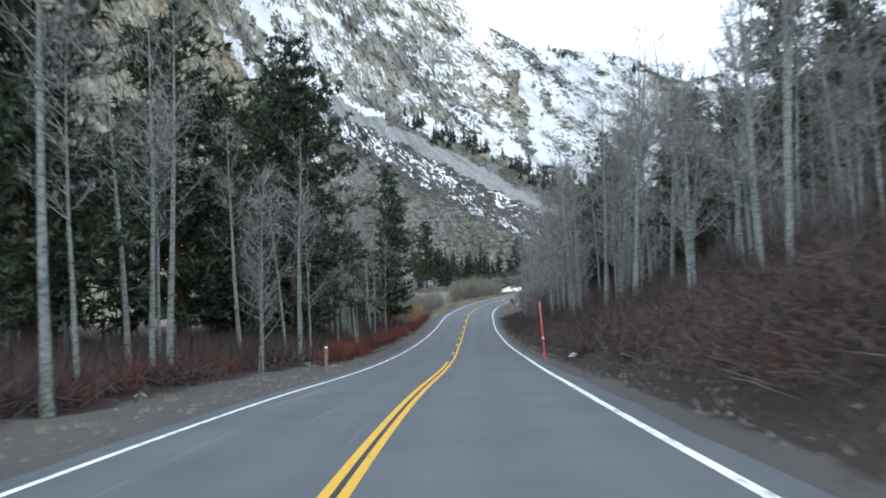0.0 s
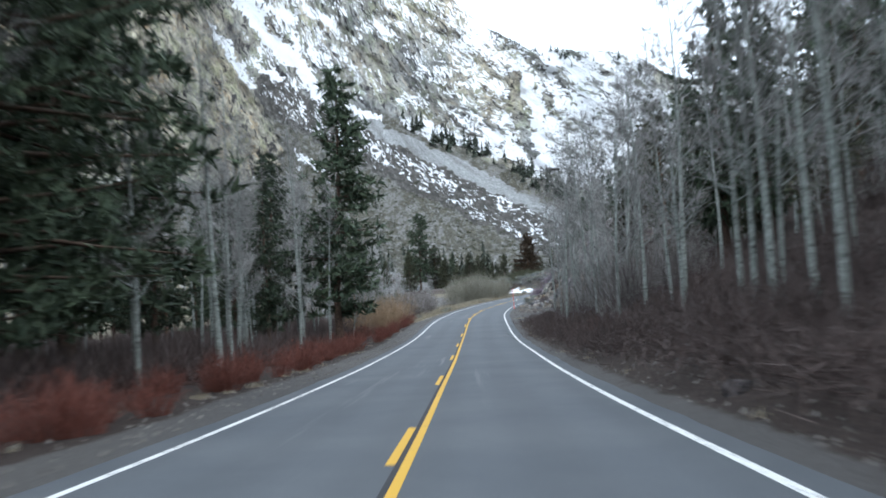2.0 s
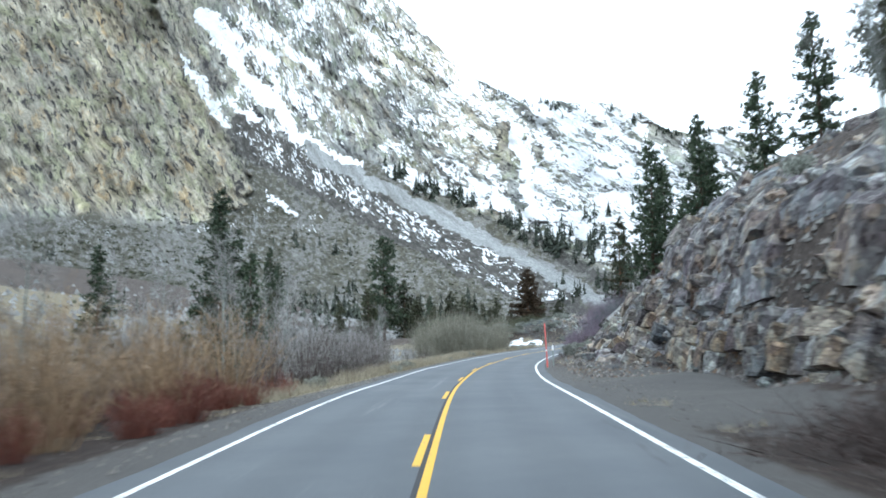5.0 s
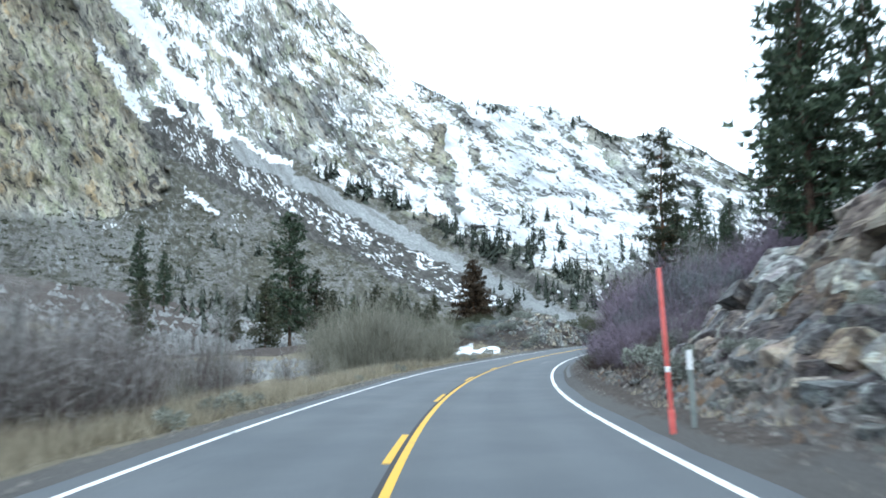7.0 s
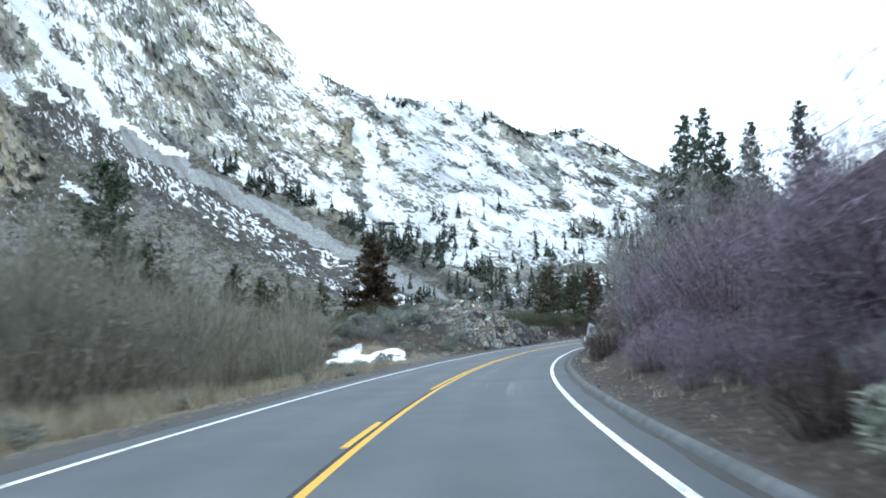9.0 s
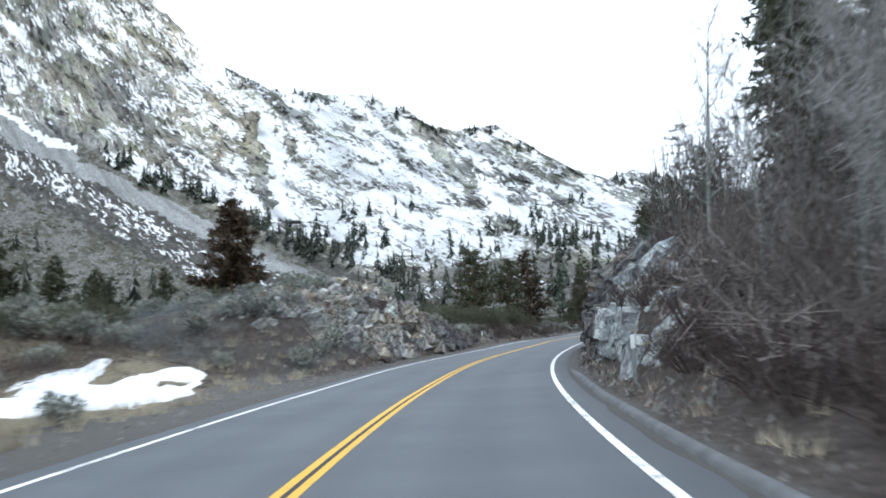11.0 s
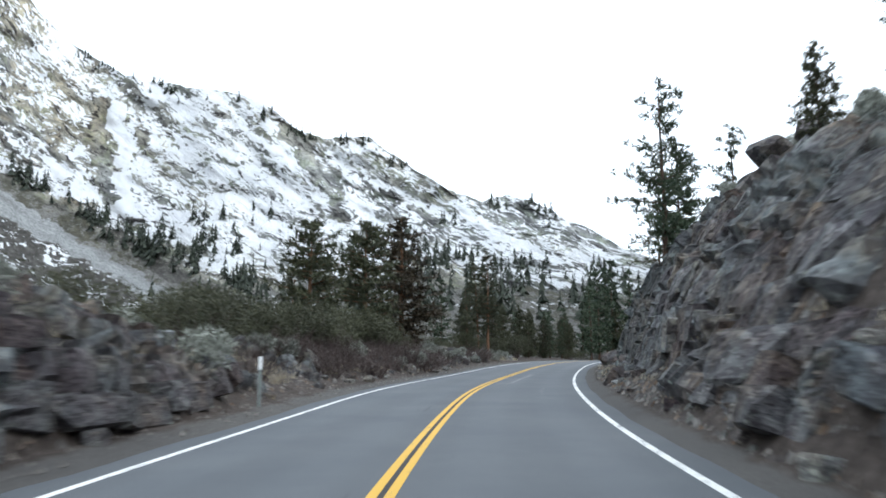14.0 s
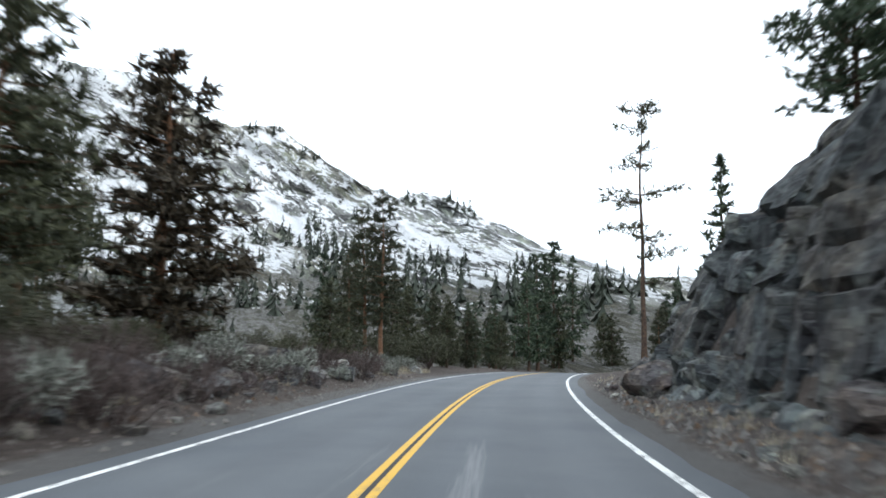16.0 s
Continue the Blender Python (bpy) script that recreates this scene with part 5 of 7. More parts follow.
thing("undergrowth", thicket_mesh("undergrowth", 120, 203, 214.5, 7.4, 4.0, 96, 1, 1.5), M_TWIG_DUN, "tall dun-brown leafless thicket beside the rock", "undergrowth", kind="stuff")
for _ in range(6):
    stand(R.choice(FAR_PINES), R.uniform(30, 62), -R.uniform(16, 36), turn(), R.uniform(0.6, 1.0))
for _ in range(30):
    stand(R.choice(ASPENS), R.uniform(12, 46), R.uniform(8.2, 15), turn(), R.uniform(0.8, 1.05), tip=(R.uniform(-3, 3), R.uniform(-3, 3)))
for _ in range(26):
    stand(R.choice(TALL), R.uniform(14, 95), R.uniform(9, 18), turn(), R.uniform(0.45, 0.75), label="leafless grey-brown thicket among the aspens")

for s, d, k, z in ((92, 10.2, 1, 1.15), (93.5, 15.5, 1, 1.3), (95, 12.5, 1, 1.25), (88.5, 13.5, 1, 1.25)):
    stand(ASPENS[k], s, d, 83 * s, z, tall=1.1, tip=(R.uniform(-3, 3), R.uniform(-3, 3)), label="tall slender leafless aspen on the bank")
for _ in range(26):
    stand(R.choice(TALL), R.uniform(60, 84), R.uniform(6.8, 10.5), turn(), R.uniform(0.5, 0.9), label="leafless grey-brown thicket among the aspens")

# meadow edge on the left
stand(PINES[1], 139.5, -17.2, 200, 0.86, label="dense dark conifer at the meadow's edge")
stand(PINES[1], 138.5, -14.6, 80, 0.58, label="dense dark conifer at the meadow's edge")
for _ in range(9):
    stand(R.choice(TALL), R.uniform(146, 162), -R.uniform(9.5, 19), turn(), R.uniform(0.55, 0.95))
for _ in range(13):
    stand(R.choice(TALL), R.uniform(127, 154), -R.uniform(8.2, 15), turn(), R.uniform(0.6, 1.0))
stand(PINES[0], 236, -48, 70, 0.88, tall=1.22, label="tall dense dark green conifer on the valley floor")
stand(PINES[1], 230, -71, 130, 0.8, tall=1.4)
for s, d, k, z in ((168, -20, 3, 0.45), (226, -66, 3, 1.0), (240, -62, 3, 0.9)):
    stand(PINES[k], s, d, turn(), z)
for _ in range(28):
    stand(R.choice(TALL), R.uniform(114, 160), -R.uniform(10.5, 26), turn(), 0.55 + 0.75 * R.random() ** 1.5)
for _ in range(4):
    stand(R.choice(FAR_PINES), R.uniform(106, 150), -R.uniform(34, 70), turn(), R.uniform(0.4, 0.7))
for _ in range(48):
    s = R.uniform(175, 204)
    stand(R.choice(PALE), s, -R.uniform(8.0, min(18.0, 9.4 + 0.5 * (s - 174))), turn(), R.uniform(0.82, 1.08))
for _ in range(14):
    stand(R.choice(PALE), R.uniform(140, 204), -R.uniform(7.2, 12.5), turn(), R.uniform(0.22, 0.42))
for _ in range(38):
    stand(R.choice(ASPENS[4:]), R.uniform(112, 164), -R.uniform(12, 26), turn(), R.uniform(0.7, 0.95), tip=(R.uniform(-5, 5), R.uniform(-5, 5)))
for _ in range(26):
    stand(R.choice(SAGE), R.uniform(116, 212), -R.uniform(5.6, 8.5), turn(), R.uniform(0.5, 1.0))
stand(RUSTY, 265, -30.7, 0, 1.16)
for s, d, k, z in ((300, -60, 3, 0.8), (285, -75, 1, 0.7), (310, -52, 3, 0.7), (270, -80, 3, 1.0), (255, -95, 1, 0.8)):
    stand(PINES[k], s, d, turn(), z)

for _ in range(13):
    stand(R.choice(TALL), R.uniform(158, 173), -R.uniform(10, 18), turn(), R.uniform(0.45, 0.75))

# right: pines and purple bushes beyond the turnout
for _ in range(14):
    stand(R.choice(PURPLE), R.uniform(151, 164), R.uniform(6.0, 9.5), turn(), R.uniform(0.35, 0.65), label="small purple-brown leafless bush below the rocks")
for _ in range(14):
    stand(R.choice(BROWN), R.uniform(146, 170), R.uniform(5.5, 7.5), turn(), R.uniform(0.6, 1.0))
for _ in range(18):
    stand(R.choice(PURPLE), R.uniform(160, 192), R.uniform(5.8, 7.6), turn(), R.uniform(0.3, 0.6))
for _ in range(14):
    stand(R.choice(ASPENS), R.uniform(68, 95), -R.uniform(8, 14), turn(), R.uniform(0.85, 1.1), tip=(R.uniform(-3, 3), R.uniform(-3, 3)))
for _ in range(24):
    stand(R.choice(ASPENS), R.uniform(52, 112), R.uniform(14, 28), turn(), R.uniform(0.6, 0.8), tip=(R.uniform(-3, 3), R.uniform(-3, 3)))
for _ in range(12):
    stand(R.choice(FAR_PINES), R.uniform(66, 118), R.uniform(21, 40), turn(), R.uniform(0.5, 0.8))
for _ in range(22):
    stand(R.choice(BROWN), R.uniform(199, 214), R.uniform(5.9, 9.5), turn(), R.uniform(0.7, 1.05))
for _ in range(16):
    stand(R.choice(PURPLE), R.uniform(160, 174), R.uniform(8.5, 17), turn(), R.uniform(0.7, 1.15))
stand(PINES[1], 172, 16.5, 20, 0.72)
for s, d, k, z in ((214.5, 10.8, 3, 0.8), (218, 12.5, 1, 0.66)):
    stand(PINES[k], s, d, turn(), z)
for s, d, k, z in ((153, 12.5, 1, 0.85), (157, 14, 1, 0.75), (161, 18, 1, 0.8), (150, 16, 1, 0.8), (147, 20, 1, 0.8), (172.5, 9.8, 2, 0.88), (140, 22, 1, 0.7), (128, 22, 3, 1.0), (121, 20, 3, 1.1)):
    stand(PINES[k], s, d, turn(), z)
for _ in range(40):
    s = R.uniform(159, 200)
    stand(R.choice(PURPLE), s, 7.3 + abs(R.gauss(0, 4.2)), turn(), R.uniform(0.8, 1.35))
for s, d, z in ((161, 9.0, 1.0), (163, 7.6, 0.8), (165.5, 9.4, 1.1), (168, 8.2, 0.9), (171, 10.5, 1.2), (174, 8.6, 0.9), (178, 9.5, 1.1), (158.5, 10, 1.0)):
    stand(R.choice(GREYISH), s, d, turn(), z)
for _ in range(26):
    stand(R.choice(SAGE), R.uniform(141, 172), R.uniform(5.4, 12), turn(), R.uniform(0.6, 1.2))
for _ in range(10):
    stand(R.choice(SAGE), R.uniform(104, 140), R.uniform(14, 24), turn(), R.uniform(0.8, 1.5))
for s, d, k, z in ((229, 14.5, 1, 0.75), (212, 14, 1, 0.5), (205, 17, 1, 0.5), (228, 18, 1, 0.55)):
    stand(PINES[k], s, d, turn(), z)
for _ in range(22):
    stand(R.choice(TALL), R.uniform(195, 221), R.uniform(8.0, 17), turn(), R.uniform(0.8, 1.3), label="tall brown leafless thicket on the bank")
for _ in range(26):
    stand(R.choice((ASPENS[2], ASPENS[4], ASPENS[5])), R.uniform(196, 217), R.uniform(7.0, 15), turn(), R.uniform(0.6, 0.9), tip=(R.uniform(-7, 7), R.uniform(-7, 7)))
for _ in range(30):
    stand(R.choice(BROWN), R.uniform(192, 219), 5.7 + abs(R.gauss(0, 3)), turn(), R.uniform(0.6, 1.2))

# pines and brush on the rock wall
for _ in range(16):
    stand(R.choice(GREEN), R.uniform(214, 242), -R.uniform(13, 27), turn(), R.uniform(0.45, 0.9))
for _ in range(130):
    s = R.uniform(205, 246)
    stand(R.choice(SAGE), s, -R.uniform(12.6 if s < 221.5 else 5.9 if s < 230 else 7.6, 19), turn(), R.uniform(0.7, 1.5))
for _ in range(26):
    stand(R.choice(PINES[3:4] + GREEN), R.uniform(238, 292), -R.uniform(27, 52), turn(), R.uniform(0.6, 1.1))
for _ in range(26):
    s, d = R.uniform(240, 286), -R.uniform(17, 30)
    low = float(land(np.array([s]), np.array([d]))[0])
    stand(R.choice(GREEN), s, d, turn(), max(1.2, (R.uniform(3.6, 5.4) - low) / 1.8), label="large dark olive bush behind the rocky mound")
for _ in range(12):
    stand(R.choice(GREEN), R.uniform(270, 290), -R.uniform(6.6, 10), turn(), R.uniform(0.8, 1.4))
for _ in range(14):
    stand(R.choice(GREEN), R.uniform(322, 372), -R.uniform(6, 14), turn(), R.uniform(0.8, 1.6))
for _ in range(20):
    stand(R.choice(SAGE), R.uniform(136, 160), R.uniform(5.8, 10), turn(), R.uniform(0.5, 0.9))
stand(SNAGGY, 256, 12.0, 20, 0.76, label="thin dead-topped pine on the rock's edge")
stand(SNAGGY, 255, 15.0, 130, 0.55, label="thin dead-topped pine on the rock's edge")
stand(SCRAGGY, 253.6, 13.2, 200, 0.7)
stand(SCRAGGY, 250, 12.6, 10, 0.8)
stand(SCRAGGY, 246.5, 12.8, 110, 0.75)
stand(PINES[3], 270.5, 12.6, 25, 0.46, label="small dense dark pine on the crest of the wall")
stand(SNAGGY, 263, 15.0, 60, 0.6)
stand(PINES[3], 223, 13.5, 80, 0.8)
stand(PINES[3], 216.5, 12.5, 180, 0.55)
stand(PINES[3], 243, 18, 10, 0.6)
stand(SCRAGGY, 262, 13.5, 150, 0.6)
for s, d, z in ((242.6, 8.5, 0.5), (245.2, 8.9, 0.45), (248.4, 9.6, 0.5), (240.2, 10.0, 0.55), (251.5, 10.4, 0.4), (238.5, 8.8, 0.4)):
    stand(PINES[3], s, d, 37 * s, z, label="small dense dark pine on the crest of the wall")
for s, d, z in ((241.4, 7.6, 0.6), (244, 7.9, 0.75), (246.6, 8.6, 0.7), (249.5, 9.3, 0.7)):
    stand(GREEN[int(s) % 2], s, d, 53 * s, z, label="dark olive bush on the crest of the wall")
stand(SCRAGGY, 268, 15.5, 60, 0.8)
stand(SNAGGY, 345, 8.6, 75, 2.0)
stand(FAR_PINES[2], 348, 15.2, 15, 0.95)
stand(PINES[0], 295, 10.2, 15, 0.42, label="dense dark conifer on top of the rock wall")
stand(SCRAGGY, 286.3, 8.6, 50, 1.4, label="old spreading pine on the edge of the rock wall")
stand(SCRAGGY, 296, 13.9, 15, 1.05)
for _ in range(25):
    s = R.uniform(218, 312)
    stand(R.choice(SAGE), s, R.uniform(9.5, 15), turn(), R.uniform(0.7, 1.5))

# left bank: sagebrush, green bushes and pines
for _ in range(10):
    s = R.uniform(266, 300)
    stand(R.choice(GREEN), s, -R.uniform(7.4, 13.5), turn(), R.uniform(0.8, 1.75), tall=R.uniform(0.85, 1.2))
for _ in range(26):
    stand(R.choice(SAGE), R.uniform(250, 318), -R.uniform(5.5, 8.2), turn(), R.uniform(0.8, 1.4))
for _ in range(38):
    stand(R.choice(BROWN), R.uniform(268, 316), -R.uniform(5.2, 7.6), turn(), R.uniform(0.7, 1.35))
for _ in range(30):
    s = R.uniform(246, 330)
    stand(R.choice(SAGE), s, -R.uniform(7.2 if s < 262 else 5.4, 16), turn(), R.uniform(0.6, 1.4))
for s, d, z in ((264, -8.2, 1.2), (267, -9.4, 1.3), (271, -8.4, 1.1), (275, -10, 1.35), (279, -8.6, 1.0), (283, -9.6, 1.2), (261, -10.5, 1.2), (288, -7.8, 0.9)):
    stand(R.choice(GREEN), s, d, turn(), z)
for _ in range(14):
    s = R.uniform(262, 325)
    stand(R.choice(GREEN), s, -R.uniform(7.6, 14), turn(), R.uniform(0.6, 1.15))
for _ in range(22):
    stand(R.choice(BROWN), R.uniform(262, 318), -R.uniform(5.6, 8), turn(), R.uniform(0.5, 0.9))
for _ in range(26):
    stand(R.choice(BROWN), R.uniform(277, 294), -R.uniform(5.4, 8), turn(), R.uniform(0.7, 1.2))
stand(BROADPINE, 291.3, -9.9, 120, 0.86)
for s, d, z in ((245, -38, 1.1), (240, -46, 1.4), (251, -34, 0.8), (236, -40, 1.0), (262, -44, 1.0), (232, -34, 0.8), (247, -30, 0.7), (228, -46, 1.2)):
    stand(PINES[3], s, d, turn(), z)
stand(DARKCONE, 299, -9.6, 10, 1.3, tall=0.74)
stand(BROADPINE, 307.5, -20.3, 40, 1.2)
for s, d, z, tall in ((322.4, -7.4, 0.80, 1.0), (324.3, -8.8, 0.76, 0.95), (326.5, -10.6, 0.6, 0.9)):
    stand(PINES[2], s, d, turn(), z, tall=tall, label="dark two-stemmed pine with snow showing through its gaps")
stand(FAR_PINES[0], 378, -7, 20, 0.95)
for s, d, k, z in ((384, -6.8, 0, 1.1), (389, -9.6, 0, 1.05), (372, -6.4, 0, 0.75), (395, -7.5, 2, 0.95), (386, -13, 0, 0.62), (366, -8.6, 0, 0.5), (360, -9.2, 0, 0.45), (370, -13.5, 0, 0.5), (383, -18, 0, 0.5), (355, -12.5, 0, 0.42)):
    stand(FAR_PINES[k], s, d, 67 * s, z)
stand(PINES[3], 309, -6.6, 80, 0.45)
for s, d, z in ((334, -8.5, 0.6), (338, -11, 0.75), (343, -7.6, 0.62), (347, -10, 0.8), (352, -8, 0.7), (357, -11.5, 0.7), (362, -7, 0.65), (368, -9.5, 0.7), (374, -12, 0.75), (384, -6, 0.9), (340, -15, 0.75), (392, -1, 1.0), (398, 5, 1.0), (404, -6, 1.1)):
    stand(PINES[3], s, d, turn(), z, tall=R.uniform(0.9, 1.15), label="young dense dark pine beside the bend")
for s, d, k, z in ((318, -27, 1, 0.75), (350, -22, 0, 0.7), (372, 11, 0, 0.6), (386, 12, 2, 0.7), (362, 9.5, 1, 0.45), (392, -14, 2, 0.8), (410, 2, 0, 0.8)):
    stand(FAR_PINES[k], s, d, turn(), z)

# ---- rock faces ----
def rock_face(name, s0, s1, side, d0, d1, mat, label, seed, grain=0.17, big=(1.7, 1.05), amp=0.75, open_face=0.62, dip=0.12):
    """Jointed rock lying on the steep land between two offsets; it sinks into the soil at its margins."""
    ss = np.arange(s0, s1 + grain, grain)
    fine = np.linspace(d0, d1, 160)
    prof = land(ss[:, None], side * fine[None, :])
    length = np.concatenate([np.zeros((len(ss), 1)), np.cumsum(np.hypot(np.diff(fine)[None, :], np.diff(prof, axis=1)), axis=1)], 1)
    rows = int(length[:, -1].mean() / grain) + 2
    w = np.linspace(0, 1, rows)
    dd = np.stack([np.interp(w * L[-1], L, fine) for L in length])
    hh = np.stack([np.interp(w * L[-1], L, p) for L, p in zip(length, prof)])
    sg = np.broadcast_to(ss[:, None], dd.shape)
    arc = w[None, :] * length[:, -1:]
    td, th = np.gradient(dd, axis=1), np.gradient(hh, axis=1)
    n = np.hypot(td, th) + 1e-6
    od, oh = -th / n, td / n
    od = od - 0.3
    level = (arc + dip * sg + 0.35 * fbm(sg / 5, arc / 5, 0, 2, seed)) / big[1]
    level = level + 0.32 * np.sin(level * 2.3 + seed)
    course = np.floor(level).astype(np.int64)
    wide = big[0] * (0.6 + 0.9 * lattice(course, 0 * course, 0 * course, seed))
    run = (sg + 0.25 * arc + 0.15 * fbm(sg / 2, arc / 2, 4, 2, seed)) / wide + 9.7 * lattice(course, 0 * course + 3, 0 * course, seed)
    block = np.floor(run).astype(np.int64)
    who = lattice(course, block, 0 * course, seed + 1)
    fu, fv = run - block, level - course
    lean_s, lean_a = np.sin(who * 61.0), np.sin(who * 97.0) + 0.35
    split = np.where(who > 0.45, np.floor(fu * 2) + 2 * np.floor(fv * 2), 0).astype(np.int64)
    small = lattice(course * 7 + split, block, split, seed + 2)
    gap = np.minimum(np.minimum(fu, 1 - fu) * wide, np.minimum(fv, 1 - fv) * big[1])
    lump = amp * (who - 0.45) + 0.34 * lean_s * (fu - 0.5) + 0.22 * lean_a * (fv - 0.5) + 0.30 * (small - 0.5)
    lump = lump - 0.32 * (gap < 0.085)
    _, _, chip = cells(sg / 0.55, level * big[1] / 0.34, 0.5 + 0 * sg, seed + 9)
    lump = lump + 0.07 * (chip - 0.5)
    lump = lump + 0.5 * fbm(sg / 6, arc / 6, 2, 2, seed + 4) + 0.035 * fbm(sg * 2.5, arc * 2.5, 3, 2, seed + 5)
    bare = fbm(sg / 6.5, arc / 3.5, 0, 3, seed + 7) + open_face
    bare = ease(0.15, 0.55, bare) * ease(s0, s0 + 5, sg) * ease(s1, s1 - 5, sg) * ease(1.0, 0.80, w)[None, :] * ease(-0.06, 0.03, w)[None, :]
    bare = bare * ease(0.1, 0.5, hh)
    lump = lump * (0.45 + 0.55 * ease(0.0, 0.3, w))[None, :]
    push = lump * bare + 0.15 * bare - 0.55 * (1 - bare)
    x, y, z = at(sg, side * (dd + od * push), hh + oh * push)
    faces = grid_faces(*sg.shape)
    if side > 0:
        faces = faces[:, ::-1]
    ob = thing(name, mesh_from(name, np.stack([x, y, z], -1), faces, False, {"tone": 0.6 * who + 0.4 * small}), mat, label, "rock", kind="structure")
    return ob, sg, dd, arc, bare, side


def block_mesh(seed, sx, sy, sz, mat, least=0.66):
    """One angular block, split off along flat joints; its long sides lie along x and z, its face looks to -y."""
    g = np.random.default_rng(seed)
    bm = bmesh.new()
    bmesh.ops.create_cube(bm, size=1.0)
    for v in bm.verts:
        v.co = Vector([c * 2 * k * (1 + g.uniform(-0.16, 0.16)) for c, k in zip(v.co, (sx, sy, sz))])
    for _ in range(6):
        way = Vector(unit(g.normal(size=3) * np.array([1, 1.2, 1])))
        reach = max(v.co.dot(way) for v in bm.verts)
        cut = bmesh.ops.bisect_plane(bm, geom=list(bm.verts) + list(bm.edges) + list(bm.faces), plane_co=way * reach * g.uniform(least, 0.92), plane_no=way, clear_outer=True)
        bmesh.ops.edgeloop_fill(bm, edges=[e for e in cut["geom_cut"] if isinstance(e, bmesh.types.BMEdge)])
    me = bpy.data.meshes.new("block")
    bm.to_mesh(me)
    bm.free()
    me.materials.append(mat)
    return me


def courses_on(face, rise, width, thick, seed, low=0.0, high=99.0, gaps=0.15, proud=0.12, mats=None, follow=0.72):
    """Stacks split blocks in rough courses up a rock face."""
    ob, sg, dd, arc, bare, side = face
    g = np.random.default_rng(seed)
    level = low
    tops = arc.shape[1] - 2
    while level < min(high, float(arc.max())):
        tall = g.uniform(*rise)
        s = float(sg[0, 0]) + g.uniform(0, 1.5)
        while s < float(sg[-1, 0]):
            wide = width[0] * (width[1] / width[0]) ** g.uniform()
            i = int(np.clip(np.searchsorted(sg[:, 0], s + wide / 2), 0, len(sg) - 1))
            a = level + tall / 2 + 0.25 * math.sin(s * 0.35 + seed) + g.normal() * 0.05
            j = int(np.searchsorted(arc[i], a))
            keep = g.uniform() > gaps
            if j < tops and bare[i, j] > 0.7 and keep:
                d, d2 = float(dd[i, j]), float(dd[i, j + 1])
                h, h2 = (float(land(np.array([s + wide / 2]), np.array([side * q]))[0]) for q in (d, d2))
                slope = min(86.0, max(25.0, math.degrees(math.atan2(h2 - h, max(d2 - d, 1e-3)))))
                out = proud + abs(g.normal()) * 0.2 - thick * 0.5
                x, y, z = at(s + wide / 2, side * (d - out * math.sin(radians(slope))), h + out * math.cos(radians(slope)))
                b = part("block", mats[g.integers(len(mats))], None, ob)
                lean = -(86 - slope) * follow
                b.matrix_basis = Matrix.Translation((float(x), float(y), float(z))) @ Matrix.Rotation(radians(heading(s) + (-90 if side > 0 else 90) + g.normal() * 6), 4, "Z") @ Matrix.Rotation(radians(lean + g.normal() * 5), 4, "X") @ Matrix.Rotation(radians(g.normal() * 5), 4, "Y") @ Matrix.Diagonal((wide * 1.02, thick * g.uniform(0.8, 1.3), tall * g.uniform(0.9, 1.1), 1))
            s += wide + g.uniform(0.0, 0.12)
        level += tall


def blocks_on(face, count, meshes, sizes, proud, seed, tip=8.0):
    """Sets angular blocks into a rock face, upright along its joints."""
    ob, sg, dd, arc, bare, side = face
    g = np.random.default_rng(seed)
    open_i = np.argwhere(bare > 0.8)
    low, high = sizes
    for i, j in open_i[g.permutation(len(open_i))[:count]]:
        i, j = min(i, sg.shape[0] - 2), min(j, sg.shape[1] - 2)
        k = low * (high / low) ** (g.uniform(0, 1) ** 1.6)
        s, d = float(sg[i, j]), float(dd[i, j])
        d2 = float(dd[i, j + 1])
        h, h2 = (float(land(np.array([s]), np.array([side * q]))[0]) for q in (d, d2))
        steep_deg = min(88.0, math.degrees(math.atan2(h2 - h, max(d2 - d, 1e-3))))
        x, y, z = at(s, side * (d + (0.25 - proud) * k * math.sin(radians(steep_deg))), h + (proud - 0.25) * k * math.cos(radians(steep_deg)))
        b = part("block", meshes[g.integers(len(meshes))], None, ob)
        across = Matrix.Rotation(radians(heading(s) + (-90 if side > 0 else 90) + g.normal() * tip), 4, "Z")
        b.matrix_basis = Matrix.Translation((float(x), float(y), float(z))) @ across @ Matrix.Rotation(radians(-max(0.0, 75 - steep_deg) * 0.6 + g.normal() * tip), 4, "X") @ Matrix.Rotation(radians(g.normal() * tip), 4, "Y") @ Matrix.Diagonal((k * g.uniform(0.8, 1.3), k, k * g.uniform(0.8, 1.25), 1))


wall_right = rock_face("rock_wall", 207, 224, 1, 4.9, 13.5, M_ROCK, "jointed pale blue-grey rock cut beside the bend", 101, 0.18, (1.7, 1.3), 0.35, 0.95, 0.10)
wall_middle = rock_face("rock_wall", 219, 256, 1, 4.9, 13.5, M_ROCK_BROWN, "steep purple-brown and grey jointed rock cut", 106, 0.18, (1.7, 1.3), 0.35, 0.95, 0.10)
wall_bend = rock_face("rock_wall", 250, 278, 1, 4.9, 13.5, M_ROCK_BROWN, "dark purple-brown jointed rock cut round the bend", 111, 0.18, (2.0, 1.0), 0.35, 0.9, -0.12)
wall_end = rock_face("rock_wall", 271.5, 316, 1, 4.9, 13.5, M_ROCK_SLATE, "dark blue-grey massive rock cut at the bend's end", 116, 0.18, (2.4, 1.3), 0.35, 0.95, -0.12)
outcrop = rock_face("rock_outcrop", 104, 153, 1, 6.8, 22, M_ROCK_SLAB, "blocky purple-grey granite outcrop above the turnout", 131, 0.18, (2.2, 1.2), 0.5, 0.98, 0.05)
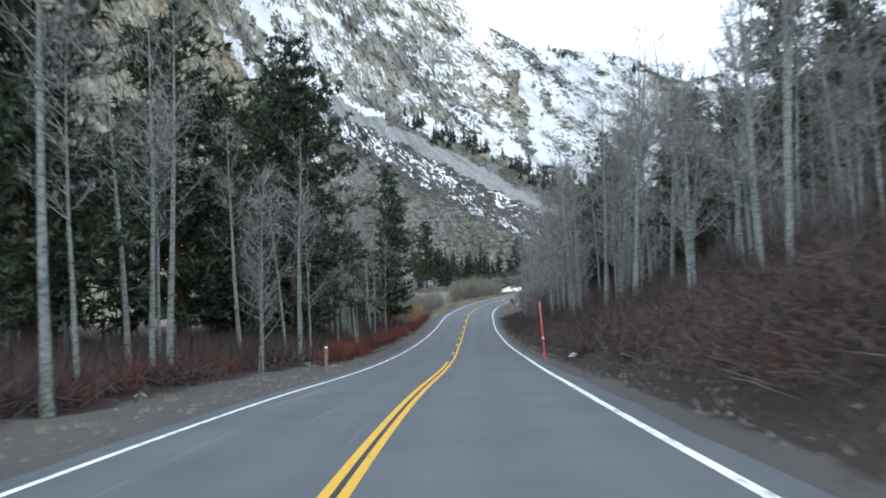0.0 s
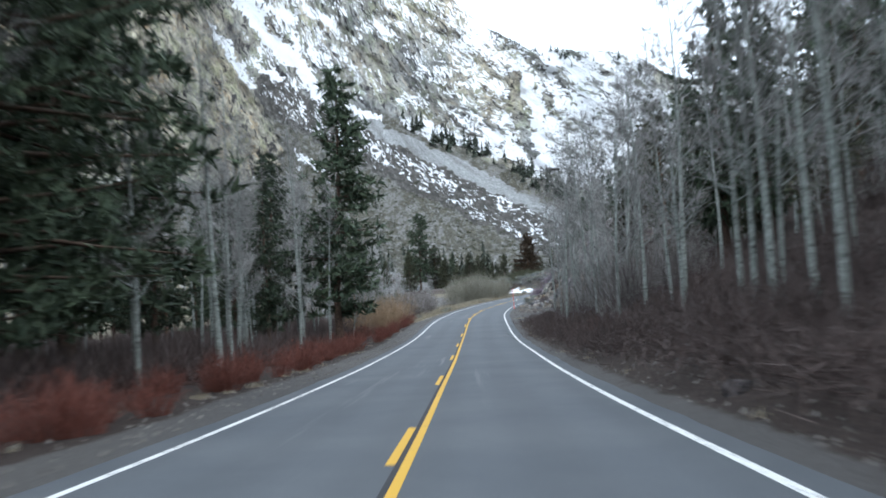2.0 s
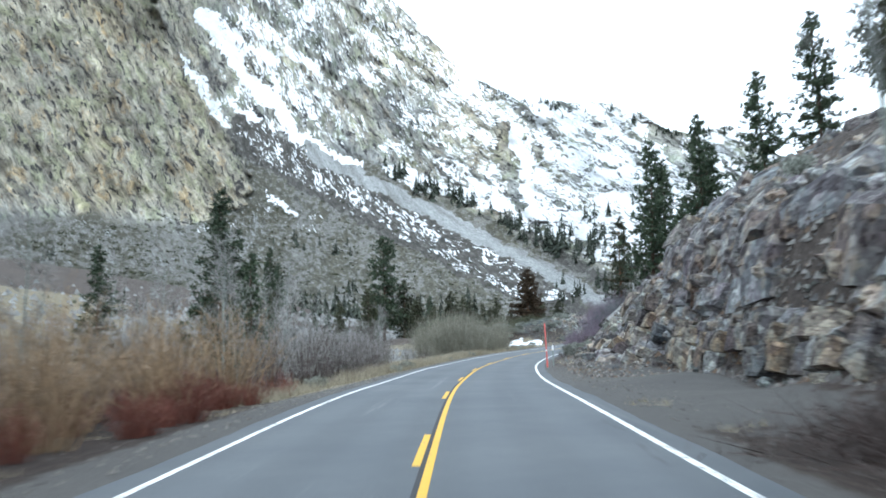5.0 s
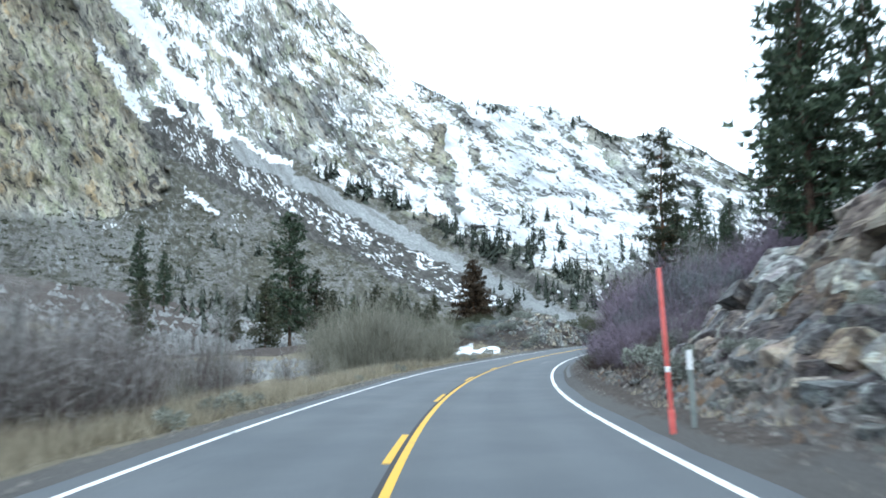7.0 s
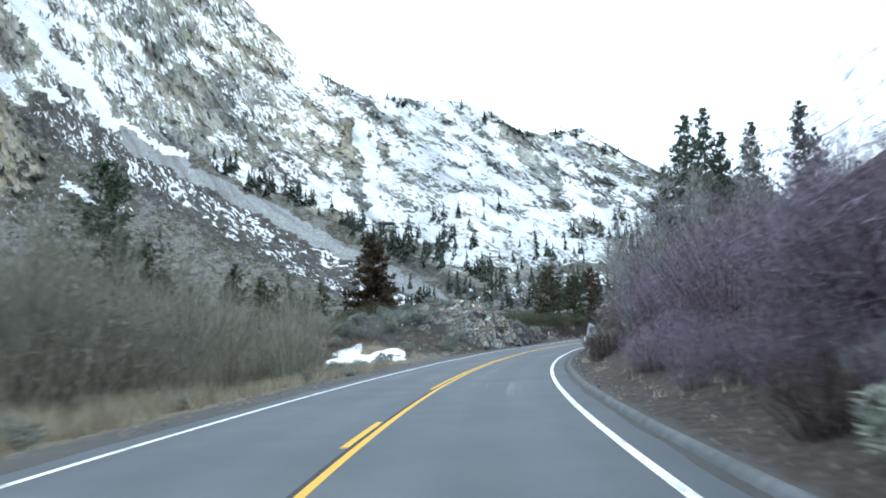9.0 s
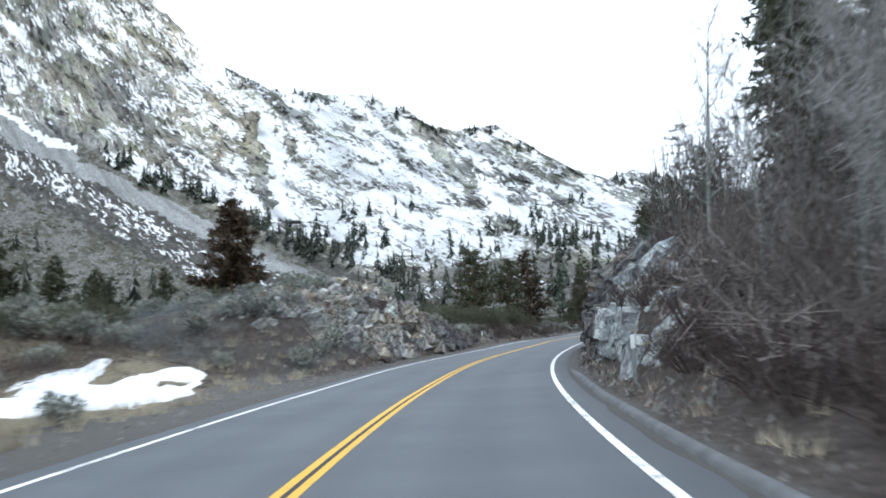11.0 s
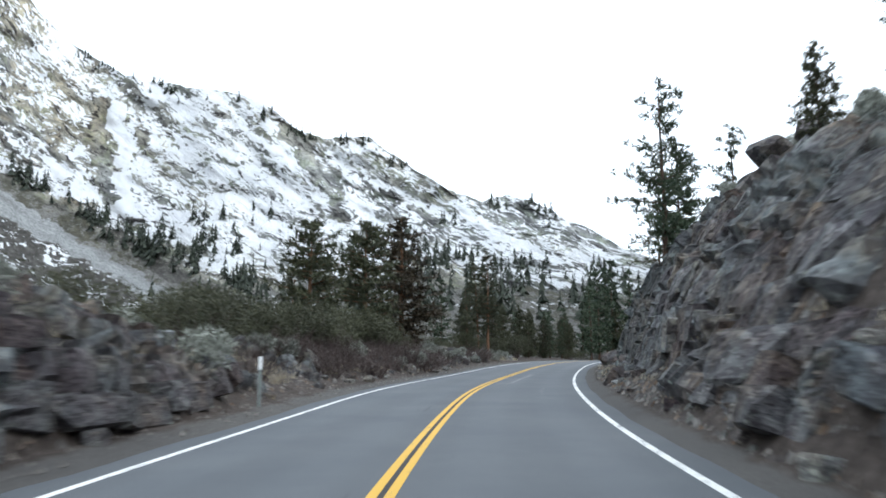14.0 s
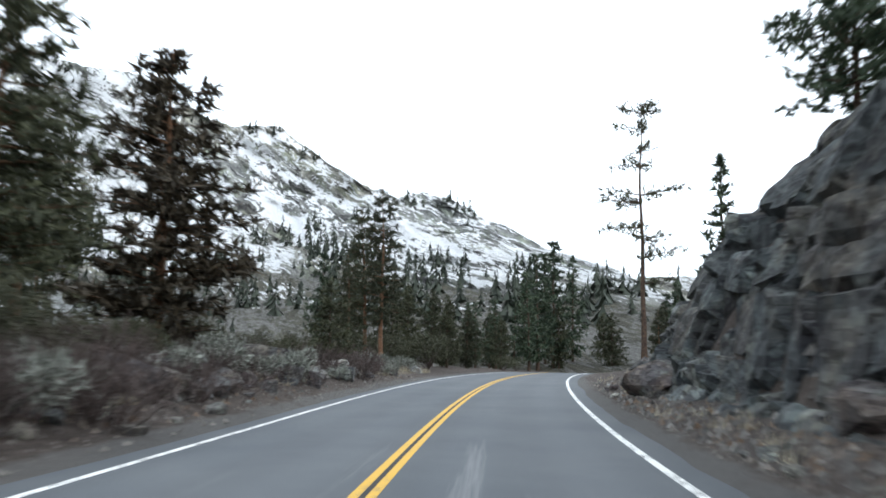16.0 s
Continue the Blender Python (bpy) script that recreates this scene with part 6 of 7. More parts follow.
wall_left = rock_face("rock_outcrop", 223, 249, -1, 4.7, 13.5, M_ROCK_PALE, "broken layered rock bank with lichen", 151, 0.16, (1.2, 0.55), 0.25, 0.85, 0.06)
wall_dark = rock_face("rock_outcrop", 243.5, 265, -1, 4.7, 13.5, M_ROCK_BROWN, "dark purple-brown layered rock bank", 156, 0.16, (1.2, 0.55), 0.25, 0.85, 0.06)
bank_left = rock_face("rock_bank", 263, 322, -1, 4.9, 10, M_ROCK_BROWN, "low stony bank beneath brush", 171, 0.17, (0.9, 0.45), 0.4)
CUT_GREY = [block_mesh(300 + i, 0.5, 0.5, 0.5, M_BLOCK_GREY, 0.64) for i in range(7)]
CUT_DARK = [block_mesh(310 + i, 0.5, 0.5, 0.5, M_BLOCK_DARK, 0.66) for i in range(7)]
CUT_SLATE = [block_mesh(360 + i, 0.5, 0.5, 0.5, M_BLOCK_SLATE, 0.66) for i in range(6)]
CUT_TAN = [block_mesh(370 + i, 0.5, 0.5, 0.5, M_BLOCK_TAN, 0.78) for i in range(6)]
CUT_SLAB = [block_mesh(380 + i, 0.5, 0.5, 0.5, M_BLOCK_SLAB, 0.70) for i in range(6)]
CUT_PALE = [block_mesh(320 + i, 0.5, 0.5, 0.5, M_BLOCK_PALE, 0.80) for i in range(8)]
CHUNK_DARK = [block_mesh(350 + i, 0.55, 0.42, 0.36, M_BLOCK_DARK) for i in range(4)]
courses_on(wall_right, (0.5, 1.3), (0.7, 2.4), 0.9, 501, 0.1, 9.0, 0.5, 0.0, CUT_GREY)
courses_on(wall_middle, (0.45, 1.1), (0.5, 1.9), 0.8, 506, 0.1, 9.0, 0.45, 0.02, CUT_DARK)
courses_on(wall_bend, (0.5, 1.3), (0.8, 3.0), 0.9, 502, 0.1, 9.0, 0.35, 0.04, CUT_DARK)
courses_on(wall_end, (0.6, 1.6), (0.9, 3.2), 0.9, 508, 0.1, 9.0, 0.5, 0.0, CUT_SLATE)
courses_on(outcrop, (0.5, 1.1), (0.7, 2.6), 1.0, 503, 1.0, 4.6, 0.15, 0.25, CUT_TAN + CUT_TAN + CUT_DARK)
courses_on(outcrop, (1.5, 3.0), (1.6, 4.6), 1.3, 504, 4.6, 13.0, 0.3, 0.05, CUT_SLAB)
courses_on(wall_left, (0.35, 0.95), (0.5, 1.9), 0.95, 505, 0.1, 5.0, 0.2, 0.15, CUT_PALE, 0.25)
courses_on(wall_dark, (0.35, 0.85), (0.5, 1.9), 0.95, 507, 0.1, 5.0, 0.25, 0.12, CUT_DARK, 0.25)
blocks_on(bank_left, 240, CHUNK_DARK, (0.3, 1.1), 0.15, 404)


# ---- loose stones ----
def boulder_mesh(seed, flat, mat):
    """A stone split by a few flat joints."""
    g = np.random.default_rng(seed)
    bm = bmesh.new()
    bmesh.ops.create_icosphere(bm, subdivisions=2, radius=1.0)
    cuts = unit(g.normal(size=(9, 3)))
    depth = g.uniform(0.55, 0.85, 9)
    for v in bm.verts:
        p = np.array(v.co)
        for c, k in zip(cuts, depth):
            over = p @ c - k
            if over > 0:
                p = p - c * over
        p = p * np.array([1.0, g.uniform(0.98, 1.02) * 0.85, flat]) + g.normal(size=3) * 0.015
        v.co = p
    me = bpy.data.meshes.new("boulder")
    bm.to_mesh(me)
    bm.free()
    me.materials.append(mat)
    return me


STONES = [boulder_mesh(200 + i, 0.55 + 0.08 * i, M_BLOCK_DARK if i == 1 else M_BLOCK_PALE) for i in range(3)] + [block_mesh(340 + i, 0.8, 0.7, 0.38 + 0.07 * i, M_BLOCK_PALE if i % 2 else M_BLOCK_DARK) for i in range(5)]


def boulder(s, d, size, label="angular grey stone lying beside the road", form=None):
    ob = tagged(new("boulder", form or R.choice(STONES)), label, "boulder", "fallen stones")
    ob.matrix_basis = spot(s, d, turn(), size, -0.22 * size, 1.0, (R.uniform(-12, 12), R.uniform(-12, 12)))
    return ob


for _ in range(70):
    s = R.uniform(216, 312)
    boulder(s, R.uniform(4.7, 5.9), R.uniform(0.08, 0.3))
for _ in range(45):
    boulder(R.uniform(224, 300), -R.uniform(4.6, 5.8), R.uniform(0.08, 0.34))
for _ in range(60):
    s = R.uniform(108, 158)
    boulder(s, float(np.interp(s, [104, 126, 138, 162], [9.8, 9.4, 6.0, 5.8])) + abs(R.gauss(0, 1.3)), R.uniform(0.1, 0.45))
for s, d, z in ((231, -6.2, 0.95), (233.5, -5.6, 0.6), (235.5, -6.4, 0.8), (238, -5.5, 0.55), (240, -5.7, 0.7), (243, -5.4, 0.5), (229, -6.6, 0.6)):
    boulder(s, d, z, "large pale block fallen from the bank")
for s, d, z in ((139, 8.2, 0.6), (141, 9.0, 0.7), (143.5, 8.6, 0.55), (137, 9.6, 0.7), (135, 9.9, 0.5), (146, 7.8, 0.4), (131, 10.2, 0.55), (127, 10.0, 0.45)):
    boulder(s, d, z, "large pale granite block below the outcrop")
for s, d, z in ((300, 5.9, 1.25), (304, 6.3, 0.7), (286, 6.4, 0.8), (283, 6.2, 0.55)):
    boulder(s, d, z, "dark rounded block at the foot of the rock wall", STONES[1])
for s, d, z in ((278.5, 13.0, 1.5), (275.8, 13.8, 1.0)):
    boulder(s, d, z, "large dark rounded boulder on the crest of the wall", STONES[1])
for s, d, z in ((4, -8.6, 0.35), (13, -8.2, 0.22), (30, -7.0, 0.2), (41, 5.2, 0.25), (90, 5.6, 0.3), (92, 6.2, 0.25), (98, 9.5, 0.5), (101, 10.4, 0.7), (103, 11.2, 0.9), (325, -5.9, 0.55), (318, -5.8, 0.4)):
    boulder(s, d, z)


def scatter_mesh(name, spots, size, seed):
    """Many small stones in one mesh."""
    g = np.random.default_rng(seed)
    s, d = spots
    x, y, z = at(s, d, land(s, d))
    n = len(s)
    r = size * g.uniform(0.4, 1.6, n) ** 1.5
    tet = np.array([[1, 0, -0.3], [-0.5, 0.87, -0.3], [-0.5, -0.87, -0.3], [0.1, 0.1, 0.75]])
    pts = tet[None] * g.uniform(0.6, 1.3, (n, 4, 1))
    a = g.uniform(0, 6.28, n)
    c, sn = np.cos(a)[:, None], np.sin(a)[:, None]
    px, py = pts[..., 0] * c - pts[..., 1] * sn, pts[..., 0] * sn + pts[..., 1] * c
    v = np.stack([px, py, pts[..., 2]], -1) * r[:, None, None] + np.stack([x, y, z], -1)[:, None]
    f = np.array([[0, 1, 3], [1, 2, 3], [2, 0, 3]])
    return mesh_from(name, v.reshape(-1, 3), (np.arange(n)[:, None, None] * 4 + f).reshape(-1, 3), False)


G = np.random.default_rng(8)
n = 5200
d_right = 4.5 + np.abs(G.normal(0, 1.1, n))
thing("gravel", scatter_mesh("gravel", (G.uniform(-10, 320, n), d_right), 0.045, 1), M_STONE, "loose gravel along the right verge", "gravel", kind="stuff")
thing("gravel", scatter_mesh("gravel", (G.uniform(-10, 320, n), -4.1 - np.abs(G.normal(0, 1.2, n))), 0.04, 2), M_STONE, "loose gravel along the left verge", "gravel", kind="stuff")


def debris_spots(k):
    s = G.uniform(104, 162, k)
    return s, np.interp(s, [104, 126, 138, 162], [10.0, 9.6, 5.6, 5.6]) + np.abs(G.normal(0, 2.8, k))


thing("rock_debris", scatter_mesh("rock_debris", debris_spots(8000), 0.13, 3), M_RUBBLE, "broken stones on the slope above the turnout", "rubble", kind="stuff")
thing("rock_debris", scatter_mesh("rock_debris", (G.uniform(205, 315, 6000), 4.7 + np.abs(G.normal(0, 1.2, 6000))), 0.085, 4), M_RUBBLE, "broken stones at the foot of the rock wall", "rubble", kind="stuff")
thing("rock_debris", scatter_mesh("rock_debris", (G.uniform(220, 320, 2600), -4.8 - np.abs(G.normal(0, 2.2, 2600))), 0.08, 5), M_RUBBLE, "broken stones below the left bank", "rubble", kind="stuff")


n = 4200
thing("boulder_field", scatter_mesh("boulder_field", (G.uniform(158, 204, n), -19 - np.abs(G.normal(0, 17, n))), 0.34, 8), M_STONE_PALE, "pale broken stones on the valley floor", "boulders", kind="stuff")
n = 2600
thing("boulder_field", scatter_mesh("boulder_field", (G.uniform(185, 300, n), -48 - np.abs(G.normal(0, 30, n))), 0.75, 6), M_STONE_PALE, "pale grey boulder field across the valley floor", "boulders", kind="stuff")


# ---- dry grass ----
def grass_mesh(name, s, d, tall, seed, blades=26):
    g = np.random.default_rng(seed)
    x, y, z = at(s, d, land(s, d))
    n = len(s)
    root = np.repeat(np.stack([x, y, z], -1), blades, 0) + g.normal(size=(n * blades, 3)) * np.array([0.12, 0.12, 0])
    way = unit(g.normal(size=(n * blades, 3)) * 0.42 + np.array([0, 0, 1.0])) * g.uniform(0.4, 1.2, (n * blades, 1)) * tall
    geo = Geo()
    geo.slivers(root, way, 0.018, g)
    return geo.mesh(name)


n = 700
thing("dry_grass", grass_mesh("dry_grass", G.uniform(112, 205, n), -5.6 - np.abs(G.normal(0, 1.5, n)), 0.55, 1), M_GRASS, "tall dry straw-coloured grass at the road's edge", "grass", kind="stuff")
n = 1500
thing("dry_grass", grass_mesh("dry_grass", G.uniform(134, 184, n), -6.3 - np.abs(G.normal(0, 2.6, n)), 0.8, 7), M_GRASS, "high pale dry grass before the willows", "grass", kind="stuff")
n = 900
thing("dry_grass", grass_mesh("dry_grass", G.uniform(205, 330, n), -5.6 - np.abs(G.normal(0, 3, n)), 0.35, 2), M_GRASS, "thin dry grass among sagebrush", "grass", kind="stuff")
n = 110
thing("dry_grass", grass_mesh("dry_grass", G.uniform(-10, 110, n), np.where(G.uniform(size=n) < 0.3, 4.6 + np.abs(G.normal(0, 0.6, n)), -5.4 - np.abs(G.normal(0, 1.2, n))), 0.16, 3), M_GRASS, "short dry grass on the forest verge", "grass", kind="stuff")
n = 130
thing("dry_grass", grass_mesh("dry_grass", G.uniform(136, 320, n), 5.0 + np.abs(G.normal(0, 1.2, n)), 0.28, 4), M_GRASS, "short dry grass below the rock", "grass", kind="stuff")

# ---- trees far up the valley ----
def far_trees(name, places, seed, label, mat):
    """Slim ragged conifers, far off, in one mesh."""
    g = np.random.default_rng(seed)
    geo = Geo()
    for x, y, z, h in places:
        n = 34
        u = g.uniform(0, 1, n)
        r = h * 0.25 * (1 - u) * g.uniform(0.6, 1.3, n) + 0.02 * h
        a = g.uniform(0, 6.28, n)
        base = np.stack([np.full(n, x), np.full(n, y), z + h * (0.06 + 0.92 * u)], 1)
        way = np.stack([np.cos(a) * r, np.sin(a) * r, -0.7 * r], 1)
        side = np.stack([-np.sin(a), np.cos(a), 0 * a], 1) * (r * 0.45)[:, None]
        up = np.array([0, 0, 1]) * (h * 0.10)
        v = np.stack([base + up, base + way - side, base + way + side], 1)
        geo.add(v.reshape(-1, 3), np.arange(n * 3))
        geo.tube(np.array([[x, y, z - 1], [x, y, z + h]]), [h * 0.02, h * 0.004], 3)
    thing(name, geo.mesh(name), mat, label, "trees", kind="stuff")


W3 = np.stack([wx, wy, wz], -1)


def on_slope(a, e):
    i = np.argmin(np.abs(az1 - a))
    j = np.argmin(np.abs(true_el[:200, i] - e))
    return W3[j, i]


Q = rnd(9)
belt = []
BELT = ([-5, -2.9, 1.5, 5.4, 9.3, 13.1, 16], [12.4, 11.4, 10.0, 7.8, 5.9, 4.5, 4.2])
clumps = []
for _ in range(32):
    a = -4.2 + 19 * Q.random() ** 0.8
    clumps.append((a, float(np.interp(a, *BELT)) + 0.1 + abs(Q.gauss(0, 0.35)), 0.4, 1.0))
for _ in range(44):
    a = Q.uniform(6, 36)
    clumps.append((a, float(np.interp(a, [6, 14, 22, 36], [7.2, 5.6, 5.2, 4.0])) + abs(Q.gauss(0, 1.0)), 0.6, 0.85))
for _ in range(10):
    a = Q.uniform(2.8, 5.6)
    clumps.append((a, float(np.interp(a, SKY_AZ, SKY_EL)) - 0.15, 0.25, 0.42))
for _ in range(8):
    a = Q.choice((16.2, 17.0, 18.0, 19.2, 20.4)) + Q.gauss(0, 0.3)
    clumps.append((a, float(np.interp(a, SKY_AZ, SKY_EL)) - 0.15, 0.3, 0.45))
for _ in range(9):
    a = Q.choice((8, 11, 13.5, 22, 24.6, 27.2, 28.5, 30, 32)) + Q.gauss(0, 0.6)
    clumps.append((a, float(np.interp(a, SKY_AZ, SKY_EL)) - 0.1 - abs(Q.gauss(0, 0.4)), 0.5, 0.6))
for _ in range(14):
    a = Q.uniform(19, 26)
    clumps.append((a, Q.uniform(6.0, 10.5), 0.35, 0.8))
for _ in range(22):
    a = Q.uniform(-28, 20)
    clumps.append((a, Q.uniform(1.5, 7.5) * (1 if a < 0 else 0.6), 0.9, 0.8))
for a, e, spread, tall in clumps:
    for _ in range(Q.randint(2, 6)):
        a2 = a + Q.gauss(0, spread)
        p = on_slope(a2, min(e + Q.gauss(0, 0.25), float(np.interp(a2, SKY_AZ, SKY_EL)) - 0.05))
        far = math.hypot(p[0] - HUB[0], p[1] - HUB[1])
        belt.append((p[0], p[1], p[2] - 1, Q.uniform(9, 24) * tall * min(1.0, far / 900)))

def far_shrubs(name, places, seed, label, mat):
    """Rounded bushes on the far slope, in one mesh."""
    g = np.random.default_rng(seed)
    geo = Geo()
    for x, y, z, h in places:
        n = 16
        way = unit(g.normal(size=(n, 3)) + np.array([0, 0, 0.6])) * h * g.uniform(0.5, 1.0, (n, 1))
        geo.slivers(np.array([[x, y, z]]) + g.normal(size=(n, 3)) * h * np.array([0.45, 0.45, 0.1]), way, h * 0.5, g)
    thing(name, geo.mesh(name), mat, label, "shrubs", kind="stuff")


brush_spots = []
for _ in range(1500):
    a = Q.uniform(-29, 9)
    top = float(np.interp(a, [-29, -14, -9, -4, 1, 6, 9], [7.5, 10.6, 12.0, 9.4, 6.4, 3.8, 2.6]))
    e = top * Q.random() ** 0.8
    if e < 1.2:
        continue
    p = on_slope(a, e)
    brush_spots.append((p[0], p[1], p[2] - 0.3, Q.uniform(0.8, 2.6)))
far_shrubs("slope_brush", brush_spots, 5, "dark low bushes scattered over the boulder slope", M_NEEDLE)
# crown shade of these trees is put into their needle colour
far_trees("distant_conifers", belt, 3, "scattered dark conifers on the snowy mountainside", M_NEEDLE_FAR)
wood = []
for _ in range(130):
    a = Q.uniform(-48, 3)
    r = Q.uniform(150, 330)
    wood.append((HUB[0] + r * math.sin(radians(a)), HUB[1] + r * math.cos(radians(a)), Q.uniform(-1, 5) + (r - 170) * 0.06, Q.uniform(5, 11)))
for _ in range(125):
    a = Q.uniform(8, 36)
    p = on_slope(a, 2.5 + 1.9 * Q.random())
    wood.append((p[0], p[1], p[2] - 0.5, Q.uniform(6, 13)))
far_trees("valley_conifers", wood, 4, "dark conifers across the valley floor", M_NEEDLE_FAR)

# ---- road furniture ----
M_RED_POLE = mat_simple("faded_red_paint", (0.50, 0.085, 0.075), (0.66, 0.16, 0.14), 5, 0.6)
M_POST = mat_simple("grey_green_post", (0.16, 0.185, 0.18), (0.27, 0.30, 0.285), 6, 0.7)
M_REFLECT = mat_simple("white_reflective_sheet", (0.72, 0.73, 0.74), (0.86, 0.86, 0.86), 8, 0.4)
M_WOODPOST = mat_simple("weathered_wood", (0.17, 0.16, 0.145), (0.33, 0.31, 0.28), 10, 0.9, 0.5)


def box_mesh(name, sx, sy, z0, z1, bevel=0.006):
    bm = bmesh.new()
    bmesh.ops.create_cube(bm, size=1.0)
    for v in bm.verts:
        v.co = (v.co.x * sx, v.co.y * sy, z0 + (v.co.z + 0.5) * (z1 - z0))
    bmesh.ops.bevel(bm, geom=list(bm.edges), offset=bevel, segments=2, affect="EDGES")
    me = bpy.data.meshes.new(name)
    bm.to_mesh(me)
    bm.free()
    return me


def rod_mesh(name, r, z0, z1, top=None):
    geo = Geo()
    geo.tube(np.array([[0, 0, z0], [0, 0, (z0 + z1) / 2], [0, 0, z1], [0, 0, z1 + 0.004]]), [r, r, top or r, 0.001], 12)
    return geo.mesh(name, True)


def snow_pole(s, d, height, tip):
    ob = tagged(new("snow_pole"), "tall faded red snow pole with a white band", "snow pole", "snow poles")
    pole = part("pole", rod_mesh("pole", 0.042, -0.3, height, 0.036), M_RED_POLE, ob)
    part("band", rod_mesh("band", 0.045, height * 0.36, height * 0.36 + 0.09), M_REFLECT, pole, "white reflective band")
    part("foot_peg", rod_mesh("foot_peg", 0.055, -0.3, 0.35), M_RED_POLE, ob)
    ob.matrix_basis = spot(s, d, heading(s), tip=tip)


snow_pole(25.5, 4.15, 2.5, (0, -3.0))
snow_pole(137.3, 4.25, 2.65, (0, -2.0))


def marker_post(s, d, height, tip=(0, 0)):
    ob = tagged(new("marker_post"), "slim grey-green marker post with a white reflector", "marker post", "marker posts")
    post = part("post", box_mesh("post", 0.09, 0.022, -0.3, height), M_POST, ob)
    part("reflector", box_mesh("reflector", 0.096, 0.03, height - 0.32, height + 0.004), M_REFLECT, post, "white reflective sheet")
    ob.matrix_basis = spot(s, d, heading(s), tip=tip)


marker_post(137.4, 4.62, 1.25, (0, -1))
marker_post(211, 5.15, 1.15)
marker_post(259.2, -4.6, 1.2)
old = tagged(new("wooden_post"), "short weathered wooden post at the forest edge", "post")
part("post", box_mesh("post", 0.13, 0.13, -0.3, 1.0, 0.02), M_WOODPOST, old)
part("cap", box_mesh("cap", 0.135, 0.135, 0.93, 1.005, 0.02), M_REFLECT, old, "pale worn top")
old.matrix_basis = spot(24, -5.0, 10, tip=(3, 2))

# ---- asphalt dike on the inside of the bend ----
M_DIKE = mat_simple("grey_asphalt_dike", (0.075, 0.078, 0.081), (0.15, 0.153, 0.156), 3, 0.85, 0.4)
sd = np.arange(158, 222, 1.0)
hump = np.array([(-0.13, -0.05), (-0.09, 0.03), (-0.03, 0.08), (0.04, 0.085), (0.10, 0.03), (0.15, -0.06)])
dx, dy, dz = at(sd[:, None], 4.32 + hump[None, :, 0] + 0.05 * fbm(sd / 5, 3.3, 0, 3, 12)[:, None], (hump[None, :, 1] * ease(0, 5, sd - 158)[:, None] * ease(0, 5, 221 - sd)[:, None]))
thing("asphalt_dike", mesh_from("asphalt_dike", np.stack([dx, dy, dz], -1), grid_faces(len(sd), 6), True), M_DIKE, "low rounded grey asphalt kerb along the bend", "kerb", kind="structure")

# ---- snow ----
def snow_patch(s0, s1, d0, d1, seed, label, cover=0.1):
    ss, dd = np.meshgrid(np.arange(s0, s1, min(0.22, (s1 - s0) / 14)), np.arange(d0, d1, min(0.22, (d1 - d0) / 10)), indexing="ij")
    u, w = (ss - s0) / (s1 - s0) * 2 - 1, (dd - d0) / (d1 - d0) * 2 - 1
    edge = 1 - (np.abs(u) ** 2.4 + np.abs(w) ** 2.4) + 1.5 * fbm(ss / 2.2, dd / 1.3, 0, 4, seed) + cover
    h = min(0.20, 0.25 * (d1 - d0)) * ease(0.0, 0.45, edge) - 0.25 * ease(0.10, -0.1, edge) + 0.05 * fbm(ss, dd, 1, 3, seed)
    x, y, z = at(ss, dd, land(ss, dd) + h - 0.04)
    thing("snow_patch", mesh_from("snow_patch", np.stack([x, y, z], -1), grid_faces(*ss.shape), True), M_SNOW, label, "snow", kind="structure")


snow_patch(208, 220.5, -12.3, -7.4, 5, "melting white snow patch beside the road", -0.38)
snow_patch(23.7, 25.0, 4.95, 5.5, 6, "small dirty snow remnant at the verge", -0.15)

# ---- fallen wood ----
def log(s, d, length, r, turn_deg, rise, seed, lift):
    g = np.random.default_rng(seed)
    geo = Geo()
    t = np.linspace(0, 1, 9)
    line = np.stack([t * length, 0.06 * np.cumsum(g.normal(size=9)), rise * t * length], 1)
    geo.tube(line, r * (1 - 0.6 * t), 8)
    for _ in range(5):
        k = g.integers(2, 8)
        way = unit(g.normal(size=3)) * g.uniform(0.2, 0.7)
        geo.tube(np.stack([line[k], line[k] + way * 0.6, line[k] + way + np.array([0, 0, 0.1])]), [r * 0.25, r * 0.15, 0.006], 4)
    ob = thing("fallen_log", geo.mesh("fallen_log", True), M_DEAD_WOOD, "grey weathered fallen log among the brush", "log", "fallen logs")
    ob.matrix_basis = spot(s, d, turn_deg) @ Matrix.Translation((0, 0, lift))


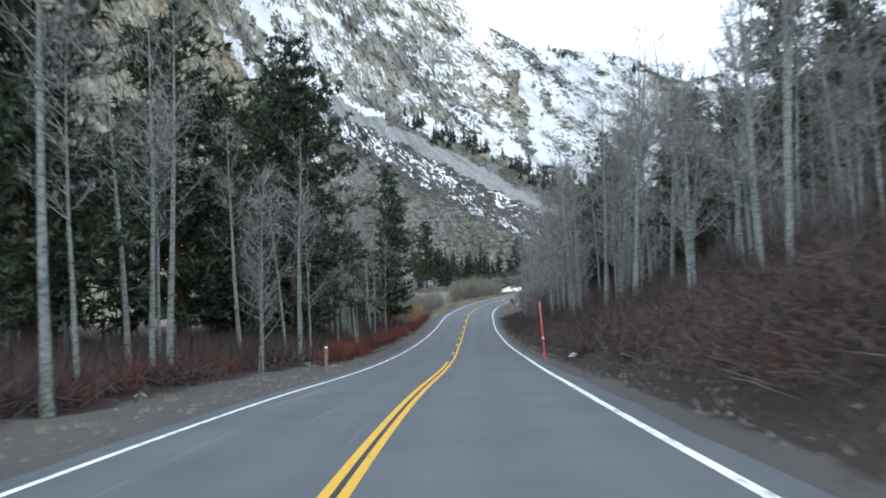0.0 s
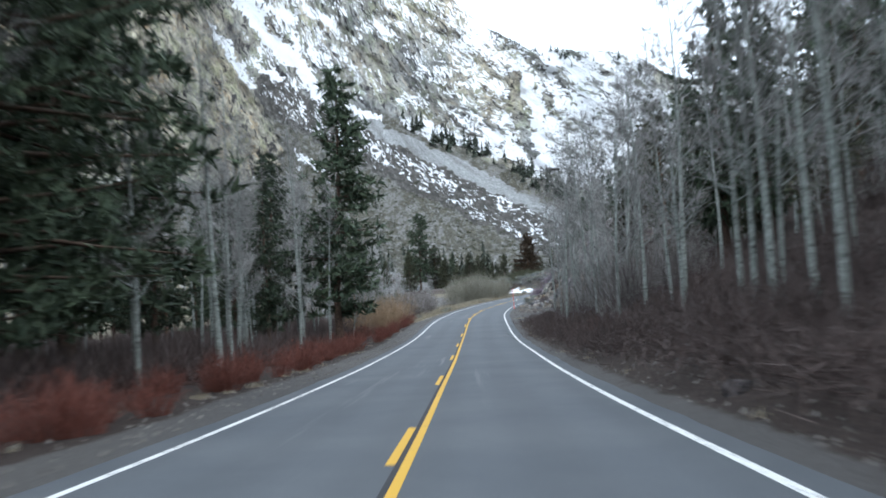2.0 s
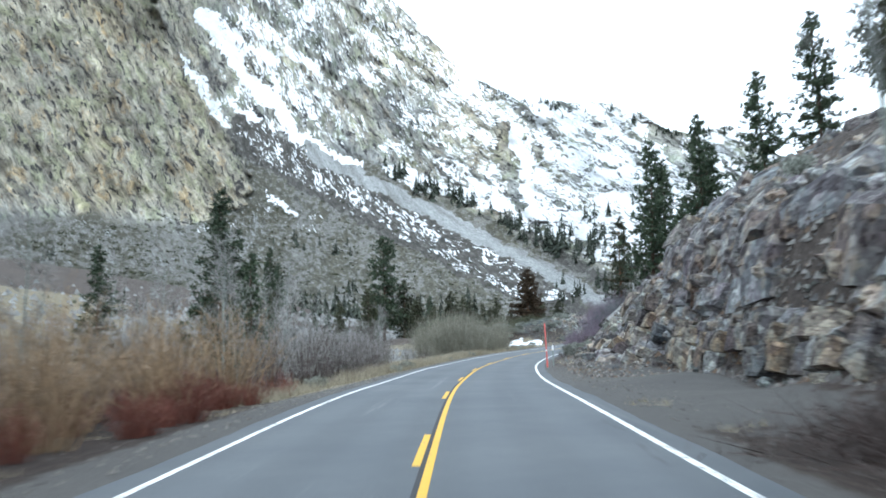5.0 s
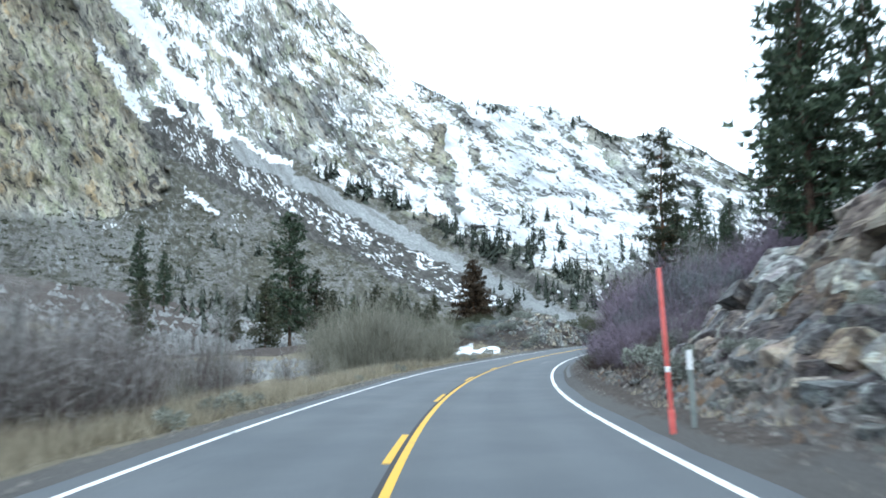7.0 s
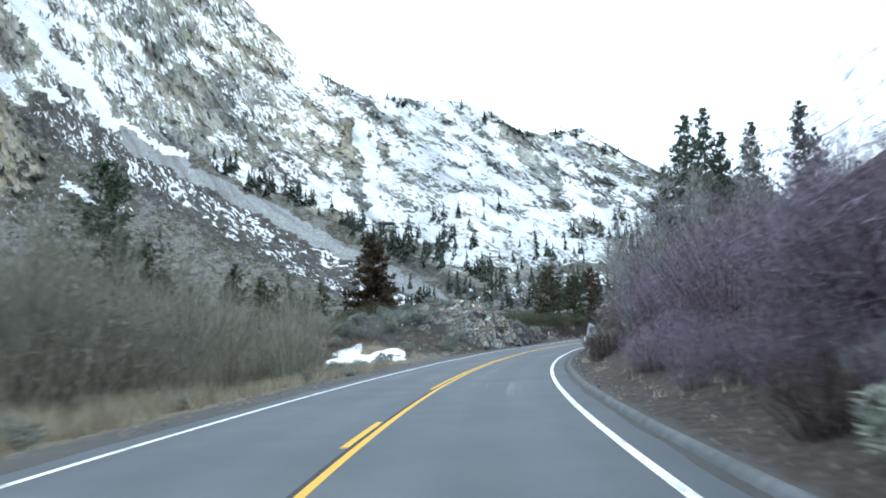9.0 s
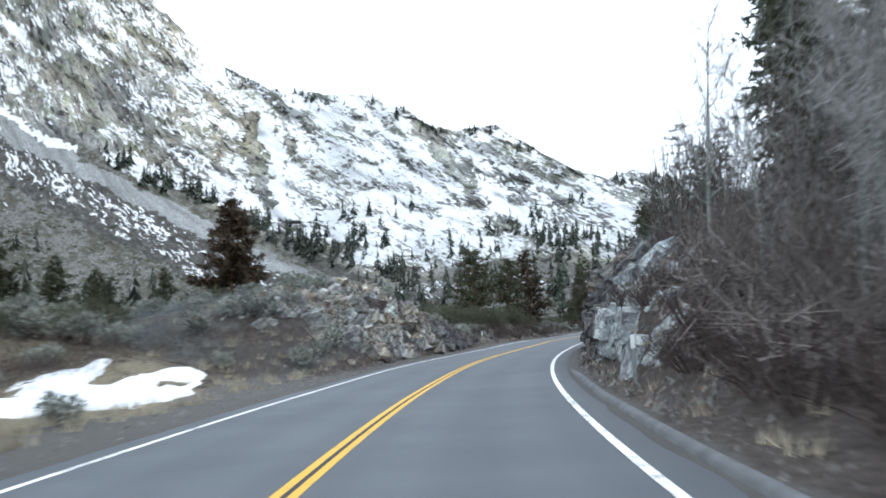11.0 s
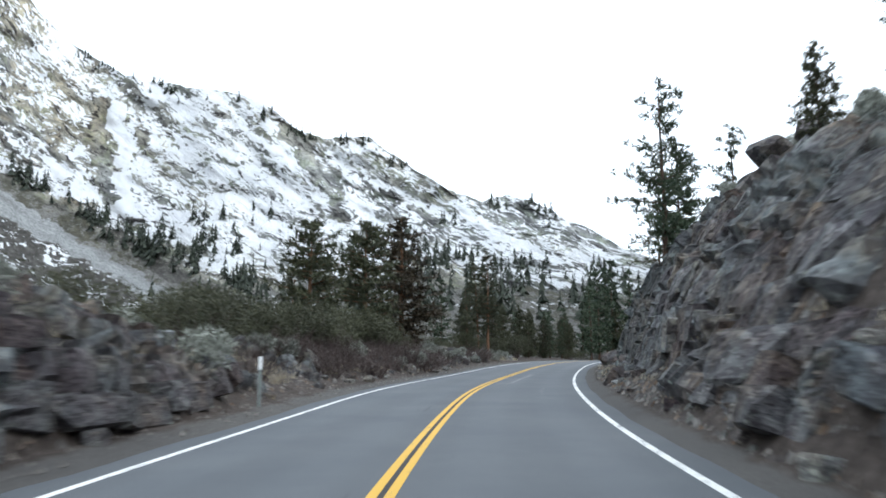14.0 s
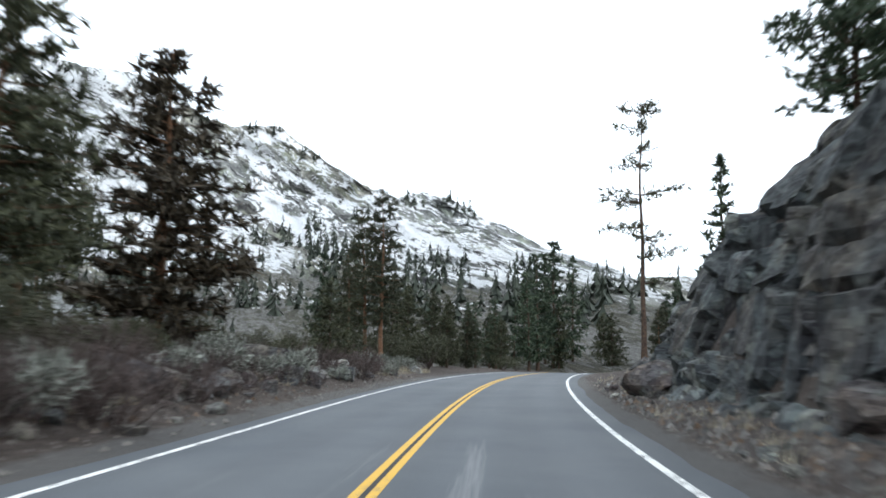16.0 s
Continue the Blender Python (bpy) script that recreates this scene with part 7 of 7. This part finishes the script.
log(284.5, -9.0, 5.0, 0.11, 75, 0.02, 1, 0.35)
log(292, -6.8, 2.6, 0.09, 60, -0.04, 2, 0.2)
log(36, 9.5, 3.4, 0.10, 20, 0.05, 3, 0.15)
log(60, 8.8, 3.0, 0.09, 100, -0.1, 4, 0.2)
log(12, -9.6, 2.2, 0.08, 160, 0.05, 5, 0.12)


# ---- rubble and brush close to the lanes ----
R = rnd(77)
thing("rock_debris", scatter_mesh("rock_debris", (G.uniform(122, 162, 3600), 5.2 + np.abs(G.normal(0, 2.0, 3600))), 0.085, 7), M_RUBBLE, "scattered broken stones on the turnout's edge", "rubble", kind="stuff")
for _ in range(34):
    boulder(R.uniform(128, 158), 5.3 + abs(R.gauss(0, 1.6)), R.uniform(0.09, 0.28))
for _ in range(26):
    boulder(R.uniform(281, 312), -R.uniform(5.2, 8.2), R.uniform(0.25, 0.75), "grey stone bedded in the brushy bank")
for _ in range(15):
    stand(R.choice(TALL), R.uniform(134, 149), -R.uniform(7.0, 10.5), turn(), R.uniform(0.6, 0.95))
for _ in range(30):
    stand(R.choice(BROWN), R.uniform(20, 50), 5.6 + abs(R.gauss(0, 2.6)), turn(), R.uniform(0.6, 1.2))
for _ in range(40):
    stand(R.choice(BROWN), R.uniform(64, 92), 5.6 + abs(R.gauss(0, 3.2)), turn(), R.uniform(0.6, 1.2))
for _ in range(24):
    boulder(R.uniform(284, 311), -R.uniform(5.6, 7.4), R.uniform(0.45, 0.95), "dark angular block in the low roadside bank")
for _ in range(16):
    stand(R.choice(GREEN), R.uniform(286, 312), -R.uniform(7.2, 9.5), turn(), R.uniform(0.4, 0.7), label="low dark olive bush above the bank")

# ---- prototypes that found no place ----
for ob in (*PINES, *FAR_PINES, *ASPENS, *RED, *TAN, *TALL, *PALE, *PURPLE, *GREYISH, *BROWN, *SAGE, *GREEN, SNAGGY, SCRAGGY, RUSTY, DARKCONE, BROADPINE):
    if ob.name not in USED:
        for o in (*ob.children_recursive, ob):
            bpy.data.objects.remove(o)
